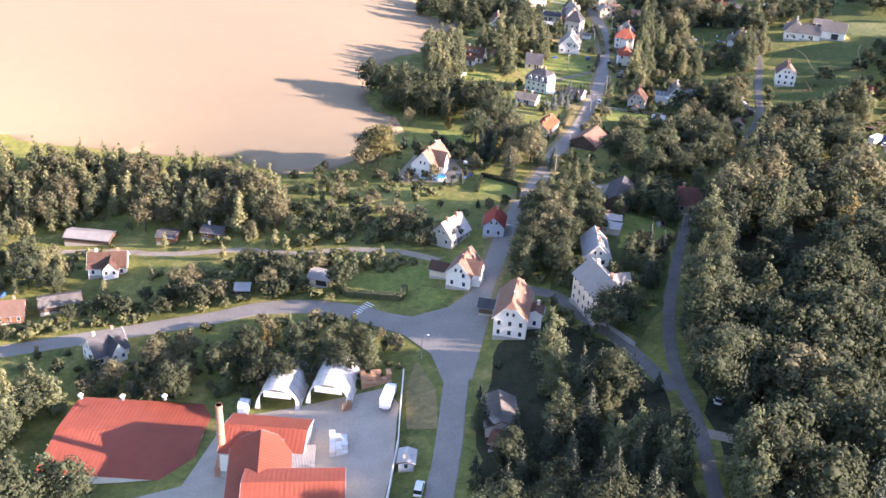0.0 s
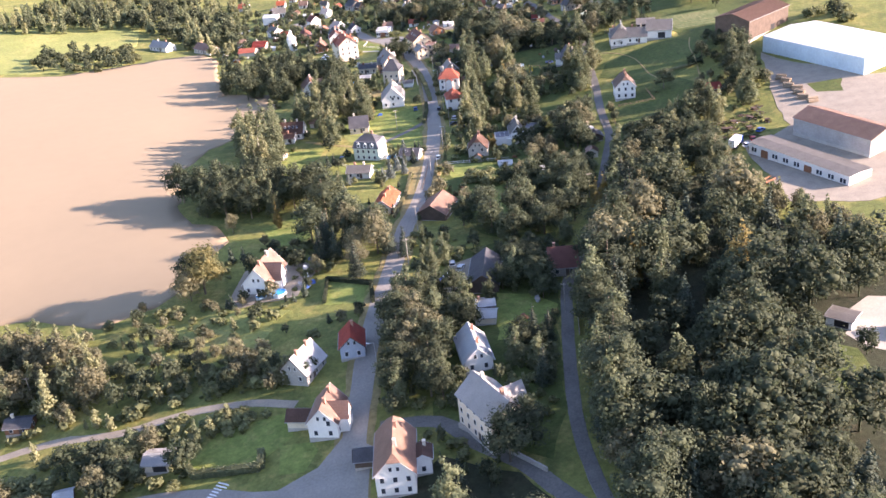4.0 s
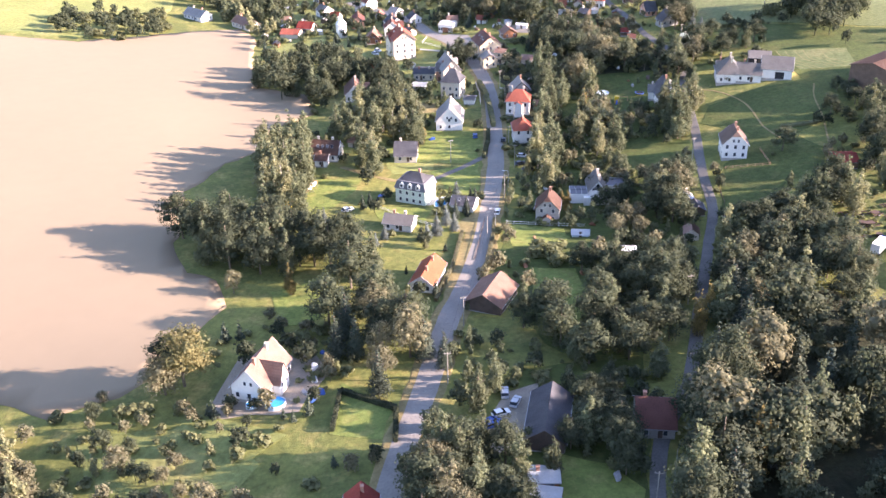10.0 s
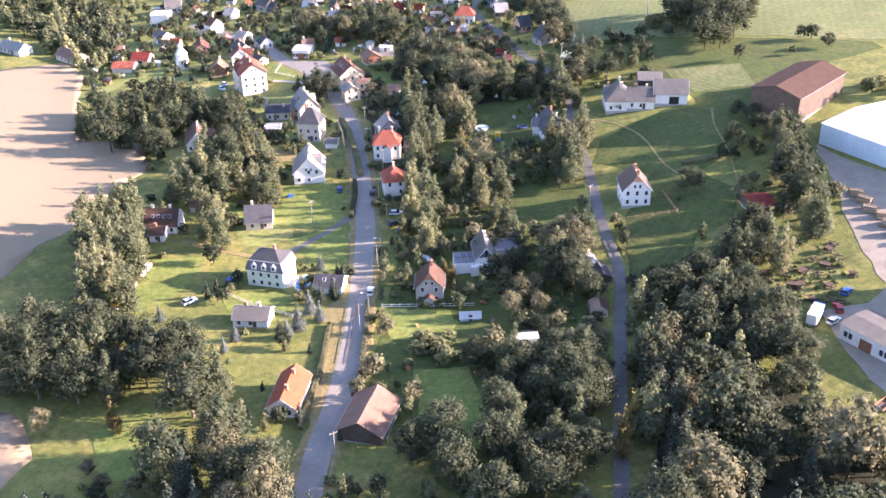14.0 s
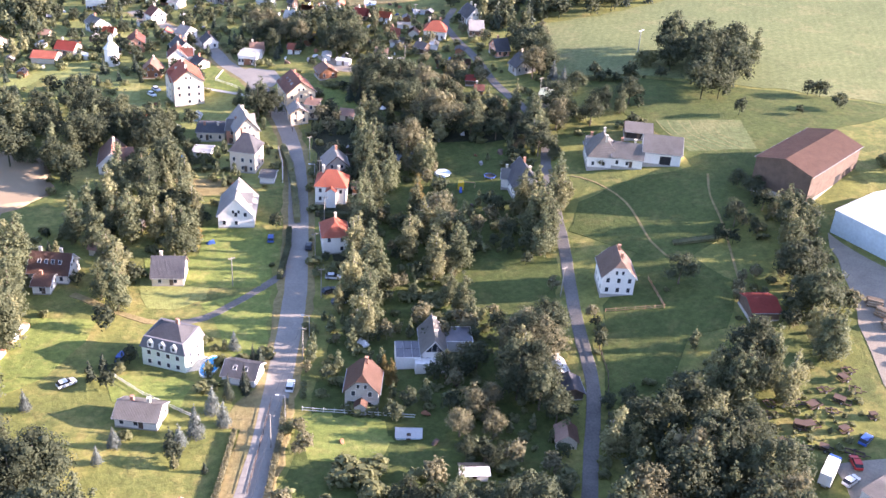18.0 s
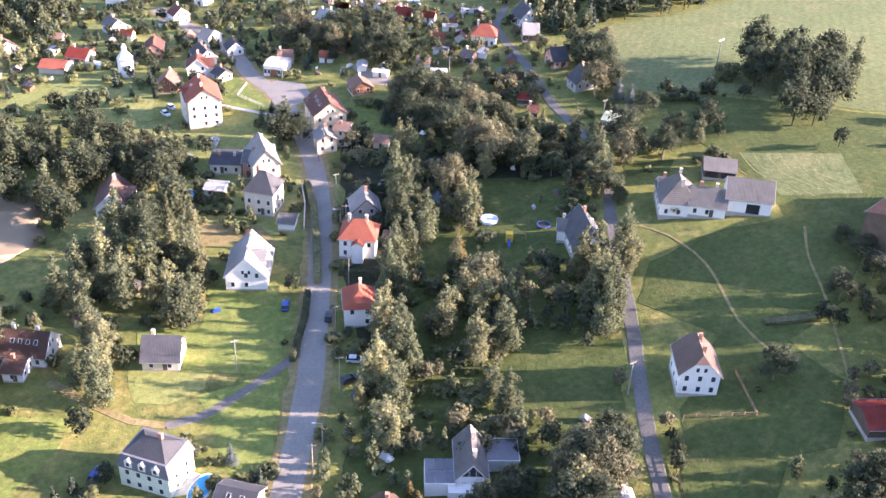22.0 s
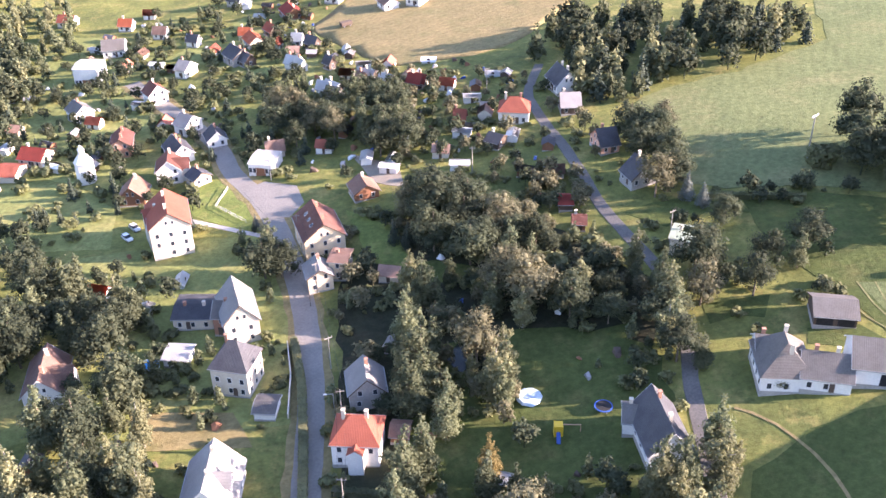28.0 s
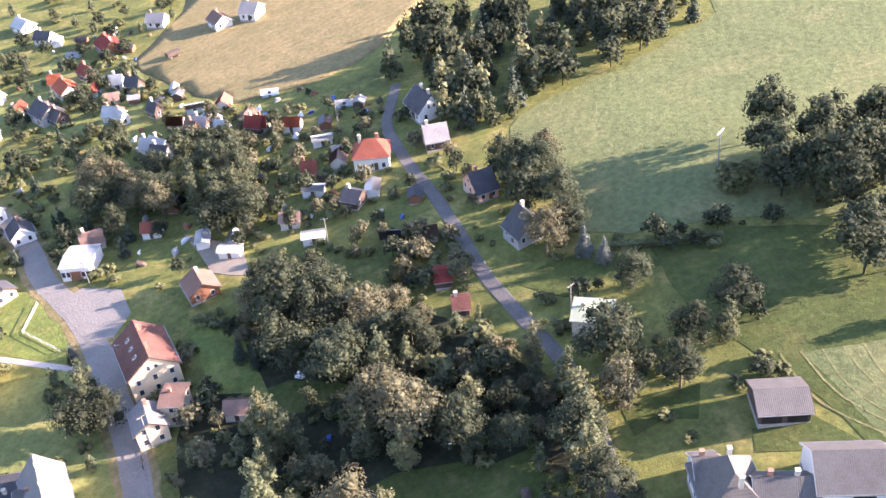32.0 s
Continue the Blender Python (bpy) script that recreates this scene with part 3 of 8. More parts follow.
patch("gravel_yard", [(55.7, 337.6), (64.4, 339.1), (59.6, 322.1), (49.3, 315.1), (45.7, 320.2)], GRAVEL, 0.061, "gravel yard with parked cars", "yard", clear=True, wobble=0.8)
patch("gravel_yard", [(122.4, 661.6), (134.0, 647.3), (134.3, 632.0), (125.7, 639.9)], GRAVEL, 0.062, "gravel clearing beside the cabin", "yard", clear=True, wobble=0.8)
patch("gravel_yard", [(-4.9, 237.0), (0.0, 223.5), (0.4, 207.8), (-6.8, 209.3), (-7.3, 225.4)], DRY, 0.063, "dry grass verge behind the yard wall", "grass", clear=True, wobble=0.8)
patch("dry_grass_plot", [(175.7, 414.4), (187.6, 416.4), (194.8, 397.7), (189.4, 384.4), (169.2, 384.6), (167.0, 396.5)], GRASS, 0.064, "rough olive grass of a scrap yard", "grass", clear=False, wobble=0.8)
patch("lawn", [(222.1, 414.7), (234.9, 410.8), (227.7, 399.6), (220.7, 405.1)], SHADED_PASTURE, 0.065, "grass plot in the depot", "grass", clear=True, wobble=2.0)
patch("grass_plot", [(217.8, 541.2), (244.1, 530.6), (236.8, 509.3), (216.3, 515.6)], HAYFIELD, 0.066, "paler mown strip of the pasture", "grass", clear=False, wobble=0.8)
patch("grass_plot", [(-149.7, 905.3), (-75.4, 870.3), (-78.2, 796.6), (-126.1, 761.2)], MEADOW, 0.069, "green field beyond the trees", "grass", clear=False, wobble=0.8)
patch("lawn", [(156.4, 449.1), (173.5, 468.4), (187.5, 461.4), (192.0, 444.7), (180.1, 430.3), (171.1, 430.2), (159.7, 417.8), (144.2, 411.5), (141.7, 415.5)], SHADED_PASTURE, 0.071, "long garden grass of the gabled house", "grass", clear=True, wobble=2.0)
patch("village_grass", [(2.0, 649.3), (24, 690), (46, 668), (60, 690), (60, 780), (100, 820), (130, 790), (118, 720), (60, 800), (20, 840), (-1.9, 758.3)], MEADOW, 0.024, "sunny grass between the village gardens", "grass", wobble=3.0)
patch("worn_yard", [(-13.7, 347.4), (-5.9, 371.6), (14, 366), (15.9, 356.3), (8.0, 343.5)], GRAVEL, 0.026, "trampled pale yard round the rambling house", "yard", wobble=1.5)
patch("lawn", [(47.4, 509.1), (61.0, 508.0), (63.4, 525.2), (80.9, 522.9), (83.1, 503.7), (77.3, 487.9), (65.3, 489.0), (48.4, 498.2)], LAWN, 0.072, "sunny garden grass below the grey roofed cottage", "grass", clear=True, wobble=2.0)
# these floor sheets hold tree shade in their colour
patch("wood_floor", [(60, 120), (61, 200), (64, 240), (78, 280), (90, 308), (104, 330), (122, 362), (150, 366), (158, 345), (154, 305), (168, 288), (160, 200), (160, 120)], SHADED_FLOOR, 0.03, "leaf litter under the wood, darkened to carry the tree shade", "ground", wobble=3.0)
patch("slope_floor", [(8, 150), (9, 205), (16.0, 239.5), (29.9, 249.6), (44, 236), (53, 214), (52, 150)], SHADED_FLOOR, 0.031, "leaf litter of the slope, shade put into its dark colour", "ground", wobble=2.0)
patch("upper_garden_grass", [(30, 556), (94, 545), (96, 600), (90, 626), (40, 630), (15, 600)], MEADOW, 0.027, "sunny grass of the gardens behind the street", "grass", wobble=3.0)
# two sheets that paint shade between road and lane as darker grass
patch("stream_grass", [(62, 392), (76, 428), (97, 472), (107, 515), (109, 560), (150, 562), (174, 560), (165, 520), (153, 480), (145, 450), (131, 415), (112, 375), (92, 346), (72, 352)], SHADED_PASTURE, 0.02, "rough grass of the gardens along the stream, darkened for shade", "grass", wobble=2.5)
patch("shaded_grass", [(32, 264), (46, 300), (62, 346), (92, 346), (82, 316), (72, 287), (61, 252), (52, 236), (42, 252)], SHADED_PASTURE, 0.021, "garden grass with the tree shade put into its dark green", "grass", wobble=2.0)
patch("garage_yard", [(132.5, 253.0), (133.5, 246.0), (137, 241.5), (150, 238), (160, 246), (158, 262), (148, 267), (140, 263), (138, 257)], YARD, 0.05, "pale concrete yard beside a garage", "yard", clear=True, wobble=0.6)
patch("wood_clearing", [(112, 233), (117, 246), (126, 251), (131, 246), (128, 236), (120, 230)], SHADED_PASTURE, 0.048, "overgrown clearing in the wood", "grass", clear=True, wobble=2.0)
# valley shade is put into this sheet's dark tone
patch("valley_floor", [(108, 590), (122, 612), (140, 618), (160, 600), (172, 580), (178, 550), (170, 540), (150, 556), (126, 560), (116, 545), (100, 470), (96, 500), (104, 560)], SHADED_FLOOR, 0.028, "rough ground of the stream valley, darkened to stand for shade", "ground", wobble=2.5)
patch("cottage_yard", [(46, 483), (53, 480), (61, 485), (63, 494), (60, 502), (52, 505), (45, 498)], MEADOW, 0.033, "trodden grassy yard round the grey roofed cottage", "yard", clear=True, wobble=2.5)


# ---- houses ----
def window_meshes():
    bm = bmesh.new()
    rim = lambda a, b, y: [bm.verts.new((x, y, z)) for x, z in ((-a, -b), (a, -b), (a, b), (-a, b))]
    o0, o1, i1, i0 = rim(0.53, 0.73, 0.05), rim(0.53, 0.73, -0.06), rim(0.45, 0.65, -0.06), rim(0.45, 0.65, 0.05)
    for a, b in ((o0, o1), (o1, i1), (i1, i0)):
        for i in range(4):
            bm.faces.new((a[i], a[(i + 1) % 4], b[(i + 1) % 4], b[i]))
    bmesh.ops.recalc_face_normals(bm, faces=bm.faces[:])
    f = bpy.data.meshes.new("window")
    bm.to_mesh(f)
    bm.free()
    f.materials.append(FRAME)
    bm = boxed(-0.45, -0.015, -0.65, 0.45, 0.03, 0.65)
    p = bpy.data.meshes.new("pane")
    bm.to_mesh(p)
    bm.free()
    p.materials.append(PANE)
    return f, p


WINDOW, WINDOW_PANE = window_meshes()


def window(parent, x, y, z, turn, w=1.0, h=1.0):
    """A framed window on a wall, facing turn (0: towards -y)."""
    f = shared("window", WINDOW, parent, (x, y, z), turn, (w, 1, h))
    shared("pane", WINDOW_PANE, f)
    return f


def roof_bm(L, W, e, h, cut, ov=0.45, thick=0.2, ovg=0.4):
    """Two slopes; cut 0 is a plain gable, 1 a full hip, between them a half hip."""
    s = (h - e) / (W / 2)
    x, y, z = L / 2 + ovg, W / 2 + ov, e - ov * s
    t, tz = cut * y, h - (h - z) * cut
    rx = x - (y * 0.8 * cut if cut else 0)
    bm = bmesh.new()
    v = lambda *p: bm.verts.new(p)
    r0, r1 = v(-rx, 0, h), v(rx, 0, h)
    side = {}
    for q in (-1, 1):
        side[q] = (v(-x, q * y, z), v(x, q * y, z), v(x, q * t, tz) if 0 < cut < 1 else None, v(-x, q * t, tz) if 0 < cut < 1 else None)
    for q in (-1, 1):
        a, b, c, d = side[q]
        ring = [p for p in (a, b, c, r1, r0, d) if p]
        bm.faces.new(ring if q < 0 else ring[::-1])
    if cut:
        k = 1 if cut >= 1 else 2
        for end, r in ((1, r1), (0, r0)):
            a = side[-1][end] if cut >= 1 else side[-1][2 if end else 3]
            b = side[1][end] if cut >= 1 else side[1][2 if end else 3]
            bm.faces.new((a, b, r) if end else (b, a, r))
    bmesh.ops.solidify(bm, geom=bm.faces[:], thickness=thick)
    bmesh.ops.recalc_face_normals(bm, faces=bm.faces[:])
    return bm


def wall_bm(L, W, e, h, cut, foot=-2.5):
    """Walls with gables, closed, standing a little into the ground."""
    h -= 0.25
    tz, t = h - (h - e) * cut, cut * W / 2
    prof = [(-W / 2, foot), (W / 2, foot), (W / 2, e)]
    if cut < 1:
        prof += [(t, tz), (-t, tz)] if cut else [(0, h)]
    prof.append((-W / 2, e))
    bm = bmesh.new()
    a = [bm.verts.new((-L / 2, y, z)) for y, z in prof]
    b = [bm.verts.new((L / 2, y, z)) for y, z in prof]
    bm.faces.new(a[::-1]), bm.faces.new(b)
    for i in range(len(a)):
        j = (i + 1) % len(a)
        bm.faces.new((a[i], a[j], b[j], b[i]))
    bmesh.ops.recalc_face_normals(bm, faces=bm.faces[:])
    return bm


def house(name, x, y, turn, L, W, e, h, roof, wall, floors=1, half=0.0, hip=0, wing=0, dormer=0, porch=0, skylights=0, bigdoor=0, label="", z=None):
    if floors:
        L, W, e, h = L * 0.89, W * 0.89, e * 1.04, h * 1.03
    hs = base(name, x, y, turn, label, "shed" if floors == 0 else "house", "village houses", z)
    rnd = random.Random(int(x * 13 + y * 7))
    cut = 1.0 if hip else half
    part("wall", wall_bm(L, W, e, h, cut), wall, hs)
    part("roof", roof_bm(L, W, e, h, cut), roof, hs)
    part("plinth", boxed(-L / 2 - 0.06, -W / 2 - 0.06, -2.6, L / 2 + 0.06, W / 2 + 0.06, 0.45), PLASTER_GREY, hs)
    KEEP_OUT.append((x, y, max(L, W) * 0.5 + 0.5))
    if L > 1.5 * W:
        for s in (-1, 1):
            KEEP_OUT.append((x + s * L * 0.3 * math.cos(radians(turn)), y + s * L * 0.3 * math.sin(radians(turn)), W * 0.5 + 0.8))
    if not hip:  # barge boards close the verges
        s = (h - e) / (W / 2)
        for sx in (-1, 1):
            for q in (-1, 1):
                bm = bmesh.new()
                x0 = sx * (L / 2 + 0.42)
                pts = [(x0, q * (W / 2 + 0.45), e - 0.45 * s - 0.28), (x0, q * half * W / 2, h - (h - e) * half - 0.28), (x0, q * half * W / 2, h - (h - e) * half - 0.02), (x0, q * (W / 2 + 0.45), e - 0.45 * s - 0.02)]
                a = [bm.verts.new(p) for p in pts]
                b = [bm.verts.new((p[0] + 0.06 * sx, p[1], p[2])) for p in pts]
                bm.faces.new(a), bm.faces.new(b[::-1])
                for i in range(4):
                    bm.faces.new((a[i], a[(i + 1) % 4], b[(i + 1) % 4], b[i]))
                bmesh.ops.recalc_face_normals(bm, faces=bm.faces[:])
                part("barge_board", bm, FRAME if wall in (PLASTER_WHITE, BRICK) else WOOD_DARK, hs)
    for q in (-1, 1):  # gutters
        bm = boxed(-L / 2 - 0.4, q * (W / 2 + 0.5) - 0.07, e - 0.45 * (h - e) / (W / 2) - 0.2, L / 2 + 0.4, q * (W / 2 + 0.5) + 0.07, e - 0.45 * (h - e) / (W / 2) - 0.06)
        part("gutter", bm, METAL_GREY, hs)
    # walls seen from the south, east and west
    for side, facing in (("long", -1), ("long", 1), ("end", -1), ("end", 1)):
        out = radians(turn) + ({-1: -math.pi / 2, 1: math.pi / 2}[facing] if side == "long" else {-1: math.pi, 1: 0.0}[facing])
        if math.sin(out) > 0.45 or not floors:
            continue
        run = L if side == "long" else W
        n = max(1, min(5, int(run / 2.7)))
        for f in range(floors):
            zc = 1.75 + 2.75 * f
            if zc > e - 0.5 and side == "long":
                continue
            span = run if zc < e - 0.4 else run * max(0.25, (h - zc) / (h - e + 0.01)) * 0.8
            m = n if zc < e - 0.4 else max(1, int(span / 2.5))
            if zc > h - 1.3:
                continue
            for i in range(m):
                o = (i + 0.5) / m * span - span / 2
                if rnd.random() < 0.08:
                    continue
                if side == "long":
                    window(hs, o, facing * (W / 2 + 0.02), zc, 0 if facing < 0 else math.pi, 0.95, 1.0)
                else:
                    window(hs, facing * (L / 2 + 0.02), o, zc, -math.pi / 2 if facing < 0 else math.pi / 2, 0.95, 1.0)
        if side == "end" and not hip and h - e > 2.5 and floors * 2.75 + 1.75 < h - 1.2:
            for o in (-0.8, 0.8):
                window(hs, facing * (L / 2 + 0.02), o, min(h - 1.9, e + 1.0), -math.pi / 2 if facing < 0 else math.pi / 2, 0.7, 0.8)
    if floors:
        for i in range(1 if L < 9 else 2):
            cx = (-0.25 + 0.5 * i) * L + rnd.uniform(-0.6, 0.6)
            bm = boxed(cx - 0.35, 0.1, h - 1.4, cx + 0.35, 0.75, h + 0.9)
            box(bm, cx - 0.42, 0.03, h + 0.9, cx + 0.42, 0.82, h + 1.05)
            part("chimney", bm, BRICK if rnd.random() < 0.6 else PLASTER_CREAM, hs)
        d = boxed(-0.5, -0.05, 0.0, 0.5, 0.05, 2.1)
        dr = part("door", d, WOOD_DARK, hs)
        dr.location = (L * 0.12, (-1 if math.cos(radians(turn)) > 0 else 1) * (W / 2 + 0.03), 0.45)
    if bigdoor:
        for i in range(bigdoor):
            o = (i + 0.5) / bigdoor * L - L / 2 if bigdoor > 1 else L * 0.1
            q = -1 if math.cos(radians(turn)) > 0 else 1
            w = min(1.7, L / 2 / bigdoor - 0.4)
            # no opening is cut: the slab's colour gives the dark interior
            part("doorway", boxed(o - w, q * (W / 2) - 0.05, -0.3, o + w, q * (W / 2) + 0.05, min(e - 0.5, 3.2)), DOOR_SHADE, hs, "near-black panel painted as the shade inside a doorway")
    for i in range(skylights):
        o = (i + 0.5) / skylights * L * 0.7 - L * 0.35
        q = -1 if math.cos(radians(turn)) >= 0 else 1
        s = (h - e) / (W / 2)
        a = math.atan(s)
        sk = new("skylight", WINDOW)
        sk.parent = hs
        sk.matrix_basis = Matrix.Translation((o, q * W * 0.24, e + s * (W / 2 - W * 0.24) + 0.05)) @ Matrix.Rotation(0 if q < 0 else math.pi, 4, "Z") @ Matrix.Rotation(-(math.pi / 2 - a), 4, "X") @ Matrix.Diagonal((0.8, 1, 0.8, 1))
        shared("pane", WINDOW_PANE, sk)
    if wing or dormer:
        q = -1 if math.sin(radians(turn) - math.pi / 2) < 0 else 1
        if abs(math.cos(radians(turn))) < 0.5:
            q = 1 if math.sin(radians(turn)) < 0 else -1
        ww, hh, ee, reach = (W * 0.55, h - 0.6, e, W * 0.5 + 2.2) if wing else (W * 0.32, h - 0.7, e + (h - e) * 0.45, W * 0.42)
        cxx = L * 0.1
        wb = wall_bm(reach, ww, ee, hh, 0, -2.5 if wing else e - 0.5)
        rb = roof_bm(reach, ww, ee, hh, 0, 0.3, 0.16, 0.3)
        m = Matrix.Translation((cxx, q * reach / 2, 0)) @ Matrix.Rotation(q * math.pi / 2, 4, "Z")
        bmesh.ops.transform(wb, matrix=m, verts=wb.verts[:]), bmesh.ops.transform(rb, matrix=m, verts=rb.verts[:])
        part("wing_wall" if wing else "dormer_wall", wb, wall, hs), part("wing_roof" if wing else "dormer_roof", rb, roof, hs)
        for o in (-0.25, 0.25):
            window(hs, cxx + o * ww, q * (reach + 0.02), ee - 0.9 if wing else ee - 0.3, 0 if q < 0 else math.pi, 0.9, 0.9 if wing else 0.7)
    if porch:
        q = 1 if math.sin(radians(turn)) < 0 else -1
        if abs(math.cos(radians(turn))) > 0.7:
            wb, rb = wall_bm(2.4, 3.0, min(e, 5.2), min(e, 5.2) + 1.1, 0), roof_bm(2.4, 3.0, min(e, 5.2), min(e, 5.2) + 1.1, 0, 0.2, 0.14, 0.2)
            m = Matrix.Translation((0.3, -W / 2 - 0.9, 0)) @ Matrix.Rotation(math.pi / 2, 4, "Z")
        else:
            wb, rb = wall_bm(2.2, 2.6, 2.5, 3.5, 0), roof_bm(2.2, 2.6, 2.5, 3.5, 0, 0.2, 0.14, 0.2)
            m = Matrix.Translation((q * (L / 2 + 1.0), 0, 0))
        bmesh.ops.transform(wb, matrix=m, verts=wb.verts[:]), bmesh.ops.transform(rb, matrix=m, verts=rb.verts[:])
        part("porch_wall", wb, wall, hs), part("porch_roof", rb, roof, hs)
    return hs


house("corner_house", 20.6, 248.6, -102, 17.0, 9.5, 6, 10.5, roof=ROOF_TAN, wall=PLASTER_WHITE, half=0.35, floors=2, label="corner house with tan tiled roof and white plaster walls")
house("orange_house", 8.7, 274.1, -111, 11.8, 8, 4.6, 8.4, roof=ROOF_PINK, wall=PLASTER_WHITE, floors=2, wing=1, half=0.0, label="house with faded orange tiled roof and cross gable")
house("orange_annex", 2.6, 278.7, -21, 6.0, 5.0, 2.8, 4.4, roof=ROOF_BROWN, wall=PLASTER_CREAM, floors=0, label="low brown roofed annex beside the orange house")
house("white_roof_house", 5.6, 299.7, -127, 11.2, 9.0, 3.3, 7.6, roof=ROOF_PALE, wall=PLASTER_GREY, floors=1, label="cottage with pale sheet roof and grey plaster walls")
house("red_roof_house", 19.5, 302.7, -99, 9.6, 7.2, 3.8, 6.8, roof=ROOF_DULLRED, wall=PLASTER_BLUE, floors=1, label="house with weathered red roof beside the road")
house("stone_villa", 43.8, 251.6, -74, 16.4, 10.5, 8, 12, roof=ROOF_PALEGREY, wall=PLASTER_CREAM, floors=3, wing=1, label="tall cream villa with pale grey roof and cross gable")
house("white_cottage", 47.6, 281.8, -94, 14.2, 8, 3.5, 7, roof=ROOF_PALE, wall=PLASTER_WHITE, floors=1, label="small white cottage among trees")
house("pink_roof_house", 0.2, 357.1, -115, 15.9, 10, 4, 9, roof=ROOF_PINK, wall=PLASTER_WHITE, floors=1, wing=1, label="rambling house with pinkish tiled roof and cross wing")
house("orange_cottage", 46.7, 397.2, -114, 14.7, 7.5, 3, 5.5, roof=ROOF_ORANGE, wall=PLASTER_WHITE, floors=1, label="small white cottage with bright orange tiled roof")
house("brown_barn", 61.7, 381.5, -122, 13.2, 10, 3, 6, roof=ROOF_TAN, wall=WOOD_DARK, floors=0, label="low timber barn with brown roof beside the road")
house("garage", 66.2, 447.7, -27, 7.5, 6.5, 2.7, 4.6, roof=ROOF_SLATE, wall=PLASTER_WHITE, floors=0, skylights=2, label="white garage with dark grey roof and two skylights")
house("bungalow", 43.5, 437.1, -23, 10.2, 7.5, 2.8, 4.6, roof=ROOF_GREY, wall=PLASTER_WHITE, floors=1, label="low white bungalow with weathered grey roof")
house("stone_house", 90.7, 432.9, -109, 8.6, 8.2, 5.2, 9.0, roof=ROOF_BROWN, wall=PLASTER_GREY, floors=2, porch=1, half=0.35, label="grey rendered house with dark brown roof and small porch")
house("gable_house", 162.6, 456.8, -106, 10.9, 9.3, 5.5, 9.7, roof=ROOF_UMBER, wall=PLASTER_WHITE, floors=2, half=0.35, label="white two-storey house with brown half-hipped roof")
house("white_gable_house", 74.8, 528.2, -102, 15.0, 11.5, 4.2, 9.5, roof=ROOF_PALEGREY, wall=PLASTER_WHITE, floors=2, dormer=1, label="large white gabled house with pale roof")
house("lower_red_house", 98.7, 503.5, -97, 9.8, 8, 5.5, 8.5, roof=ROOF_RED, wall=PLASTER_WHITE, floors=2, hip=1, label="white house with red hipped roof beside the road")
house("hidden_house", 134.5, 428, -97, 7, 5.5, 2.4, 3.8, roof=ROOF_PALE, wall=PLASTER_CREAM, floors=1, label="cottage half hidden by a tree beside the lane")
house("lane_shed", 135.3, 421.1, -100, 5.7, 4.5, 2.4, 3.6, roof=ROOF_SLATE, wall=WOOD_DARK, floors=0, label="small dark timber shed beside the lane")
house("brown_roof_house", 24.0, 504.9, -19, 11.5, 9.5, 3.2, 7, roof=ROOF_BROWN, wall=PLASTER_WHITE, floors=1, skylights=4, label="long white house with dark brown roof and skylights")
house("brown_annex", 21.9, 498.4, -15, 4.9, 7, 2.8, 4, roof=ROOF_BROWN, wall=PLASTER_WHITE, floors=1, label="white annex with flat brown roof")
house("grey_roof_house", 53.1, 497.3, -12, 9.1, 9.5, 3, 6.8, roof=ROOF_SLATE, wall=PLASTER_CREAM, floors=1, label="cottage with dark grey roof among birches")
house("brick_house", 83.3, 582.1, -85, 14, 9, 6.5, 11, roof=ROOF_PALEGREY, wall=PLASTER_CREAM, floors=2, dormer=1, label="brick house with pale roof and white trim")
house("brick_wing", 80.1, 583.4, 161, 4.4, 7, 5.5, 8, roof=ROOF_GREY, wall=BRICK, floors=2, label="brick wing with grey roof")
house("low_wing", 73.4, 590.0, 167, 10.6, 11, 3.4, 4.2, roof=ROOF_SLATE, wall=PLASTER_CREAM, floors=1, label="low extension with slate grey roof")
house("pyramid_house", 81.7, 561.7, -26, 9.5, 9.5, 7.5, 12, roof=ROOF_SLATE, wall=PLASTER_CREAM, floors=2, hip=1, label="cream villa with steep grey hipped roof")
house("salmon_house", 40.1, 573.0, -94, 14.3, 9.5, 3.5, 7.5, roof=ROOF_PINK, wall=PLASTER_WHITE, floors=1, wing=1, label="house with salmon tiled roof and white dormer wing")
house("grey_gable_house", 108.1, 548.0, -94, 8.9, 8.5, 4.5, 8, roof=ROOF_PALEGREY, wall=PLASTER_GREY, floors=2, label="narrow grey gabled house with pale roof")
house("red_villa", 103.9, 532.4, -18, 10.5, 9.5, 6, 9.5, roof=ROOF_RED, wall=PLASTER_WHITE, floors=2, hip=1, porch=1, label="white villa with red hipped tile roof and front bay")
house("garden_shed_red", 112.7, 533.7, -20, 3.5, 4.5, 2.4, 3.4, roof=ROOF_PINK, wall=WOOD_RED, floors=0, label="small reddish timber garden shed")
house("road_shed", 87.0, 550.4, -18, 4.4, 5.5, 2.5, 3.2, roof=ROOF_GREY, wall=PLASTER_WHITE, floors=0, label="small white roadside shed with grey roof")
house("school", 67.7, 627.9, 94, 15.6, 12, 9.5, 13.5, roof=ROOF_RED, wall=PLASTER_CREAM, floors=3, label="tall cream school building with red roof")
house("school_wing", 63.7, 630.4, -168, 5.5, 9, 8, 11, roof=ROOF_RED, wall=PLASTER_CREAM, floors=2, label="school side wing with red roof")
house("long_house", 106.5, 611.9, -84, 15.1, 12, 6, 10, roof=ROOF_WORNRED, wall=PLASTER_YELLOW, floors=2, skylights=3, label="long yellow house with dark red tiled roof")
house("annex_house", 103.8, 593.4, -88, 7.5, 7, 4.5, 6.5, roof=ROOF_PALEGREY, wall=PLASTER_YELLOW, floors=2, label="small yellow gabled annex")
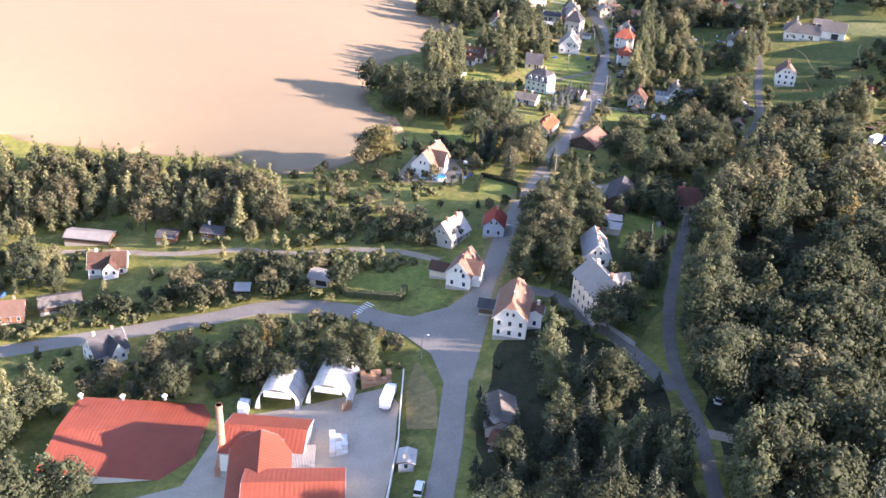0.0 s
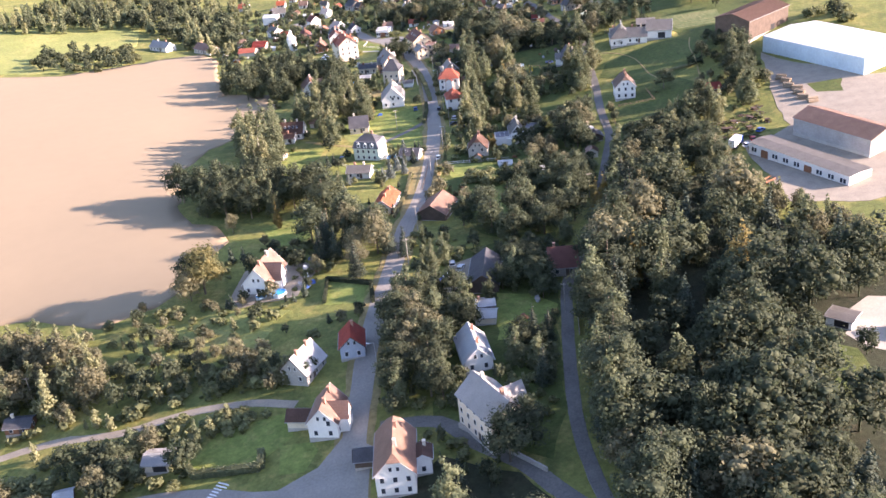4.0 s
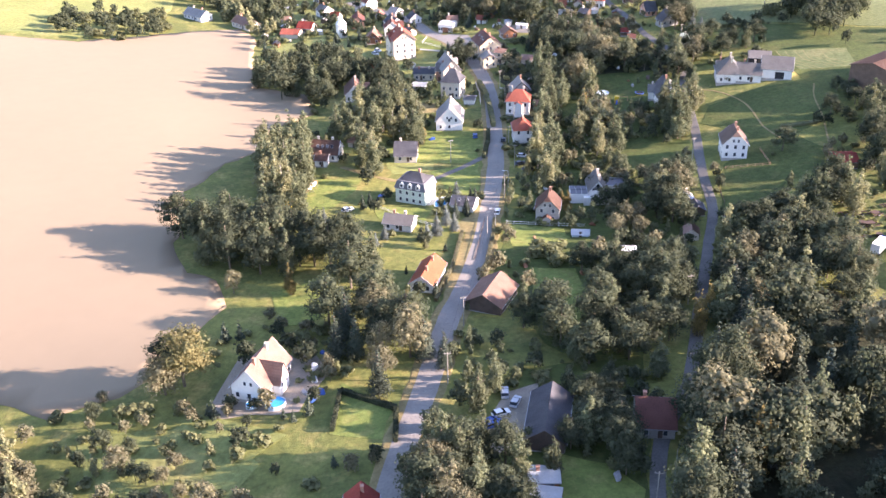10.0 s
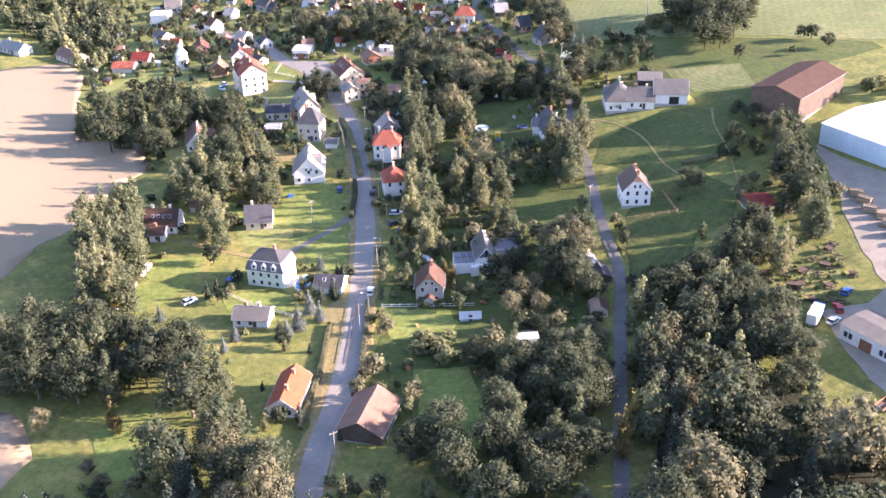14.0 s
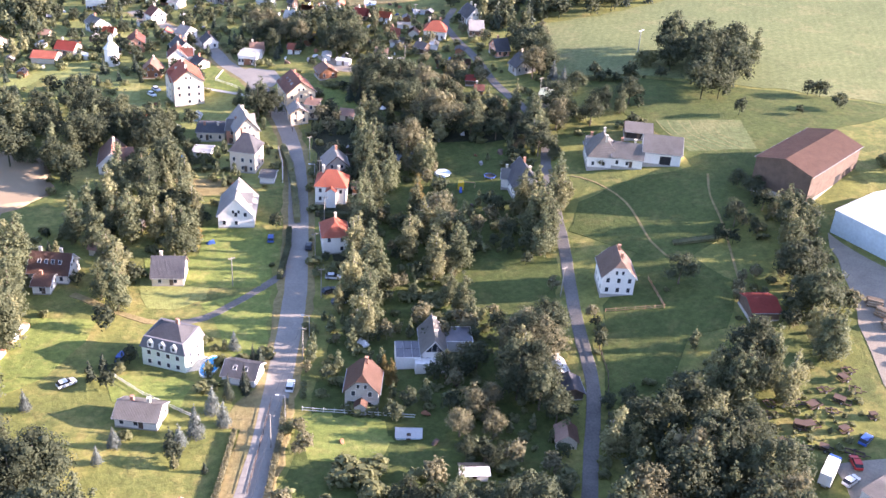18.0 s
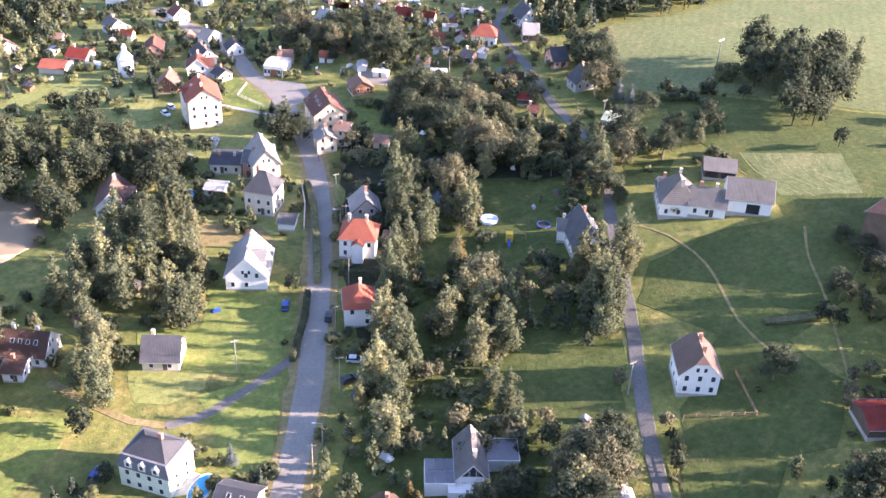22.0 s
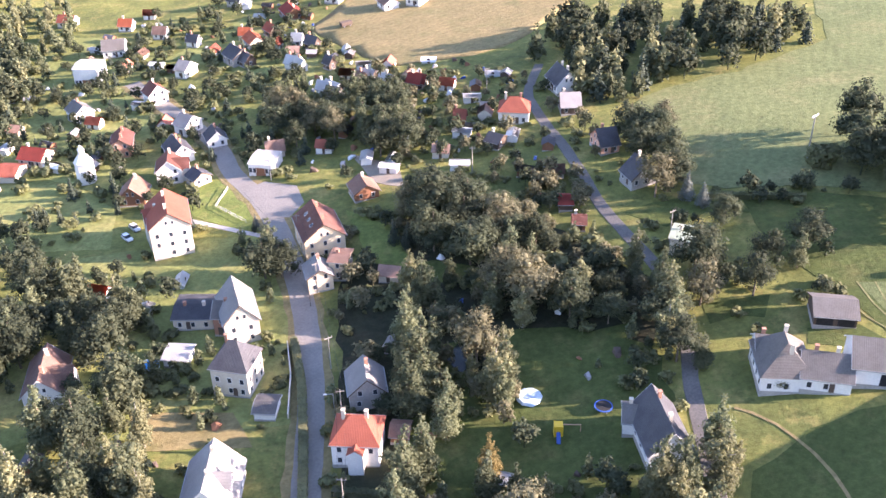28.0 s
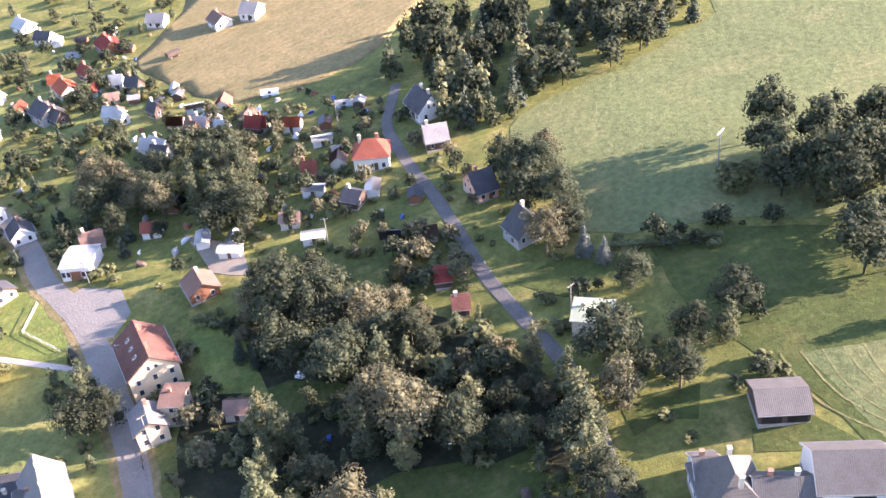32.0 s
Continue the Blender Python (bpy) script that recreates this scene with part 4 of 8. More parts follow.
house("annex_terrace", 109.8, 595.9, -23, 5.1, 7, 5.5, 6, roof=ROOF_PINK, wall=PLASTER_YELLOW, floors=2, label="yellow side block with orange roof and balcony")
house("gable_cottage", 67.3, 669.7, -93, 8.8, 8.5, 4.8, 8, roof=ROOF_BROWNRED, wall=PLASTER_WHITE, floors=2, wing=1, label="white gabled house with brown roof")
house("timber_house", 56.6, 659.4, -101, 9.2, 8.5, 3, 6.5, roof=ROOF_TAN, wall=WOOD_RED, floors=1, label="brown timber house with tan roof")
house("salmon_block", 51.7, 697.5, -93, 11.0, 7.5, 4.5, 7, roof=ROOF_BROWNRED, wall=PLASTER_SALMON, floors=2, label="salmon plastered house among trees")
house("far_red_house", 23.6, 701.7, -27, 9.4, 9, 3, 5.5, roof=ROOF_DULLRED, wall=PLASTER_CREAM, floors=1, label="low house with red tiled roof")
house("far_red_barn", 15.0, 693.5, -19, 9.7, 9, 2.8, 4.5, roof=ROOF_RED, wall=PLASTER_CREAM, floors=0, label="long low barn with red roof")
house("far_white_house", 73.3, 704.9, -46, 5.9, 9, 4, 6.5, roof=ROOF_PALEGREY, wall=PLASTER_WHITE, floors=2, label="white house with pale roof")
house("dark_roof_house", 69.9, 684.3, -73, 10.9, 8, 3.5, 6.5, roof=ROOF_SLATE, wall=PLASTER_WHITE, floors=1, label="house with dark slate roof")
house("small_grey_house", 81.9, 690.4, -81, 7.5, 7, 3, 5.5, roof=ROOF_SLATE, wall=PLASTER_WHITE, floors=1, label="small white house with grey roof")
house("plaza_shed", 75.7, 663.3, -61, 5.7, 6.5, 2.8, 4.5, roof=ROOF_SLATE, wall=PLASTER_CREAM, floors=1, label="small house with dark roof by the square")
house("hill_house", 35.3, 734.7, -63, 8.9, 8, 4, 6.5, roof=ROOF_GREY, wall=PLASTER_WHITE, floors=1, label="white house with grey roof on the slope")
house("brown_gable_far", 61.9, 739.0, -67, 7.0, 8, 4.5, 7.5, roof=ROOF_BROWNRED, wall=PLASTER_WHITE, floors=2, label="white house with reddish gable roof")
house("far_blue_house", 73.2, 762.6, -37, 5.4, 9, 3.5, 6, roof=ROOF_PALEGREY, wall=PLASTER_WHITE, floors=1, label="white house with pale blue roof")
house("far_grey_villa", 44.2, 803.0, -4, 9.8, 10, 3.5, 6.5, roof=ROOF_GREY, wall=PLASTER_WHITE, floors=1, label="house with grey roof among far gardens")
house("far_dark_villa", 93.3, 766.8, -67, 10.3, 9, 3.5, 6.5, roof=ROOF_SLATE, wall=PLASTER_GREY, floors=1, label="dark roofed house among far gardens")
house("red_white_house", 174.6, 659.5, -21, 10.5, 9, 4.4, 7.6, roof=ROOF_RED, wall=PLASTER_WHITE, floors=1, hip=1, label="white house with red hipped roof by the lane")
house("navy_gable_house", 195.8, 674.8, -85, 10.4, 9, 3.5, 7.5, roof=ROOF_SLATE, wall=PLASTER_WHITE, floors=1, label="dark roofed house with white gable by the wood")
house("grey_far_house", 191.9, 657.0, -12, 6.7, 9, 3, 6, roof=ROOF_PALEGREY, wall=WOOD_DARK, floors=1, label="timber house with pale grey roof by the lane")
house("blue_roof_house", 191.8, 626.8, 2, 6.2, 9.5, 3, 6.5, roof=ROOF_SLATE, wall=PLASTER_SALMON, floors=1, label="house with blue-grey roof and pink terrace")
house("glass_gable_house", 193.0, 603.9, -84, 7.3, 9.5, 3, 7, roof=ROOF_SLATE, wall=PLASTER_GREY, floors=1, label="house with dark roof and glazed gable")
house("dark_cabin", 164.4, 644.3, -47, 5.1, 6.5, 2.6, 4.2, roof=ROOF_SLATE, wall=WOOD_DARK, floors=1, label="small dark timber cabin")
house("brown_cabin", 121.9, 633.4, -83, 7.8, 8, 2.8, 5, roof=ROOF_TAN, wall=WOOD_RED, floors=1, label="brown timber cabin with tan roof")
house("green_roof_house", 190.5, 569.0, -35, 8.5, 7.5, 4.2, 4.7, roof=ROOF_GREEN, wall=PLASTER_CREAM, floors=2, label="cream house with flat green sheet roof")
house("garden_cabin", 170.7, 589.9, -19, 3.6, 5.5, 2.4, 3.6, roof=ROOF_BROWNRED, wall=WOOD_RED, floors=1, label="brown timber garden cabin")
house("garden_cabin", 171.0, 601.0, -17, 3.5, 5.5, 2.4, 3.6, roof=ROOF_DULLRED, wall=WOOD_DARK, floors=0, label="old garden cabin with red roof")
house("farm_main", 194.6, 516.2, -26, 10.5, 9.0, 3.6, 7.0, roof=ROOF_GREY, wall=PLASTER_WHITE, floors=1, label="low farm range with weathered grey roof and pale walls")
house("farm_barn", 205.2, 514.4, -25, 11.6, 10, 4.5, 8.2, roof=ROOF_GREY, wall=PLASTER_WHITE, floors=0, bigdoor=1, label="farm barn with grey roof and dark doorway")
house("farm_house", 188.0, 521.0, -108, 13.0, 11.0, 4.2, 9.2, roof=ROOF_GREY, wall=PLASTER_WHITE, floors=1, hip=1, label="old farmhouse with brown-grey hipped roof and pale walls")
house("farm_left", 187.1, 526.2, -21, 4.2, 8, 3.8, 6.5, roof=ROOF_GREY, wall=PLASTER_WHITE, floors=1, label="white farm annex with grey roof")
house("open_shed", 206.4, 532.8, -23, 8.6, 8, 3, 4.8, roof=ROOF_GREY, wall=WOOD_DARK, floors=0, bigdoor=2, label="open timber shed with grey roof")
house("timber_cottage", 159.2, 513.2, -96, 15.1, 9.5, 3.6, 8.5, roof=ROOF_SLATE, wall=PLASTER_WHITE, floors=1, label="timber cottage with steep slate roof")
house("cottage_annex", 156.8, 518.8, -22, 5.8, 6.5, 3.6, 5.5, roof=ROOF_GREY, wall=PLASTER_WHITE, floors=1, label="white cottage annex with grey roof")
house("red_shed", 190.1, 433.1, -11, 7.0, 8.5, 2.8, 4.2, roof=ROOF_DULLRED, wall=WOOD_DARK, floors=0, label="low shed with patched red roof")
house("brown_warehouse", 238.8, 487.4, 29.7, 33.7, 17.3, 9.0, 11.4, roof=ROOF_BROWN, wall=WOOD_DARK, floors=0, bigdoor=1, label="large brown sheet-clad warehouse")
house("orange_hall", 204.8, 362.6, -73, 32.3, 15, 6, 8.5, roof=ROOF_TAN, wall=SHEET_GREY, floors=0, label="long hall with faded orange roof")
house("concrete_garage", 134.6, 257.6, -52, 6.2, 5.4, 2.7, 2.95, roof=ROOF_GREY, wall=PLASTER_WHITE, floors=0, bigdoor=1, label="white garage with flat grey roof at the wood's edge")
house("yard_canopy", 145.8, 247.6, -48, 5.6, 4.4, 2.9, 3.3, roof=ROOF_PALE, wall=WOOD_DARK, floors=0, label="low shed with pale sheet roof on a concrete yard")
house("roadside_shed", 14.3, 208.1, -90, 11.4, 7, 2.8, 4.5, roof=ROOF_GREY, wall=PLASTER_GREY, floors=0, label="grey roofed shed beside the road")
house("roadside_hut", 13.7, 198.7, -24, 3.5, 5, 2.5, 3.6, roof=ROOF_BROWNRED, wall=WOOD_DARK, floors=0, label="small dark hut with reddish roof")
house("west_house", -103.7, 308.0, 9, 13.1, 9.5, 3.2, 6.5, roof=ROOF_BROWN, wall=PLASTER_WHITE, floors=1, wing=1, label="white house with brown roof and terrace")
house("dark_west_house", -91.7, 260.4, 41, 10.9, 9.5, 3.5, 7.5, roof=ROOF_SLATE, wall=PLASTER_WHITE, floors=1, wing=1, label="dark roofed house with white dormer gable")
house("glass_sheds", -113.5, 288.8, 20, 12.1, 7, 2.6, 4, roof=ROOF_GREY, wall=WOOD_DARK, floors=0, label="row of sheds with grey sheet roofs")
house("orange_west_house", -128.1, 283.8, 10, 12.2, 9, 3.2, 6, roof=ROOF_PINK, wall=WOOD_RED, floors=1, label="brown timber house with terracotta roof")
house("beige_shed", -32.7, 283.3, -17, 6.9, 6, 2.8, 3.8, roof=ROOF_PALEGREY, wall=PLASTER_CREAM, floors=0, bigdoor=1, label="beige garage with pale roof beside the street")
house("bus_shelter", -56.5, 283.3, 1, 4.2, 4.5, 2.6, 3.6, roof=ROOF_PALE, wall=WOOD_DARK, floors=0, bigdoor=1, label="roadside bus shelter with white gable roof")
house("west_shed", -116.0, 329.9, -7, 15.5, 7, 2.6, 3.6, roof=ROOF_PALEGREY, wall=WOOD_DARK, floors=0, label="garden shed with pale sheet roof")
house("west_shed", -87.8, 324.1, -6, 6.5, 6, 2.5, 3.4, roof=ROOF_SLATE, wall=WOOD_RED, floors=0, label="small brown garden shed")
house("west_shed", -72.0, 322.0, -12, 8.0, 6, 2.6, 3.8, roof=ROOF_SLATE, wall=WOOD_RED, floors=1, label="garden chalet with dark roof")
house("field_edge_house", -37.9, 748.2, -50, 18.5, 9, 3.2, 6, roof=ROOF_PALEGREY, wall=PLASTER_WHITE, floors=1, label="white house at the field edge")
house("field_edge_house", -9.8, 724.8, -56, 19.4, 9, 3.2, 6, roof=ROOF_PINK, wall=PLASTER_CREAM, floors=1, label="house with pink roof at the field edge")
house("factory_north", -39.1, 206.8, -5, 18.4, 14, 6, 8.5, roof=ROOF_FACTORY, wall=PLASTER_WHITE, floors=0, skylights=3, label="factory wing with red sheet roof")
house("factory_west", -39.0, 194.0, -85, 20.0, 13, 6, 9, roof=ROOF_FACTORY, wall=PLASTER_WHITE, floors=0, label="factory wing with red sheet roof")
house("factory_south", -30.5, 185.0, 3, 20.8, 14, 6, 8.5, roof=ROOF_FACTORY, wall=PLASTER_WHITE, floors=0, label="factory wing with red sheet roof")
house("far_villa", 172.6, 796.9, -41, 7.3, 9, 3.5, 6, roof=ROOF_PALEGREY, wall=PLASTER_WHITE, floors=1, label="white house with grey roof far off")
house("garden_house", 101.1, 783.2, -74, 9.8, 7.8, 2.8, 5.2, roof=ROOF_ORANGE, wall=PLASTER_CREAM, floors=1, label="small orange roofed garden house")
house("garden_house", 119.4, 811.3, -78, 11.0, 8.8, 2.8, 5.2, roof=ROOF_DULLRED, wall=WOOD_RED, floors=1, label="small dull red roofed garden house")
house("garden_house", 139.5, 819.7, -33, 7.8, 6.2, 2.8, 5.2, roof=ROOF_PALEGREY, wall=PLASTER_WHITE, floors=1, label="small light grey roofed garden house")
house("garden_house", 160.3, 799.3, -78, 9.4, 7.5, 2.8, 5.2, roof=ROOF_PINK, wall=PLASTER_WHITE, floors=1, label="small pink roofed garden house")
house("garden_house", 97.1, 839.5, -39, 7.7, 6.1, 2.8, 5.2, roof=ROOF_SLATE, wall=PLASTER_WHITE, floors=1, label="small slate roofed garden house")
house("garden_house", 115.9, 742.9, -61, 4.7, 3.8, 2.8, 5.2, roof=ROOF_PALE, wall=PLASTER_WHITE, floors=1, label="small pale roofed garden house")
house("garden_house", 109.2, 792.2, -67, 6.9, 5.5, 2.8, 5.2, roof=ROOF_RED, wall=WOOD_DARK, floors=1, label="small red roofed garden house")
house("garden_house", 124.2, 712.7, -57, 7.3, 5.8, 2.8, 5.2, roof=ROOF_PALE, wall=PLASTER_WHITE, floors=1, label="small pale roofed garden house")
house("garden_house", 96.5, 761.4, -61, 7.0, 5.6, 2.8, 5.2, roof=ROOF_SLATE, wall=WOOD_DARK, floors=1, label="small slate roofed garden house")
house("garden_house", 143.1, 709.0, -43, 4.0, 3.2, 2.8, 5.2, roof=ROOF_PALE, wall=PLASTER_WHITE, floors=1, label="small pale roofed garden house")
house("garden_house", 134.9, 716.2, -52, 4.0, 3.2, 2.8, 5.2, roof=ROOF_PINK, wall=WOOD_RED, floors=1, label="small pink roofed garden house")
house("garden_house", 153.9, 702.0, -43, 4.0, 3.2, 2.8, 5.2, roof=ROOF_DULLRED, wall=PLASTER_CREAM, floors=1, label="small dull red roofed garden house")
house("garden_house", 118.1, 773.5, -23, 4.6, 3.6, 2.8, 5.2, roof=ROOF_PALE, wall=PLASTER_WHITE, floors=1, label="small pale roofed garden house")
house("garden_house", 158.4, 665.1, -23, 4.0, 3.2, 2.8, 5.2, roof=ROOF_RED, wall=WOOD_RED, floors=1, label="small red roofed garden house")
house("garden_house", 89.9, 860.5, -63, 9.3, 7.5, 2.8, 5.2, roof=ROOF_PALE, wall=PLASTER_WHITE, floors=1, label="small pale roofed garden house")
house("garden_house", 126.6, 739.8, -62, 4.6, 3.7, 2.8, 5.2, roof=ROOF_SLATE, wall=WOOD_DARK, floors=1, label="small slate roofed garden house")
house("garden_house", 114.0, 747.5, -41, 6.6, 5.3, 2.8, 5.2, roof=ROOF_PALE, wall=PLASTER_WHITE, floors=1, label="small pale roofed garden house")
house("garden_house", 123.8, 707.5, -40, 5.8, 4.7, 2.8, 5.2, roof=ROOF_SLATE, wall=PLASTER_GREY, floors=1, label="small slate roofed garden house")
house("garden_house", 140.0, 684.6, -37, 4.2, 3.3, 2.8, 5.2, roof=ROOF_DULLRED, wall=WOOD_RED, floors=1, label="small dull red roofed garden house")
house("garden_house", 97.9, 793.2, -16, 4.8, 3.9, 2.8, 5.2, roof=ROOF_ORANGE, wall=PLASTER_CREAM, floors=1, label="small orange roofed garden house")
house("garden_house", 48.2, 831.2, -20, 6.7, 5.3, 2.8, 5.2, roof=ROOF_ORANGE, wall=PLASTER_WHITE, floors=1, label="small orange roofed garden house")
house("garden_house", 21.5, 849.8, -23, 8.5, 6.8, 2.8, 5.2, roof=ROOF_RED, wall=PLASTER_WHITE, floors=1, label="small red roofed garden house")
house("garden_house", 63.2, 813.5, -20, 6.4, 5.1, 2.8, 5.2, roof=ROOF_PINK, wall=PLASTER_WHITE, floors=1, label="small pink roofed garden house")
house("garden_house", 76.8, 796.3, -32, 5.5, 4.4, 2.8, 5.2, roof=ROOF_SLATE, wall=PLASTER_WHITE, floors=1, label="small slate roofed garden house")
house("garden_house", 137.9, 716.8, -44, 4.9, 3.9, 2.8, 5.2, roof=ROOF_PALE, wall=WOOD_DARK, floors=1, label="small pale roofed garden house")
house("garden_house", 152.1, 703.2, -42, 5.7, 4.6, 2.8, 5.2, roof=ROOF_DULLRED, wall=WOOD_DARK, floors=1, label="small dull red roofed garden house")
house("garden_house", 100.0, 672.2, -0, 6.2, 5.0, 2.8, 5.2, roof=ROOF_PINK, wall=PLASTER_CREAM, floors=1, label="small pink roofed garden house")
house("garden_house", 121.2, 714.8, -42, 4.9, 3.9, 2.8, 5.2, roof=ROOF_PALE, wall=PLASTER_WHITE, floors=1, label="small pale roofed garden house")
house("garden_house", 123.3, 766.5, -45, 5.7, 4.6, 2.8, 5.2, roof=ROOF_SLATE, wall=WOOD_DARK, floors=1, label="small slate roofed garden house")
house("corner_lean_to", 14.9, 256.0, -12, 5.0, 4.5, 2.6, 4.0, roof=ROOF_SLATE, wall=WOOD_DARK, floors=0, label="lean-to porch of the corner house with dark roof")
house("corner_side_block", 26.4, 247.1, -102, 5.0, 4.0, 4.6, 5.6, roof=ROOF_BROWN, wall=PLASTER_WHITE, floors=2, label="white side block behind the corner house")
house("yard_cabin", 55.4, 298.3, -20, 5.5, 4.5, 2.6, 3.2, roof=ROOF_PALE, wall=PLASTER_CREAM, floors=0, label="small pale cabin under the yard trees")


def hall(name, corner, long_end, side_end, e, h, roof, wall, label, windows=0, bands=0):
    """A large flat or low building from three corners of its plan."""
    (ax, ay), (bx, by), (cx, cy) = corner, long_end, side_end
    L, W = math.hypot(bx - ax, by - ay), math.hypot(cx - ax, cy - ay)
    turn = math.degrees(math.atan2(by - ay, bx - ax))
    mx, my = (bx + cx) / 2, (by + cy) / 2
    hs = base(name, mx, my, turn, label, "building", "", min(terrain(ax, ay), terrain(bx, by), terrain(cx, cy)))
    part("wall", wall_bm(L, W, e, h, 0), wall, hs)
    part("roof", roof_bm(L, W, e, h, 0, 0.3, 0.25, 0.3), roof, hs)
    for s in (-0.35, 0, 0.35):
        KEEP_OUT.append((mx + s * L * math.cos(radians(turn)), my + s * L * math.sin(radians(turn)), W * 0.55))
    left = (bx - ax) * (cy - ay) - (by - ay) * (cx - ax) > 0
    q = -1 if left else 1
    for i in range(windows):
        o = (i + 0.5) / windows * L - L / 2
        if i % 4 == 1:
            part("sliding_door", boxed(o - 1.6, q * W / 2 - 0.06, 0, o + 1.6, q * W / 2 + 0.06, 3.0), WOOD_RED, hs)
        else:
            for k in (-0.65, 0.65):
                window(hs, o + k, q * (W / 2 + 0.03), 2.1, 0 if q < 0 else math.pi, 1.1, 1.15)
    for i in range(bands):  # upright sheet seams
        o = (i + 0.5) / bands * L - L / 2
        part("seam", boxed(o - 0.06, q * W / 2 - 0.05, 0, o + 0.06, q * W / 2 + 0.08, e - 0.1), wall, hs)
    return hs


hall("storage_hall", (227.3, 460), (242.5, 410), (259.5, 466), 7, 8.4, WHITE_SHEET, SHEET_BLUE, "large storage hall with white roof and pale blue walls", bands=12)
hall("depot_office", (173.3, 371), (185, 329.7), (183, 374.5), 4.3, 4.7, ROOF_GREY, PLASTER_WHITE, "long low white depot building with flat grey roof", windows=9)
hall("factory_hall", (-88.6, 205.1), (-54, 203), (-94, 233.6), 6, 7.6, ROOF_FACTORY, PLASTER_WHITE, "long factory hall with red sheet roof and white walls", bands=0)
hall("white_block", (30.5, 771), (39.6, 768.4), (33, 781), 7.5, 8.2, ROOF_PALE, PLASTER_WHITE, "plain white block house on the slope", windows=3)
hall("square_house", (91, 661), (98, 658), (94.5, 670), 4.2, 4.8, ROOF_PALE, PLASTER_WHITE, "white house with pale low roof by the square", windows=3)


def mansard_house(x, y, turn, L, W):
    hs = base("mansard_house", x, y, turn, "pale green villa with dark mansard roof and white dormers", "house", "village houses")
    KEEP_OUT.append((x, y, 8))
    part("wall", boxed(-L / 2, -W / 2, -2.5, L / 2, W / 2, 5.2), material("pale_green_plaster", (0.62, 0.68, 0.58), (0.5, 0.56, 0.47), 3, 8, 0.9, 0.1), hs)
    bm = bmesh.new()
    prism(bm, [(-L / 2 - 0.4, -W / 2 - 0.4), (L / 2 + 0.4, -W / 2 - 0.4), (L / 2 + 0.4, W / 2 + 0.4), (-L / 2 - 0.4, W / 2 + 0.4)], 5.2, 7.9, 0.84)
    part("lower_roof", bm, ROOF_SLATE, hs)
    rb = roof_bm(L * 0.8, W * 0.8, 7.9, 10.2, 1.0, 0.3)
    part("upper_roof", rb, ROOF_SLATE, hs)
    for i in range(3):
        o = (i - 1) * L * 0.27
        wb, rb = wall_bm(2.2, 1.5, 7.0, 7.6, 0, 5.6), roof_bm(2.2, 1.5, 7.0, 7.7, 0, 0.15, 0.1, 0.15)
        m = Matrix.Translation((o, -W / 2 + 0.75, 0)) @ Matrix.Rotation(math.pi / 2, 4, "Z")
        bmesh.ops.transform(wb, matrix=m, verts=wb.verts[:]), bmesh.ops.transform(rb, matrix=m, verts=rb.verts[:])
        part("dormer", wb, PLASTER_WHITE, hs), part("dormer_roof", rb, ROOF_PALE, hs)
        window(hs, o, -W / 2 - 0.4, 6.4, 0, 0.8, 0.75)
    for f in range(2):
        for i in range(4):
            window(hs, (i - 1.5) * L * 0.22, -W / 2 - 0.02, 1.4 + 2.5 * f, 0, 0.95, 0.9)
        for i in range(2):
            window(hs, L / 2 + 0.02, (i - 0.5) * W * 0.4, 1.4 + 2.5 * f, math.pi / 2, 0.95, 0.9)
    part("chimney", boxed(1.0, 0.3, 9.0, 1.7, 1.0, 11.2), BRICK, hs)
    part("terrace", boxed(L / 2, -W / 2, -2.0, L / 2 + 3.0, W / 2 - 1, 0.25), CONCRETE, hs)


mansard_house(51.5, 459.0, -33, 10.9, 8.6)


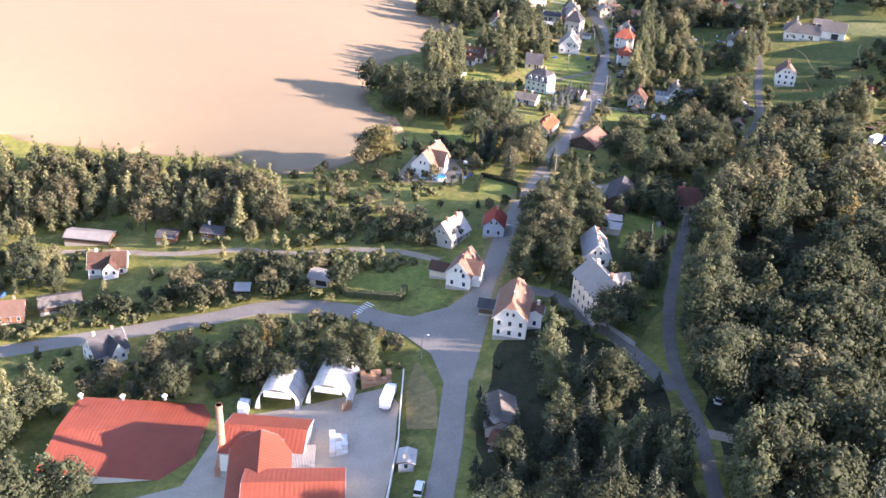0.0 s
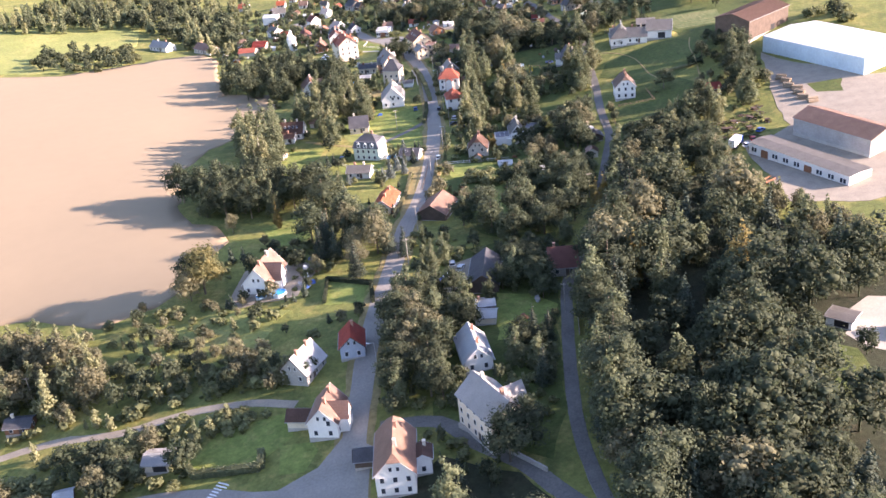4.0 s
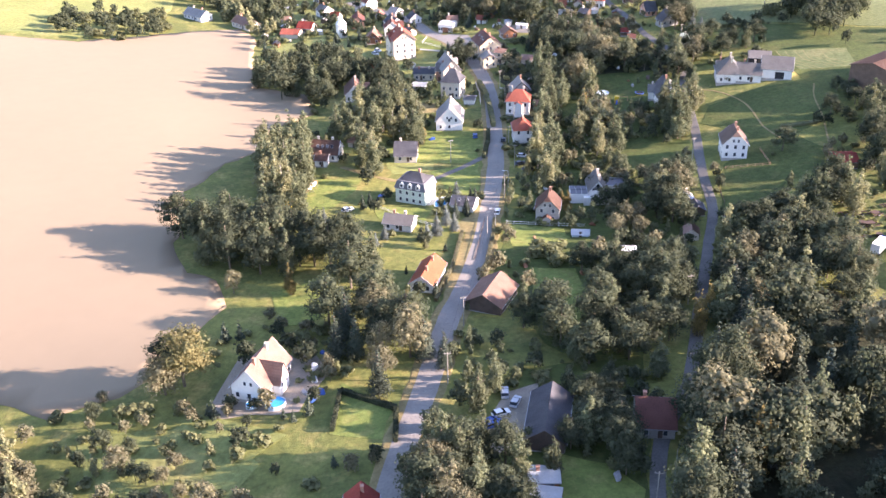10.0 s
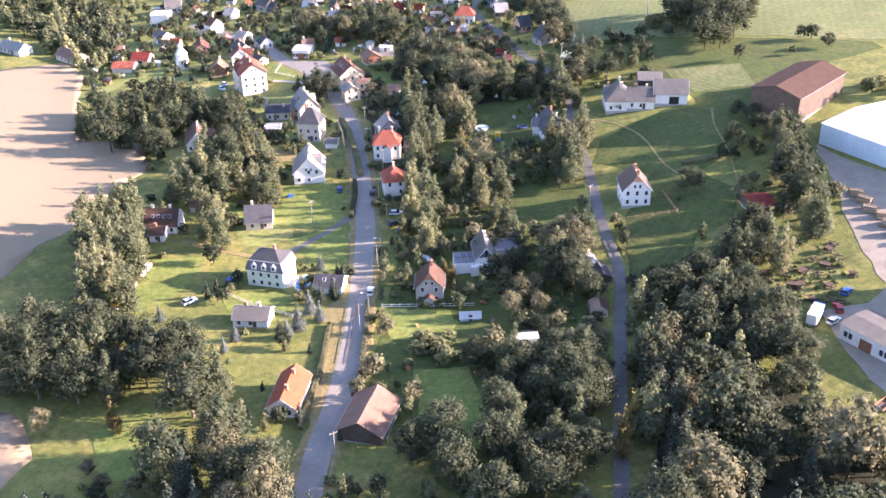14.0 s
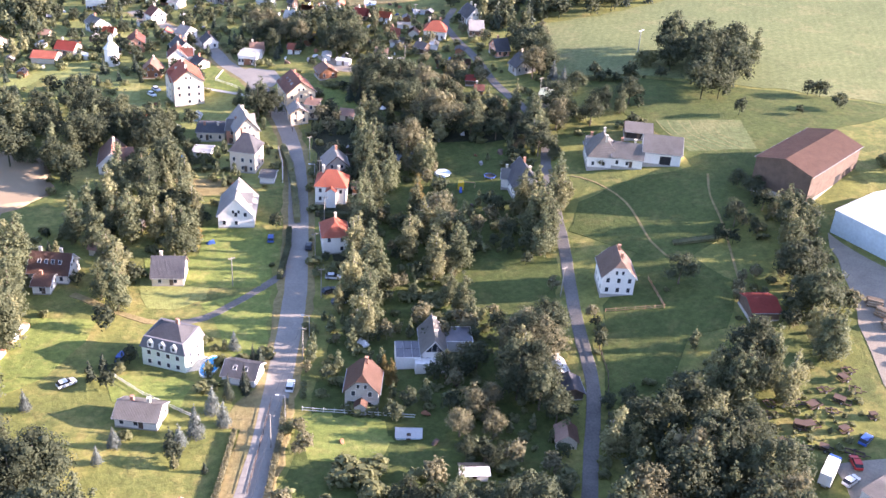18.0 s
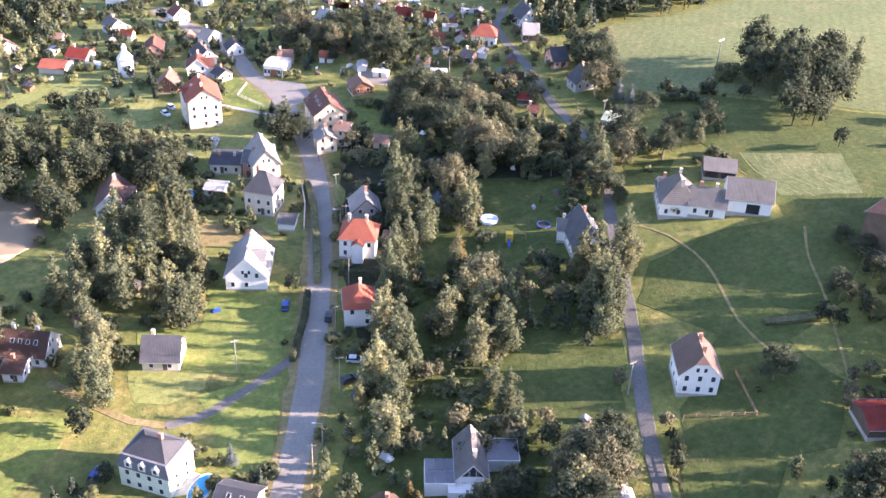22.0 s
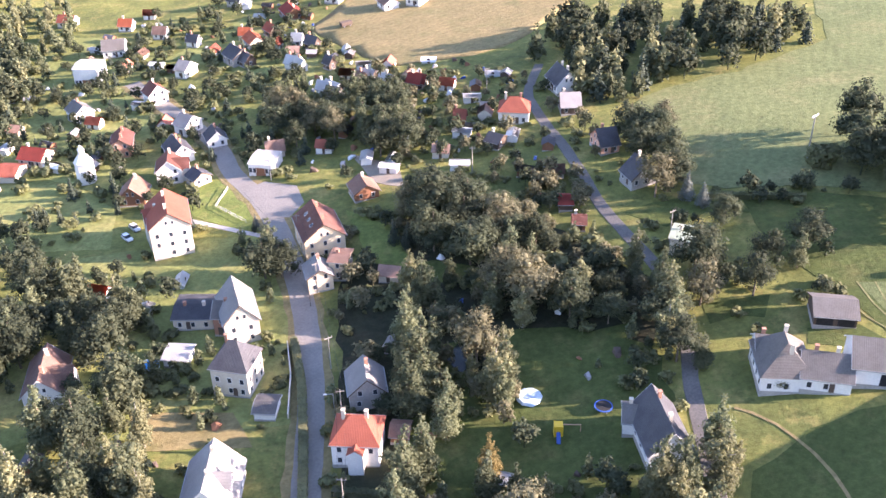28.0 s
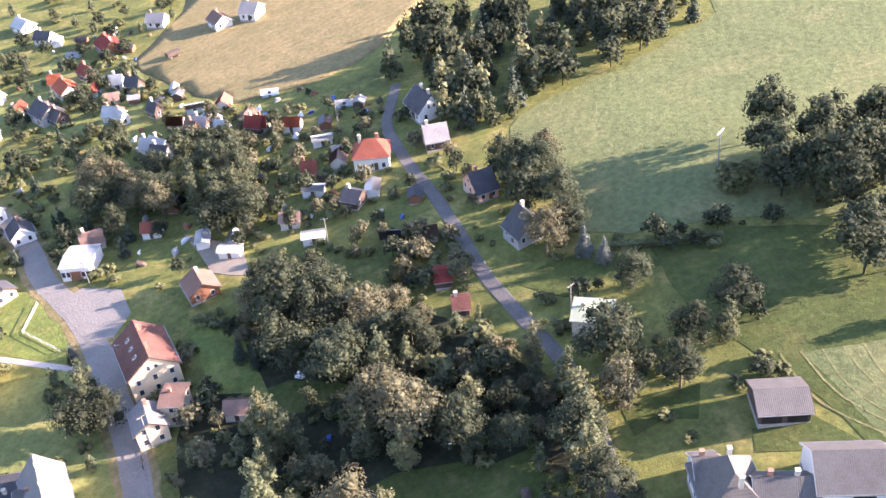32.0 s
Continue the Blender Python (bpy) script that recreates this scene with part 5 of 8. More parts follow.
# ---- trees ----
def crown_arrays(kind, seed, count, sprays=9):
    """Vertices and triangles of a crown one unit high: leaf sprays gathered in tufts over uneven lobes, round dark inner boughs."""
    r = np.random.default_rng(seed)
    u = r.uniform
    if kind == "broad":
        lobes = [(0, 0, 0.54, 0.27)] + [(0.24 * u(0.8, 1.15) * math.cos(a), 0.24 * math.sin(a), u(0.3, 0.7), u(0.13, 0.2)) for a in [i * 0.7 + u(-0.3, 0.3) for i in range(9)]] + [(u(-0.14, 0.14), u(-0.14, 0.14), u(0.74, 0.87), u(0.09, 0.14)) for _ in range(4)]
    elif kind == "tall":
        lobes = [(u(-0.04, 0.04), u(-0.04, 0.04), 0.17 + 0.077 * i, 0.165 - 0.0125 * i + u(-0.02, 0.02)) for i in range(11)] + [(u(0.1, 0.17) * math.cos(a), u(0.1, 0.17) * math.sin(a), u(0.2, 0.7), u(0.055, 0.1)) for a in [i * 0.8 for i in range(9)]]
    elif kind == "conifer":
        lobes = [(u(-0.02, 0.02), u(-0.02, 0.02), 0.08 + 0.064 * i, 0.23 - 0.0158 * i) for i in range(14)]
    else:  # bush
        lobes = [(u(-0.3, 0.3), u(-0.3, 0.3), u(0.2, 0.55), u(0.2, 0.36)) for _ in range(6)]
    lobes = np.array(lobes)
    squash = 0.5 if kind == "conifer" else 0.9
    weight = lobes[:, 3] ** 2
    tufts = len(lobes) * sprays
    own = r.choice(len(lobes), tufts, p=weight / weight.sum())
    d = r.normal(size=(tufts, 3))
    d[:, 2] += 0.25
    d /= np.linalg.norm(d, axis=1)[:, None]
    lr = lobes[own, 3]
    centre = lobes[own, :3] + d * (lr * u(0.7, 1.06, tufts))[:, None] * [1, 1, squash]
    reach = lr * u(0.14, 0.34, tufts)
    w2 = reach ** 2
    own = r.choice(tufts, count, p=w2 / w2.sum())
    e = r.normal(size=(count, 3)) + d[own] * 0.7 + [0, 0, 0.1]
    e /= np.linalg.norm(e, axis=1)[:, None]
    c = centre[own] + e * (reach[own] * u(0.3, 1.5, count))[:, None] * [1, 1, squash]
    loose = r.random(count) < 0.5  # half of the sprays stand evenly over the lobes
    home = r.choice(len(lobes), count, p=weight / weight.sum())
    even = lobes[home, :3] + e * (lobes[home, 3] * u(0.66, 1.08, count))[:, None] * [1, 1, squash]
    c = np.where(loose[:, None], even, c)
    n = e * 0.5 + d[own] * 0.8 + r.normal(size=(count, 3)) * 0.36 + [0, 0, 0.15]
    n /= np.linalg.norm(n, axis=1)[:, None]
    t1 = np.cross(n, r.normal(size=(count, 3)))
    t1 /= np.linalg.norm(t1, axis=1)[:, None]
    t2 = np.cross(n, t1)
    size = (u(0.5, 1.2, count) * 1.08 / math.sqrt(count) * (1.9 if kind == "bush" else 1.0 if kind != "conifer" else 0.85))[:, None]
    tri = np.stack([c + t1 * size, c - t1 * size * 0.55 + t2 * size * 0.85, c - t1 * size * 0.55 - t2 * size * 0.85], 1).reshape(-1, 3)
    verts, faces = [tri], [np.arange(count * 3).reshape(-1, 3)]
    m = count * 3
    ring = np.array([(math.cos(a), math.sin(a), 0) for a in np.arange(6) * 1.0472])
    for lx, ly, lz, k in lobes:
        k *= 0.58
        verts.append(np.concatenate([[(0, 0, 0.8)], ring * 0.85 + [0, 0, 0.35], ring[:, [1, 0, 2]] * [0.8, -0.8, 1] + [0, 0, -0.4], [(0, 0, -0.75)]]) * k * u(0.85, 1.12, (14, 1)) * [1, 1, squash] + [lx, ly, lz])
        for i in range(6):
            j = (i + 1) % 6
            faces.append(np.array([(0, 1 + i, 1 + j), (1 + i, 7 + i, 7 + j), (1 + i, 7 + j, 1 + j), (13, 7 + j, 7 + i)]) + m)
        m += 14
    return np.concatenate(verts), np.concatenate(faces)


def mesh_of(name, verts, tris, mat):
    me = bpy.data.meshes.new(name)
    me.vertices.add(len(verts))
    me.vertices.foreach_set("co", np.asarray(verts, np.float32).ravel())
    me.loops.add(tris.size)
    me.loops.foreach_set("vertex_index", tris.astype(np.int32).ravel())
    me.polygons.add(len(tris))
    me.polygons.foreach_set("loop_start", np.arange(0, tris.size, 3, dtype=np.int32))
    me.update(calc_edges=True)
    me.materials.append(mat)
    return me


SHAPE = {"broad": "broad", "tall": "tall", "birch": "tall", "gold": "tall", "russet": "broad", "amber": "broad", "conifer": "conifer", "bush": "bush", "spruce": "conifer"}
WIDTH = {"broad": 1.0, "tall": 1.0, "birch": 0.92, "gold": 0.95, "russet": 0.95, "amber": 1.0, "conifer": 0.85, "bush": 1.25, "spruce": 0.8}
NAMES = {"broad": "broadleaf_tree", "tall": "slender_tree", "birch": "birch_tree", "gold": "autumn_tree", "russet": "autumn_tree", "amber": "autumn_tree", "conifer": "conifer_tree", "bush": "shrub", "spruce": "spruce_tree"}
CROWNS, FAR_CROWNS = {}, {}
for _k in LEAF:
    CROWNS[_k] = []
    for _s in range(4):
        _v, _f = crown_arrays(SHAPE[_k], 17 * _s + len(_k), 3000 if _k != "bush" else 700, 30)
        CROWNS[_k].append(mesh_of("crown", _v, _f, LEAF[_k]))
for _k in ("broad", "tall", "conifer", "bush"):  # three grades: near woods, far woods, undergrowth
    FAR_CROWNS[_k] = [[crown_arrays(_k, 90 + _s, n, p) for _s in range(4)] for n, p in ((1500 if _k != "bush" else 300, 20), (260, 6), (340 if _k != "bush" else 120, 6))]


def trunk_mesh(mat):
    bm = bmesh.new()
    prism(bm, circle(0.022, 7), -0.05, 0.45, 0.65)
    prism(bm, circle(0.014, 6), 0.45, 0.85, 0.35)
    for i in range(5):  # limbs
        a, z = i * 1.4, 0.28 + 0.07 * i
        d = Vector((math.cos(a), math.sin(a), 0.9)).normalized()
        n = len(bm.verts)
        prism(bm, circle(0.008, 5), 0, 0.15, 0.4)
        bm.verts.ensure_lookup_table()
        q = d.to_track_quat("Z", "Y").to_matrix()
        for v in bm.verts[n:]:
            v.co = q @ v.co + Vector((0, 0, z))
    me = bpy.data.meshes.new("trunk")
    bm.to_mesh(me)
    bm.free()
    me.materials.append(mat)
    return me


TRUNK, BIRCH_TRUNK = trunk_mesh(BARK), trunk_mesh(BIRCH_BARK)


def tree(x, y, h, kind, label="", group="", wide=1.0, rnd=random):
    e = base(NAMES[kind], x, y, rnd.uniform(0, 360), label, "shrub" if kind == "bush" else "tree", group)
    w = h * WIDTH[kind] * wide * rnd.uniform(0.9, 1.12)
    if kind != "bush":
        shared("trunk", BIRCH_TRUNK if kind == "birch" else TRUNK, e, scale=(h, h, h))
    shared("crown", rnd.choice(CROWNS[kind]), e, scale=(w, w, h))
    return e


def spots(ring, gap, rnd):
    """Uneven places inside a ring, no nearer to each other than about the gap."""
    xs, ys = [p[0] for p in ring], [p[1] for p in ring]
    out, y, odd = [], min(ys), 0
    while y < max(ys):
        x = min(xs) + (gap * 0.5 if odd else 0)
        while x < max(xs):
            px, py = x + rnd.uniform(-0.38, 0.38) * gap, y + rnd.uniform(-0.38, 0.38) * gap
            if inside(px, py, ring) and rnd.random() > 0.06:
                out.append((px, py))
            x += gap
        y, odd = y + gap * 0.87, 1 - odd
    return out


def grove(name, ring, gap, h0, h1, kinds, label):
    rnd = random.Random(len(name) * 31 + int(ring[0][0]))
    for x, y in spots(ring, gap, rnd):
        kind = rnd.choice(kinds.split())
        if clear_of(x, y, 3.0) and not any(inside(x, y, q) for q in LAWNS):
            tree(x, y, rnd.uniform(h0, h1), kind, label, name.replace("_", " "), 1.0, rnd)


def forest(name, ring, gap, h0, h1, kinds, label, anywhere=False, grade=0):
    """Trees nobody could count, as one mesh for each kind of leaf."""
    rnd = random.Random(len(name) * 57 + int(ring[0][1]))
    bunch = {}
    for x, y in spots(ring, gap, rnd):
        kind = rnd.choice(kinds.split())
        if anywhere or (clear_of(x, y, 2.4) and not any(inside(x, y, q) for q in LAWNS)):
            bunch.setdefault(kind, []).append((x, y, rnd.uniform(h0, h1) * (0.55 if kind == "bush" and h1 > 5 else 1)))
    far = 1 if min(p[1] for p in ring) > 640 or name.startswith("far") else grade
    plant(name, bunch, label, rnd, far)


def plant(name, bunch, label, rnd, grade):
    for kind, places in bunch.items():
        vs, fs, n = [], [], 0
        for x, y, h in places:
            v, f = rnd.choice(FAR_CROWNS[SHAPE[kind]][grade])
            a, w = rnd.uniform(0, 6.283), h * WIDTH[kind] * rnd.uniform(0.82, 1.2)
            m = np.array([[math.cos(a) * w, -math.sin(a) * w, 0], [math.sin(a) * w, math.cos(a) * w, 0], [0, 0, h]])
            z = terrain(x, y)
            vs.append(v @ m.T + [x, y, z - 0.02 * h])
            fs.append(f + n)
            n += len(v)
            if kind != "bush":
                ring3 = [(x + 0.018 * h * math.cos(k), y + 0.018 * h * math.sin(k)) for k in (0, 2.09, 4.19)]
                vs.append(np.array([(p, q, z - 0.5) for p, q in ring3] + [(p, q, z + 0.5 * h) for p, q in ring3]))
                fs.append(np.array([(0, 1, 4), (0, 4, 3), (1, 2, 5), (1, 5, 4), (2, 0, 3), (2, 3, 5)]) + n)
                n += 6
        tagged(new(name, mesh_of(name, np.concatenate(vs), np.concatenate(fs), LEAF[kind])), label, "shrubs" if kind == "bush" else "trees", name.replace("_", " "), "stuff")


def undergrowth(name, ring, gap, kinds, label, open_part=0.45, size=1.0):
    """Shrubs and young trees of all sizes in drifts, leaving open grass between."""
    rnd = random.Random(len(name) * 41 + int(ring[0][0]))
    bunch = {}
    for x, y in spots(ring, gap, rnd):
        drift = 0.5 + 0.9 * noise.noise((x * 0.045, y * 0.045, 5.0))
        if drift < open_part and rnd.random() > 0.14:
            continue
        if not clear_of(x, y, 0.6) or any(inside(x, y, q) for q in BARE) or (any(inside(x, y, q) for q in LAWNS) and rnd.random() > 0.05):
            continue
        kind = rnd.choice(kinds.split())
        h = rnd.uniform(0.9, 3.2) if kind == "bush" else rnd.uniform(3.2, 7.5)
        bunch.setdefault(kind, []).append((x, y, h * size))
    plant(name, bunch, label, rnd, 2)


forest("east_wood", [(55, 210), (66, 240), (77, 271), (96, 310), (121, 347), (145, 355), (149, 327), (152, 304), (168, 288), (134, 241), (125, 246), (115, 229), (116, 215), (98, 190)], 9.8, 8, 22, "broad broad conifer tall broad russet broad conifer tall broad", "dense mixed broadleaf wood with dark green and olive crowns")
forest("east_wood_low", [(67, 231), (96, 254), (118, 248), (89, 178), (76, 178), (65, 186), (64, 200), (61, 212)], 9.0, 9, 21, "broad conifer broad tall", "dense mixed broadleaf wood above the lane")
forest("field_edge_wood", [(-166.3, 371.2), (-135.6, 371.0), (-107.1, 370.5), (-77.9, 362.7), (-51.9, 339.4), (-48.1, 321.0), (-69.8, 316.1), (-92.2, 331.6), (-123.5, 334.2), (-160.3, 339.8)], 6.0, 10, 17, "birch tall birch tall russet", "belt of birches and shrubs along the ploughed field")
forest("hillside_scrub", [(-54.7, 343.5), (-27.2, 339.3), (-11.7, 322.0), (0.0, 306.6), (-3.9, 292.5), (-35.8, 301.1), (-60.3, 311.6)], 8.5, 5.1, 9.0, "bush broad russet", "scrubby hillside with low broadleaf trees")
forest("street_thicket", [(-82.2, 296.0), (-59.4, 293.0), (-38.7, 291.4), (-10.8, 282.3), (1.0, 280.5), (-3.9, 273.5), (-20.6, 272.0), (-36.9, 280.6), (-48.4, 277.7), (-77.7, 282.5)], 4.8, 6.4, 11.5, "broad bush tall russet", "dense thicket above the street")
grove("tent_trees", [(-55.9, 246.2), (-45.9, 256.4), (-25.6, 252.2), (-10.9, 237.9), (-14.9, 229.0), (-32.7, 234.2), (-51.4, 227.1)], 7.4, 9, 14, "tall broad broad tall broad", "broadleaf tree behind the storage tents")
grove("street_trees", [(-85.2, 244.0), (-74.9, 255.5), (-59.4, 256.7), (-54.1, 239.9), (-62.1, 231.5), (-76.8, 232.3)], 7.3, 9.0, 14.1, "broad tall russet", "broadleaf tree between street and factory")
forest("west_corner_wood", [(-125.2, 249.3), (-104.9, 248.1), (-92.6, 233.3), (-97.1, 218.5), (-81.6, 203.2), (-73.8, 184.7), (-99.8, 187.7)], 7.3, 11.5, 17.9, "broad tall birch", "broadleaf trees beside the factory")
forest("west_garden_trees", [(-158.9, 334.1), (-135.9, 333.7), (-120.4, 317.1), (-114.4, 288.6), (-128.8, 296.9), (-142.6, 290.9)], 7.3, 7.7, 14.1, "broad tall birch", "garden trees and shrubs")
grove("south_conifers", [(8, 206), (16, 207), (25, 216), (37, 219), (46, 199), (51, 180), (47, 164), (6, 169)], 7.4, 11, 19, "conifer tall conifer broad", "tall tree on the dark slope beside the road")
grove("field_clump", [(-23.4, 426.4), (-7.4, 418.5), (9.0, 410.4), (24.7, 398.8), (35.5, 394.8), (37.4, 408.0), (23.6, 423.1), (3.4, 438.9), (-14.3, 448.7), (-25.3, 444.8)], 7.0, 13, 18, "broad broad tall", "dark broadleaf tree in the clump at the field edge")
grove("birch_clump", [(0.1, 454.5), (1.0, 504.5), (18, 517), (18, 474), (15, 448)], 6.5, 15.4, 20.5, "birch tall", "tall birch at the field edge")
grove("birch_grove", [(22, 505), (38, 555), (67, 554), (69, 518), (63, 487), (41, 481), (28, 487)], 10.5, 12.8, 19.2, "birch tall tall", "slender birch in the hillside grove")
forest("field_north_clump", [(-4.9, 573.5), (-1.9, 636.7), (31, 621), (56, 599), (70, 563), (47, 556), (19, 565)], 12.0, 11.5, 17.9, "broad tall", "broadleaf tree at the field edge")
grove("pink_house_trees", [(16, 383), (28, 387), (39, 368), (38.9, 338.3), (30.9, 340.0), (17.9, 354.5)], 7.6, 11.5, 16.6, "russet conifer broad", "tall tree between house and road")
grove("roadside_trees", [(28.9, 310.8), (41.9, 319.3), (52.9, 347.7), (56.9, 335.7), (47.9, 313.5), (38.9, 285.4), (28.9, 288.0)], 6.9, 11.5, 16.6, "broad tall russet", "broadleaf tree beside the road")
grove("yard_trees", [(58.9, 308.7), (71, 320), (80, 314), (69, 299), (56, 294)], 7.6, 10.2, 14.1, "tall broad", "broadleaf tree beside the yard")
grove("lane_wood", [(73, 387), (94, 397), (116, 385), (114, 367), (98, 342), (72, 343), (64, 359)], 8.2, 10.2, 15.4, "broad broad tall", "dark broadleaf tree between road and lane")
grove("poplar_row", [(150, 472), (160, 505), (167, 528), (173, 524), (166, 500), (156, 470)], 3.3, 16, 22, "birch tall russet birch", "tall tree beside the lane")
forest("school_trees", [(-6.8, 630.6), (17, 613), (43, 611), (54, 576), (51, 548), (28, 561), (2.0, 568.4)], 13.0, 10.5, 16.6, "broad tall", "broadleaf tree on the slope below the school")
grove("birch_hill", [(30, 526), (41, 542), (66, 532), (63, 501), (49, 495), (33, 484)], 11.0, 12.8, 19.2, "birch tall birch", "pale stemmed birch on the hillside")
grove("field_birch", [(-1.9, 507.2), (12, 508), (19, 484), (18, 458), (3, 456)], 6.5, 14.1, 19.2, "birch tall", "tall birch at the field edge")
grove("tree_by_lane", [(123, 424), (131, 447), (140, 447), (133, 424)], 5.0, 11.5, 15.4, "russet broad", "broadleaf tree by the lane")
grove("upper_trees", [(127, 707), (144, 696), (141, 649), (126, 657)], 7.2, 11.5, 15.4, "broad tall", "broadleaf tree in the gardens")
grove("upper_trees_two", [(99, 713), (124, 693), (122, 665), (98, 673)], 7.8, 10.2, 14.1, "broad russet", "broadleaf tree in the gardens")
grove("meadow_edge_trees", [(198, 631), (214, 626), (200, 595), (190, 590), (190, 604)], 7.8, 10.2, 14.1, "broad russet", "broadleaf tree at the meadow edge")
grove("slope_trees", [(194, 562), (206, 570), (218, 550), (239, 563), (230, 550), (211, 539), (189, 541)], 11, 9.0, 14.1, "broad broad tall", "broadleaf tree on the pasture slope")
grove("village_trees", [(86, 606), (100, 605), (95, 576), (86, 575)], 7.8, 12.8, 16.6, "tall broad", "broadleaf tree beside the village road")
grove("left_bank_trees", [(24, 617), (55, 606), (56, 577), (64, 551), (56, 530), (35, 536)], 14, 10.2, 16.6, "broad tall birch", "broadleaf tree on the slope")
forest("track_trees", [(-42, 306), (-22, 304), (-6, 299), (2, 292), (9, 299), (-4, 310), (-22, 318), (-42, 316)], 4.6, 5, 9.5, "broad bush russet birch bush", "dense shrubs and young trees above the earth track", True, 2)
forest("track_hedge", [(-48, 299.5), (-26, 296.8), (-10, 291), (-3, 286), (-12, 284), (-28, 290), (-48, 293)], 3.4, 4, 7, "bush broad bush", "overgrown hedge below the earth track", True, 2)
grove("lower_lane_trees", [(50, 262), (60, 300), (72, 338), (86, 332), (76, 300), (64, 262)], 7.6, 8, 13, "broad tall broad conifer", "dark broadleaf tree in the shaded gardens")
forest("depot_wood", [(146, 275), (150, 304), (147, 327), (144, 352), (152, 352), (160, 332), (168, 304), (166, 288), (158, 270)], 6.6, 8, 14, "birch tall russet tall birch", "light green young wood below the depot")
forest("far_wood", [(185, 693), (213, 731), (249, 730), (291, 693), (280, 662), (253, 663), (234, 648), (213, 652), (194, 661)], 8.2, 10, 15.5, "broad tall tall conifer birch", "far edge of a dark broadleaf wood")
forest("meadow_wood", [(242, 599), (255, 604), (268, 593), (281, 592), (280, 579), (249, 546), (236, 551), (247, 568), (241, 584)], 7.2, 12.8, 19.2, "broad tall", "dense copse standing in the meadow", True)
forest("village_green", [(-2.9, 806.8), (23, 831), (67, 828), (119, 794), (146, 707), (125, 654), (96, 638), (75, 693), (51, 661), (22, 716)], 15.0, 4.5, 8.5, "broad bush tall", "garden trees and shrubs between the houses")
forest("far_village_green", [(81, 889), (117, 882), (158, 828), (125, 781), (164, 700), (176, 680), (145, 672), (109, 696), (78, 718)], 14.0, 4.5, 8.5, "broad bush tall", "garden trees and hedges between allotments")
forest("far_left_wood", [(-169.7, 853.9), (-88.7, 974.3), (-20.3, 956.1), (14, 785), (-3.9, 696.0), (-55.6, 821.8), (-121.8, 823.1)], 10.1, 9.0, 15.4, "broad tall birch tall", "tree belt beyond the field")
forest("far_west", [(-27.6, 740.1), (-19.3, 859.2), (33, 892), (13, 702), (0.1, 685.8)], 11.0, 8.0, 13.0, "broad tall birch tall", "wooded gardens beyond the field")
forest("far_island", [(-123.1, 719.8), (-95.6, 761.5), (-58.9, 761.4), (-48.2, 707.8), (-84.1, 684.8)], 9.0, 6.4, 11.5, "broad bush", "tree group on the field")
forest("far_right_hedge", [(263, 492), (293, 490), (279, 464), (270, 462)], 9.0, 7.7, 11.5, "broad bush", "hedge of shrubs beyond the warehouse")
forest("garden_scrub", [(74, 418), (91, 402), (102, 389), (129, 396), (120, 377), (101, 359), (93, 387), (75, 388)], 6.8, 6, 10.5, "broad bush broad tall", "overgrown garden trees and shrubs")
forest("lane_scrub", [(130, 398), (156, 408), (158, 380), (145, 361), (124, 354), (109, 359)], 6.8, 9, 15, "broad tall birch broad russet", "scrub and young trees beside the lane")
forest("middle_bushes", [(123, 476), (131, 457), (125, 444), (102, 457), (107, 475)], 8.0, 3.2, 5.8, "bush", "garden bushes")
forest("allotments", [(136, 658), (159, 637), (177, 616), (175, 579), (157, 606), (134, 631)], 8.0, 2.6, 5.1, "bush", "allotment bushes and vegetable beds")
forest("pasture_bushes", [(-51.8, 365.4), (-32.4, 367.4), (-14.7, 339.1), (-1.9, 310.3), (-12.7, 305.0), (-37.7, 320.3)], 9.5, 3.8, 7.7, "bush russet broad", "shrubs on the rough hillside")
forest("south_wood", [(58, 206), (66, 212), (98, 190), (150, 200), (150, 120), (66, 120), (60, 150)], 9.5, 10, 21, "conifer broad broad conifer", "dense dark wood beside the lane")
grove("lane_edge_wood", [(60, 170), (62.5, 200), (62.3, 218), (64, 236), (68.5, 254), (78.5, 285), (88.5, 310), (102, 329), (118, 362), (125, 360), (110, 328), (97, 306), (86, 282), (75, 252), (70, 234), (69, 200), (67, 170)], 6.4, 13, 21, "tall broad conifer broad", "tall tree of the dark wood along the lane")
grove("warehouse_belt", [(217.5, 467.9), (222.7, 468.6), (209.3, 445.9), (199.8, 419.1), (196.7, 406.7), (190.0, 408.2), (197.8, 429.8), (206.9, 451.3)], 4.9, 12, 17, "broad tall birch", "broadleaf tree in the belt beside the warehouse")
grove("scrap_yard_trees", [(170.0, 422.1), (185.2, 412.3), (175.8, 397.2), (161.1, 401.2), (162.7, 412.9)], 5.8, 12, 17, "birch tall broad", "tall tree beside the scrap yard")
grove("yard_edge_belt", [(144.4, 392.3), (154.7, 400.1), (162.7, 390.8), (162.6, 370.1), (156.3, 355.4), (147.4, 356.5), (152.3, 375.6), (141.8, 377.2)], 6.4, 9, 16, "birch broad russet tall", "broadleaf tree along the depot edge")
grove("wet_meadow_trees", [(113, 486), (131, 534), (141, 549), (129, 502), (131, 485), (123, 463)], 9.0, 12, 18, "birch tall gold birch tall", "autumn tinted tree in the wet meadow")
grove("stream_north", [(123.0, 581.1), (129.0, 577.3), (124.7, 543.6), (121.7, 527.6), (114.6, 531.6), (117.4, 557.7)], 6.4, 12, 18, "tall tall birch", "tall slender tree along the stream")
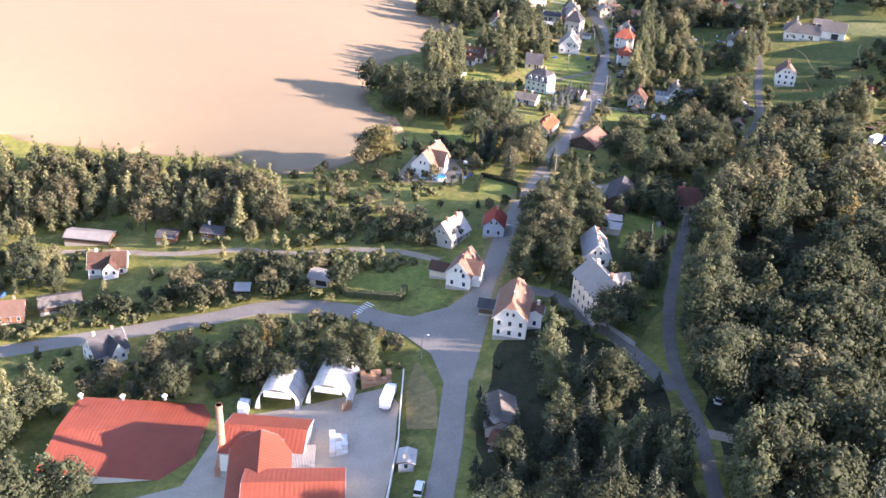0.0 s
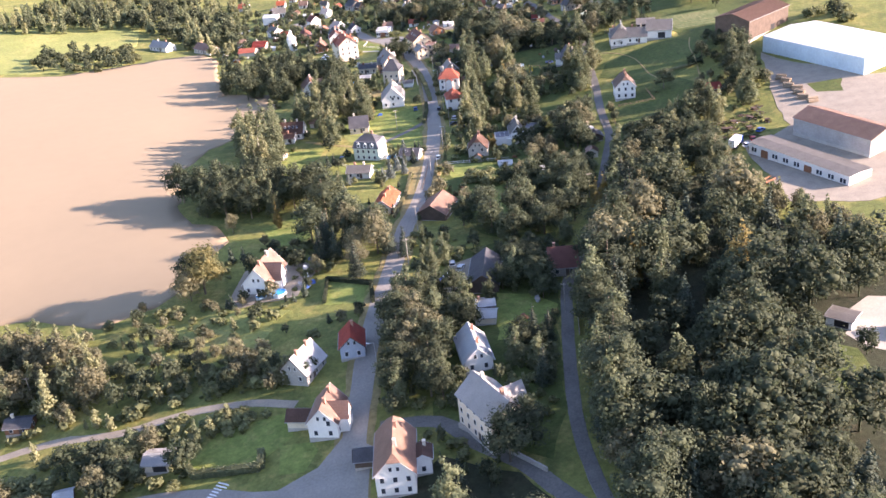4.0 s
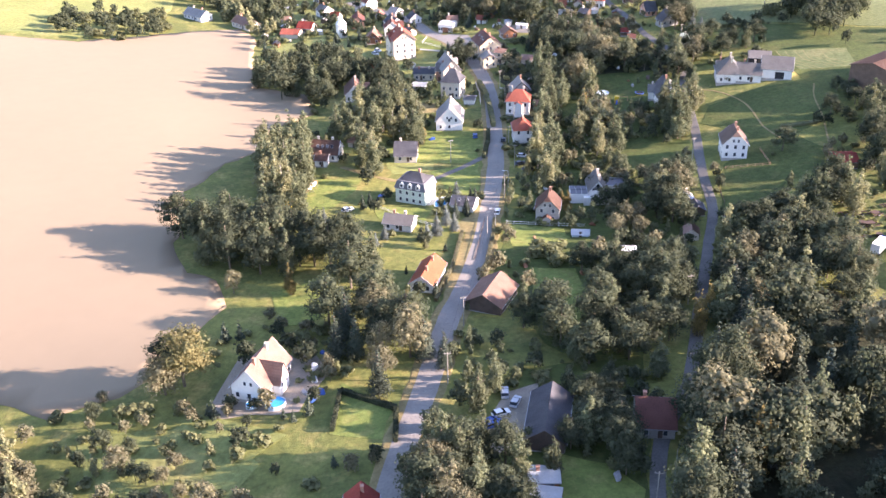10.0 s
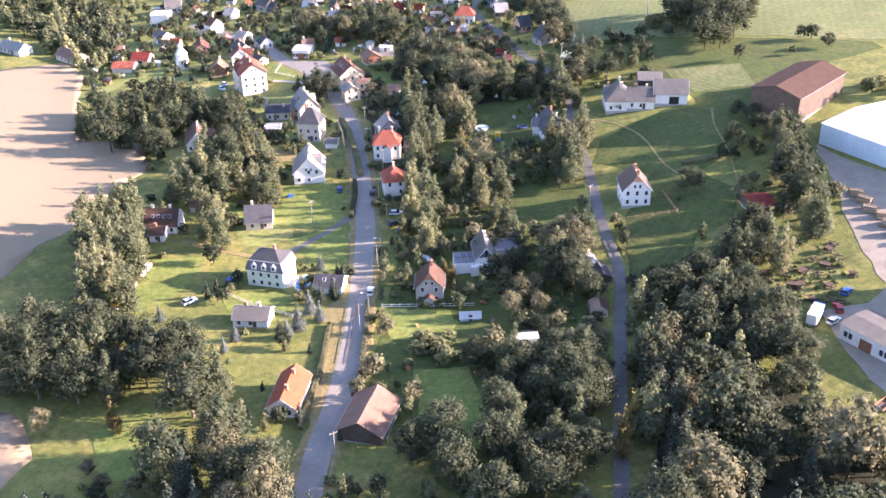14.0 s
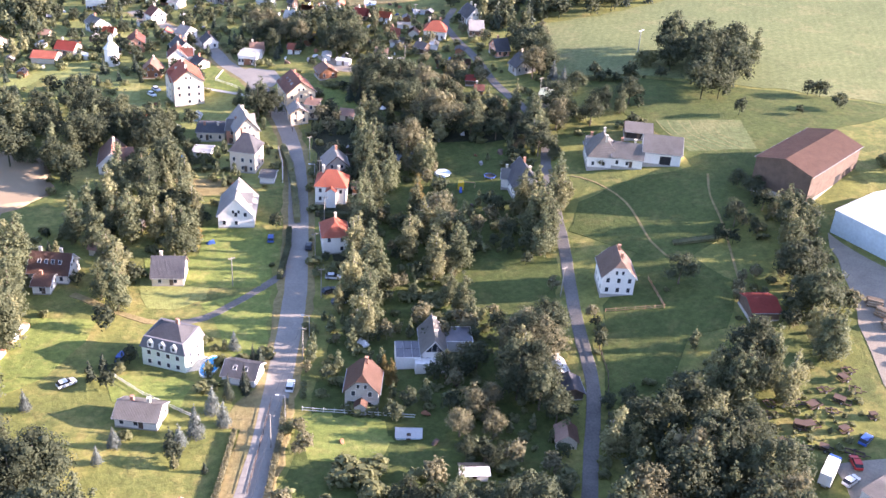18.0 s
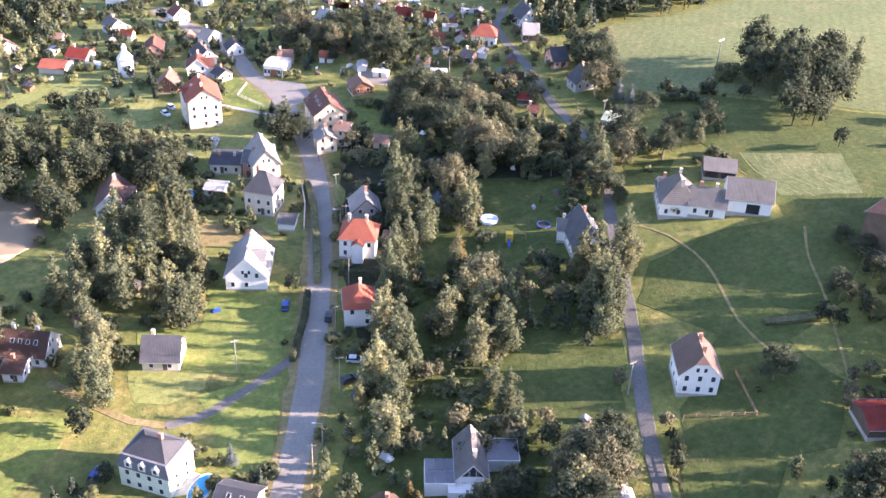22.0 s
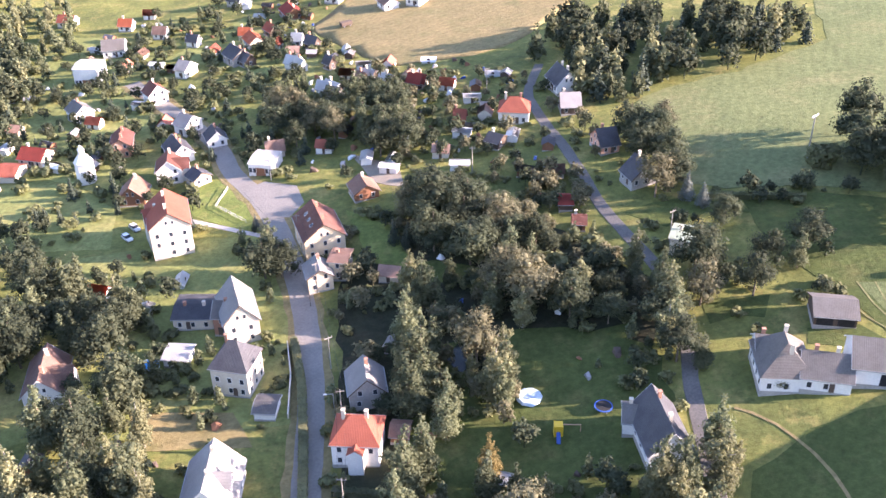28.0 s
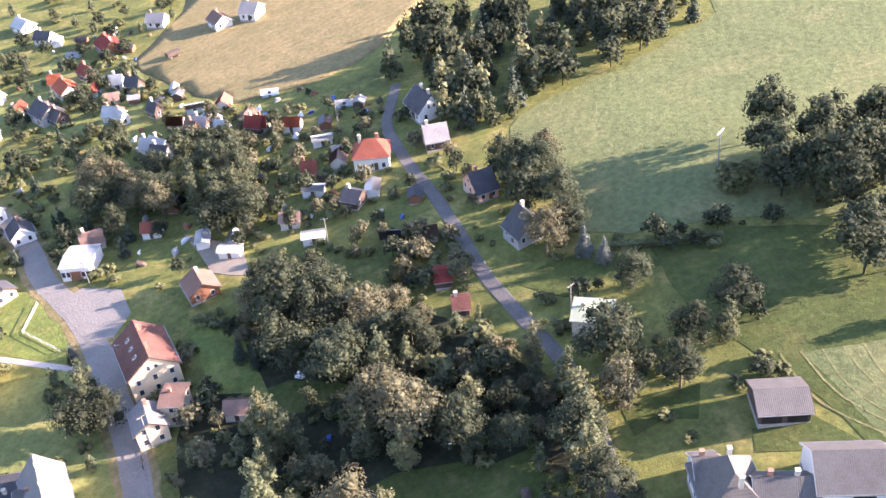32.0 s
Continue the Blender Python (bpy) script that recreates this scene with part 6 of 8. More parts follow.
grove("valley_trees", [(140.1, 570.1), (149.7, 570.0), (150.0, 551.9), (141.6, 543.1), (130.8, 523.9), (125.2, 527.1), (131.7, 549.2)], 7.2, 10, 17, "birch tall russet tall", "tall autumn tinted tree in the valley")
grove("pond_trees", [(157.9, 568.1), (176.0, 564.3), (167.6, 545.3), (153.2, 551.1)], 8.0, 8, 14, "broad tall birch", "broadleaf tree in the shaded valley")
grove("upper_valley", [(131.9, 627.6), (148.6, 619.8), (156.4, 595.4), (161.0, 582.0), (155.0, 572.2), (144.1, 584.2), (128.4, 594.8)], 7.8, 9, 15, "broad tall broad russet conifer", "broadleaf tree at the head of the valley")
grove("stream_trees", [(93, 455), (104, 507), (112, 543), (119, 541), (112, 507), (101, 452)], 6.6, 14.1, 19, "tall birch tall", "tall slender tree along the stream")
grove("road_shade_trees", [(30.9, 320.9), (50.7, 320.3), (53.3, 293.4), (46.2, 276.0), (34.6, 267.0), (24.3, 270.7), (24.7, 291.9)], 6.2, 9, 14, "broad tall broad tall", "dark broadleaf tree between road and yard")
grove("lane_shade_trees", [(64.4, 305.1), (80.6, 311.8), (68.0, 270.0), (58.4, 249.2), (57.6, 264.7), (57.3, 282.1)], 8.5, 7, 12, "broad conifer tall", "dark tree beside the shaded lane")
forest("valley_scrub", [(123.0, 578.0), (137.0, 569.2), (153.4, 558.6), (176.6, 551.0), (189.0, 574.0), (165.4, 593.9), (145.5, 590.1), (135.1, 592.3)], 6.2, 5, 10, "broad tall bush russet bush", "dark scrub and young trees on the valley floor")
grove("lane_column", [(177.3, 575.1), (185.4, 566.8), (188.9, 555.1), (175.3, 529.5), (169.2, 530.1), (174.9, 552.1)], 5.0, 11, 16, "tall birch tall russet broad", "tall tree above the lane")


# ---- undergrowth of the gardens, slopes and banks ----
undergrowth("west_slope_shrubs", [(-167.1, 341.9), (-114.9, 368.7), (-58.5, 366.9), (-35.3, 370.0), (-9.8, 345.9), (9.9, 297.7), (0.0, 282.4), (-57.6, 290.3), (-147.9, 286.6)], 5.4, "bush bush birch russet bush bush birch", "shrubs and young trees on the sunny slope", 0.56)
undergrowth("west_street_shrubs", [(-158.4, 287.6), (-57.6, 288.5), (-9.8, 281.5), (-29.4, 267.7), (-57.9, 276.1), (-148.4, 265.7)], 3.8, "bush bush broad", "garden shrubs above the side street", 0.22, 1.3)
undergrowth("factory_shrubs", [(-117.4, 263.4), (-48.6, 267.9), (-11.9, 253.0), (-8.0, 231.2), (-54.4, 226.1), (-99.3, 213.8)], 4.6, "bush broad bush tall russet", "shrubs between street and factory", 0.35)
undergrowth("roadside_shrubs", [(-29.5, 370.4), (-25.2, 397.1), (10, 385), (30, 372), (46, 366), (29.9, 323.8), (17.9, 298.2), (2.0, 316.6)], 4.6, "bush bush russet broad conifer", "garden shrubs beside the road", 0.5)
undergrowth("villa_garden_shrubs", [(-4.9, 498.8), (20, 545), (85, 545), (92, 524), (76, 452), (55, 396), (40, 380), (15, 450)], 4.8, "bush bush bush broad birch conifer", "garden shrubs round the villas", 0.6)
undergrowth("upper_garden_shrubs", [(20, 552), (22, 640), (94, 622), (94, 545), (60, 548)], 4.6, "bush bush bush broad tall", "garden shrubs behind the street houses", 0.5)
undergrowth("lower_lane_shrubs", [(17.9, 267.0), (29.9, 318.8), (50, 370), (110, 372), (84, 315), (62, 250), (54, 214), (40, 240)], 4.6, "bush broad bush tall bush", "shrubs between road and lane", 0.4)
undergrowth("middle_shrubs", [(52, 378), (70, 420), (84, 475), (98, 550), (110, 600), (176, 590), (178, 545), (150, 465), (116, 374)], 4.4, "bush bush bush broad russet tall", "shrubs and rough growth along the stream", 0.4)
undergrowth("dark_slope_shrubs", [(5, 150), (6.0, 229.5), (19.9, 254.4), (45, 240), (54, 215), (52, 150)], 4.4, "broad bush tall conifer", "dense growth on the dark slope", 0.55, 0.9)
undergrowth("lane_bank_shrubs", [(100, 325), (118, 365), (150, 440), (175, 430), (170, 395), (150, 360), (124, 345)], 4.2, "bush broad bush tall birch", "scrub on the bank above the lane", 0.36, 1.15)
grove("garden_row", [(118, 418), (124, 436), (131, 444), (138, 440), (130, 414), (122, 404)], 6.5, 8, 14, "tall broad russet birch", "garden tree beside the lane")
grove("orchard_trees", [(104, 412), (112, 440), (120, 438), (114, 402), (104, 396)], 7.5, 6, 10, "broad russet broad", "low fruit tree in an overgrown garden")
grove("meadow_edge_trees", [(118, 452), (124, 490), (130, 512), (136, 508), (128, 470), (123, 448)], 6.2, 10, 16, "tall birch tall russet", "tall autumn tinted tree beside the wet meadow")
grove("lane_row", [(147, 474), (154, 506), (163, 509), (156, 477)], 4.8, 13, 17, "tall birch tall", "tall slender tree beside the narrow lane")
grove("autumn_trees", [(92, 290), (104, 318), (118, 335), (140, 320), (130, 280), (108, 262)], 21, 17, 22, "gold russet tall", "tall autumn tinted tree in the wood")
undergrowth("scrap_yard_shrubs", [(168, 384), (168, 402), (184, 412), (198, 408), (196, 394), (188, 386)], 3.4, "bush", "low weeds and shrubs of the scrap yard", 0.5, 0.6)
undergrowth("yard_bank_shrubs", [(146, 425), (160, 480), (180, 456), (222, 480), (226, 462), (200, 400), (180, 396), (168, 412)], 4.4, "bush bush broad russet", "rough growth beside the depot", 0.55)
undergrowth("farm_shrubs", [(178, 535), (180, 600), (196, 634), (214, 628), (240, 560), (214, 545), (212, 532)], 5.0, "bush bush broad", "shrubs on the bank round the farm", 0.52)
undergrowth("allotment_shrubs", [(106, 600), (120, 700), (150, 740), (186, 700), (196, 636), (176, 590), (140, 606)], 4.6, "bush bush bush broad russet", "bushes and beds of the allotments", 0.4)
undergrowth("village_shrubs", [(-1.9, 638.6), (-3.9, 757.7), (60, 840), (120, 800), (140, 740), (118, 690), (104, 640), (70, 625), (22, 642)], 6.0, "bush bush bush broad conifer", "garden shrubs between the village houses", 0.4, 1.2)
undergrowth("meadow_hedge_shrubs", [(212, 583), (232, 579), (300, 528), (300, 522), (252, 515), (222, 572)], 4.0, "bush broad", "hedge of shrubs along the pasture", 0.45)


# ---- single trees that stand out ----
for _x, _y, _h, _k, _w in ((-19.0, 363.0, 19, "amber", 1.05), (-23.5, 361.0, 13, "russet", 1.1), (47, 243, 15, "broad", 1.15), (44, 240, 13, "broad", 1.1), (28, 228, 17, "tall", 1.1), (10, 206, 13, "conifer", 1.0), (17, 200, 11, "conifer", 0.9), (40, 182, 16, "conifer", 1.0), (50, 184, 15, "conifer", 1.0), (30, 376, 15, "russet", 1.1), (36, 368, 13, "russet", 1.0), (39.9, 357.4, 13, "conifer", 1.1), (43.9, 351.5, 12, "conifer", 1.0),
                           (8, 400, 11, "gold", 0.7), (88, 345, 12, "broad", 1.1), (92, 336, 11, "tall", 1.0), (108, 352, 14, "gold", 0.75), (113, 358, 13, "gold", 0.7), (-45, 247, 13, "gold", 0.7), (-43, 244, 10, "gold", 0.6), (134, 434, 14, "russet", 1.2), (98, 436, 8, "gold", 1.1), (93, 470, 11, "birch", 0.8), (93, 610, 13, "tall", 1.1), (95, 600, 12, "broad", 1.1), (141, 586, 14, "broad", 1.2), (134, 596, 14, "broad", 1.2), (176, 566, 14, "birch", 0.9), (205, 470, 9, "broad", 1.1),
                           (178, 451, 10, "broad", 1.2), (215, 557, 11, "broad", 1.3), (203, 575, 9, "broad", 1.2), (238, 592, 8, "bush", 1.0), (204, 668, 9, "bush", 1.3), (69, 452, 7, "conifer", 0.8), (66, 443, 8, "conifer", 0.9), (62, 440, 8, "conifer", 0.9), (90, 626, 5, "conifer", 0.9), (186, 517, 5, "russet", 1.3), (170, 503, 6, "birch", 1.1), (62, 516, 7, "gold", 0.9), (163, 607, 7, "gold", 1.0), (159, 598, 8, "russet", 1.2)):
    tree(_x, _y, _h, _k, {"conifer": "dark green spruce standing apart", "gold": "tree with yellow autumn leaves", "russet": "large tree turning brown in autumn", "amber": "broad tree with amber and green autumn leaves", "birch": "pale leaved birch standing apart"}.get(_k, "large green broadleaf tree standing apart"), "single trees", _w, random.Random(int(_x * 7 + _y)))

# ---- factory yard ----


def tent(x, y, turn, W, L, H):
    t = base("storage_tent", x, y, turn, "white arched storage tent with open front", "tent", "storage tents")
    KEEP_OUT.append((x, y, 8))
    n = 14
    arch = lambda r, k: (-r * math.cos(math.pi * k / n), H * (1 - (abs(math.cos(math.pi * k / n))) ** 2.6) ** 0.6)
    bm = bmesh.new()
    rows = []
    for j in range(9):
        yy = -L / 2 + L * j / 8
        s = 1.0 + (0.012 if j % 2 else -0.006)
        rows.append([bm.verts.new((p[0] * s, yy, p[1] * s)) for p in (arch(W / 2, k) for k in range(n + 1))])
    for a, b in zip(rows, rows[1:]):
        for i in range(n):
            bm.faces.new((a[i], a[i + 1], b[i + 1], b[i]))
    bm.faces.new(rows[-1])
    bmesh.ops.solidify(bm, geom=bm.faces[:], thickness=0.06)
    part("cover", bm, WHITE_SHEET, t)
    for side in (-1, 1):
        bm = bmesh.new()
        k0 = (0, 1, 2, 3) if side < 0 else (n, n - 1, n - 2, n - 3)
        ring = [arch(W / 2, k) for k in k0]
        lo = [bm.verts.new((p[0], -L / 2, p[1])) for p in ring] + [bm.verts.new((ring[-1][0], -L / 2, 0))]
        hi = [bm.verts.new((v.co.x, -L / 2 + 0.1, v.co.z)) for v in lo]
        bm.faces.new(lo), bm.faces.new(hi[::-1])
        for i in range(len(lo)):
            j = (i + 1) % len(lo)
            bm.faces.new((lo[i], lo[j], hi[j], hi[i]))
        bmesh.ops.recalc_face_normals(bm, faces=bm.faces[:])
        part("front_panel", bm, WHITE_SHEET, t)
    part("lintel", boxed(-W * 0.3, -L / 2 - 0.02, H * 0.62, W * 0.3, -L / 2 + 0.1, H * 0.9), WHITE_SHEET, t)
    for j in range(5):
        bm = bmesh.new()
        yy = -L / 2 + L * (j + 0.5) / 5
        prev = None
        for k in range(n + 1):
            p = arch(W / 2 + 0.05, k)
            row = [bm.verts.new((p[0], yy - 0.06, p[1] + 0.05)), bm.verts.new((p[0], yy + 0.06, p[1] + 0.05))]
            if prev:
                bm.faces.new((prev[0], prev[1], row[1], row[0]))
            prev = row
        bmesh.ops.solidify(bm, geom=bm.faces[:], thickness=0.08)
        part("strap", bm, METAL_GREY, t)


tent(-37.9, 231.7, -8, 11.5, 15, 6.2)
tent(-25.0, 230.2, -10, 11.5, 15, 6.2)


def brick_stack(x, y, h):
    c = base("factory_chimney", x, y, 0, "tall round brick factory chimney", "chimney")
    bm = bmesh.new()
    prism(bm, circle(1.15, 20), -1, h, 0.62)
    part("shaft", bm, material("stack_brick", (0.5, 0.27, 0.18), (0.38, 0.2, 0.13), 1.5, 8, 0.9, 0.3), c)
    bm = bmesh.new()
    prism(bm, circle(0.82, 20), h - 0.8, h, 1.0)
    part("crown_ring", bm, BRICK, c)
    for z in (h * 0.3, h * 0.6, h * 0.85):
        bm = bmesh.new()
        r = 1.15 - 0.44 * z / h + 0.03
        prism(bm, circle(r, 20), z, z + 0.18, 1.0)
        part("iron_band", bm, METAL_GREY, c)
    part("base_block", boxed(-1.6, -1.6, -1, 1.6, 1.6, 2.4), BRICK, c)


brick_stack(-48.8, 203.0, 19)
for _i, (_x, _y) in enumerate(((-86, 222), (-76, 222), (-66, 222.5))):
    _v = base("roof_vent", _x, _y, 0, "white cone roof ventilator on the factory roof", "vent", "roof vents", terrain(-54, 203) + 7.0)
    _b = bmesh.new()
    prism(_b, circle(0.5, 12), -0.4, 0.7)
    part("pipe", _b, METAL_GREY, _v)
    _b = bmesh.new()
    prism(_b, circle(0.75, 12), 0.7, 1.25, 0.15)
    part("cap", _b, WHITE_SHEET, _v)
    _v.parent = None


def crate_stack(x, y, turn, nx, ny, nz, mat, name, label, size=(1.2, 0.9, 0.8)):
    s = base(name, x, y, turn, label, "goods")
    r = random.Random(int(x * 5 + y))
    sx, sy, sz = size
    for i in range(nx):
        for j in range(ny):
            for k in range(r.randint(max(1, nz - 2), nz)):
                part("crate", boxed(i * sx + 0.04, j * sy + 0.04, k * sz, (i + 1) * sx - 0.04, (j + 1) * sy - 0.04, (k + 1) * sz - 0.05), mat, s)
    KEEP_OUT.append((x + nx * sx / 2, y + ny * sy / 2, 3))


PALLET = material("pallet_wood", (0.5, 0.3, 0.18), (0.36, 0.2, 0.12), 1.5, 8, 0.9, 0.2)
crate_stack(-18.4, 228.0, 10, 6, 3, 4, PALLET, "pallet_stack", "stack of reddish wooden pallets behind the wall", (1.3, 1.1, 0.9))
crate_stack(-22.7, 219.8, 5, 2, 2, 3, PALLET, "crate_stack", "wrapped goods at the tent opening")
crate_stack(-49.0, 224.4, 0, 2, 4, 3, WHITE_SHEET, "white_bale_stack", "white wrapped bales stacked beside the tent", (1.3, 1.3, 1.1))
crate_stack(-24.4, 202.6, 5, 3, 5, 2, FRAME, "white_tank_stack", "white tanks and cages beside the factory", (1.4, 1.4, 1.3))
_p = base("flat_roof_block", -32, 198, 3, "low factory block with grey flat roof", "building")
part("wall", boxed(-4.5, -5, -2, 4.5, 5, 4.2), PLASTER_WHITE, _p), part("roof", boxed(-4.7, -5.2, 4.2, 4.7, 5.2, 4.45), ROOF_GREY, _p)


def wall_line(name, pts, h, thick, mat, label, category="wall"):
    w = base(name, *pts[0], 0, label, category)
    o = w.matrix_basis.translation
    for (ax, ay), (bx, by) in zip(pts, pts[1:]):
        L = math.hypot(bx - ax, by - ay)
        n = max(1, round(L / 3.0))
        for i in range(n):
            x0, y0, x1, y1 = (ax + (bx - ax) * i / n, ay + (by - ay) * i / n, ax + (bx - ax) * (i + 1) / n, ay + (by - ay) * (i + 1) / n)
            seg = boxed(0, -thick / 2, -0.3, L / n - 0.03, thick / 2, h)
            p = part("panel", seg, mat, w)
            p.matrix_basis = Matrix.Translation((x0 - o.x, y0 - o.y, min(terrain(x0, y0), terrain(x1, y1)) - o.z)) @ Matrix.Rotation(math.atan2(y1 - y0, x1 - x0), 4, "Z")
    return w


wall_line("yard_wall", [(-8.0, 231.2), (-8.6, 215.6), (-8.9, 203.7), (-10.7, 186), (-13, 170)], 2.2, 0.25, PLASTER_WHITE, "white concrete wall round the factory yard")
house("gatehouse", -6.9, 196, 85, 5, 3.6, 2.7, 3.2, roof=ROOF_PALE, wall=PLASTER_BLUE, floors=1, label="small blue-grey gatehouse at the factory wall")

# ---- vehicles ----
TYRE = material("tyre_rubber", (0.03, 0.03, 0.03), (0.018, 0.018, 0.018), 1, 6, 0.8)
GLASS_DARK = material("car_glass", (0.03, 0.035, 0.04), (0.02, 0.024, 0.028), 1, 4, 0.08)
PAINTS = {n: material(n + "_car_paint", c, tuple(v * 0.85 for v in c), 2, 5, 0.3) for n, c in (("white", (0.78, 0.78, 0.77)), ("silver", (0.5, 0.52, 0.54)), ("blue", (0.04, 0.1, 0.32)), ("dark", (0.05, 0.055, 0.065)), ("yellow", (0.8, 0.5, 0.04)), ("red", (0.5, 0.04, 0.035)))}


def loft(sections):
    bm = bmesh.new()
    rows = [[bm.verts.new(p) for p in s] for s in sections]
    n = len(rows[0])
    for a, b in zip(rows, rows[1:]):
        for i in range(n):
            j = (i + 1) % n
            bm.faces.new((a[i], a[j], b[j], b[i]))
    bm.faces.new(rows[0][::-1]), bm.faces.new(rows[-1])
    bmesh.ops.recalc_face_normals(bm, faces=bm.faces[:])
    return bm


def wheel_parts(v, spots_, r, w):
    for wx, wy in spots_:
        bm = bmesh.new()
        prism(bm, circle(r, 16), -w / 2, w / 2)
        m = Matrix.Translation((wx, wy, r)) @ Matrix.Rotation(math.pi / 2, 4, "X")
        bmesh.ops.transform(bm, matrix=m, verts=bm.verts[:])
        t = part("wheel", bm, TYRE, v)
        bm = bmesh.new()
        prism(bm, circle(r * 0.6, 12), -w / 2 - 0.02, w / 2 + 0.02)
        bmesh.ops.transform(bm, matrix=m, verts=bm.verts[:])
        part("rim", bm, METAL_GREY, t)


def car(x, y, turn, paint, label, van=False):
    v = base("van" if van else "car", x, y, turn, label, "car", "parked vehicles", terrain(x, y) + 0.1)
    h, L, w = (1.95, 4.9, 0.92) if van else (1.42, 4.3, 0.86)
    body = [[(sx, q * w * k, z) for q, z in ((-1, z0), (1, z0), (1, z1), (-1, z1))] for sx, z0, z1, k in ((-L / 2, 0.35, 0.8, 0.9), (-L / 2 + 0.25, 0.25, 0.95, 1), (-0.6, 0.22, 0.98, 1), (0.8, 0.22, 0.95, 1), (L / 2 - 0.2, 0.25, 0.78, 0.97), (L / 2, 0.35, 0.6, 0.85))]
    part("body", loft(body), PAINTS[paint], v)
    s = [(-L / 2 + 0.1, 0.93, 0.93), (-L / 2 + (0.25 if van else 0.7), 0.93, h), (0.5 if van else 0.1, 0.93, h), (1.4 if van else 1.0, 0.93, 0.95)]
    cab = [[(sx, q * w * (0.9 if z > 1.2 else 0.96), zz) for q, zz, z in ((-1, z0, 0), (1, z0, 0), (1, z1, 2), (-1, z1, 2))] for sx, z0, z1 in s]
    part("cabin_glass", loft(cab), GLASS_DARK, v)
    part("roof_panel", boxed(s[1][0] - 0.05, -w * 0.86, h - 0.03, s[2][0] + 0.05, w * 0.86, h + 0.03), PAINTS[paint], v)
    wheel_parts(v, [(a * L * 0.31, q * w * 0.95) for a in (-1, 1) for q in (-1, 1)], 0.31, 0.2)
    for q in (-1, 1):
        part("headlight", boxed(L / 2 - 0.12, q * w * 0.62 - 0.15, 0.55, L / 2 + 0.01, q * w * 0.62 + 0.15, 0.7), FRAME, v)
    KEEP_OUT.append((x, y, 2))


def truck(x, y, turn, label, paint="white"):
    v = base("truck", x, y, turn, label, "truck", "parked vehicles", terrain(x, y) + 0.1)
    part("cargo_box", boxed(-4.6, -1.22, 1.0, 1.7, 1.22, 3.6), WHITE_SHEET, v)
    part("cab", loft([[(sx, q * 1.15, z) for q, z in ((-1, 0.5), (1, 0.5), (1, zz), (-1, zz))] for sx, zz in ((1.8, 3.0), (3.3, 3.0), (3.75, 1.7))]), PAINTS[paint], v)
    part("windscreen", boxed(3.3, -1.0, 1.75, 3.58, 1.0, 2.6), GLASS_DARK, v)
    part("chassis", boxed(-4.6, -0.5, 0.5, 3.2, 0.5, 1.0), METAL_GREY, v)
    wheel_parts(v, [(a, q * 1.05) for a in (-3.4, -2.3, 2.6) for q in (-1, 1)], 0.48, 0.3)
    KEEP_OUT.append((x, y, 4))


for _x, _y, _t, _c, _l in ((75.9, 441.2, 72, "white", "white car standing at the roadside"), (6.8, 457, -30, "dark", "dark car on the lawn"), (28, 453.5, 25, "white", "white car parked in a garden"), (39.8, 461.4, 70, "blue", "blue car beside the villa"), (95, 486.5, -15, "silver", "silver car parked before a house"), (92.6, 480, 20, "dark", "dark car parked at the verge"), (94, 474, 10, "dark", "dark blue car in the shade"), (91.6, 504.7, 75, "dark", "dark car beside the road"), (65.4, 208.5, 30, "silver", "silver car on the lane"),
                           (55.1, 635.3, -60, "white", "white car at the school"), (57, 640.5, -60, "silver", "silver car at the school"), (50.5, 326.5, 30, "blue", "blue car in the yard"), (55.6, 336.6, 80, "silver", "silver car in the yard"), (57.2, 332.5, 60, "silver", "old silver car in the yard"), (176, 377, 20, "white", "white car in the depot"), (180, 381, 70, "red", "red car in the depot"), (186, 386, 30, "blue", "blue car in the depot"), (82, 512, 80, "blue", "blue car in the garden")):
    car(_x, _y, _t, _c, _l)
car(9.2, 461.3, 60, "yellow", "yellow van parked on the grass", True)
car(-4.2, 187, 80, "white", "white van before the factory wall", True)
truck(-11.5, 221.4, 78, "white truck parked along the yard wall")
truck(173, 380, 40, "white truck in the depot yard", "blue")
_s = base("tipping_trailer", 166, 346, 20, "rusty open tipping trailer beside the depot yard", "trailer", "parked vehicles")
part("chassis", boxed(-2.4, -0.45, 0.55, 2.4, 0.45, 0.8), METAL_GREY, _s)
part("bed", boxed(-2.4, -1.1, 0.804, 2.4, 1.1, 0.92), WOOD_DARK, _s)
for _q in (-1.1, 1.04):
    part("side_board", boxed(-2.4, _q, 0.924, 2.4, _q + 0.06, 1.6), WOOD_RED, _s)
for _q in (-2.4, 2.34):
    part("end_board", boxed(_q, -1.036, 0.924, _q + 0.06, 1.036, 1.6), CONCRETE_POLE, _s)
part("drawbar", boxed(2.404, -0.08, 0.58, 4.0, 0.08, 0.72), METAL_GREY, _s)
wheel_parts(_s, [(a, q) for a in (-0.6, 0.5) for q in (-1.0, 1.0)], 0.42, 0.25)

# ---- pools, play things, garden things ----


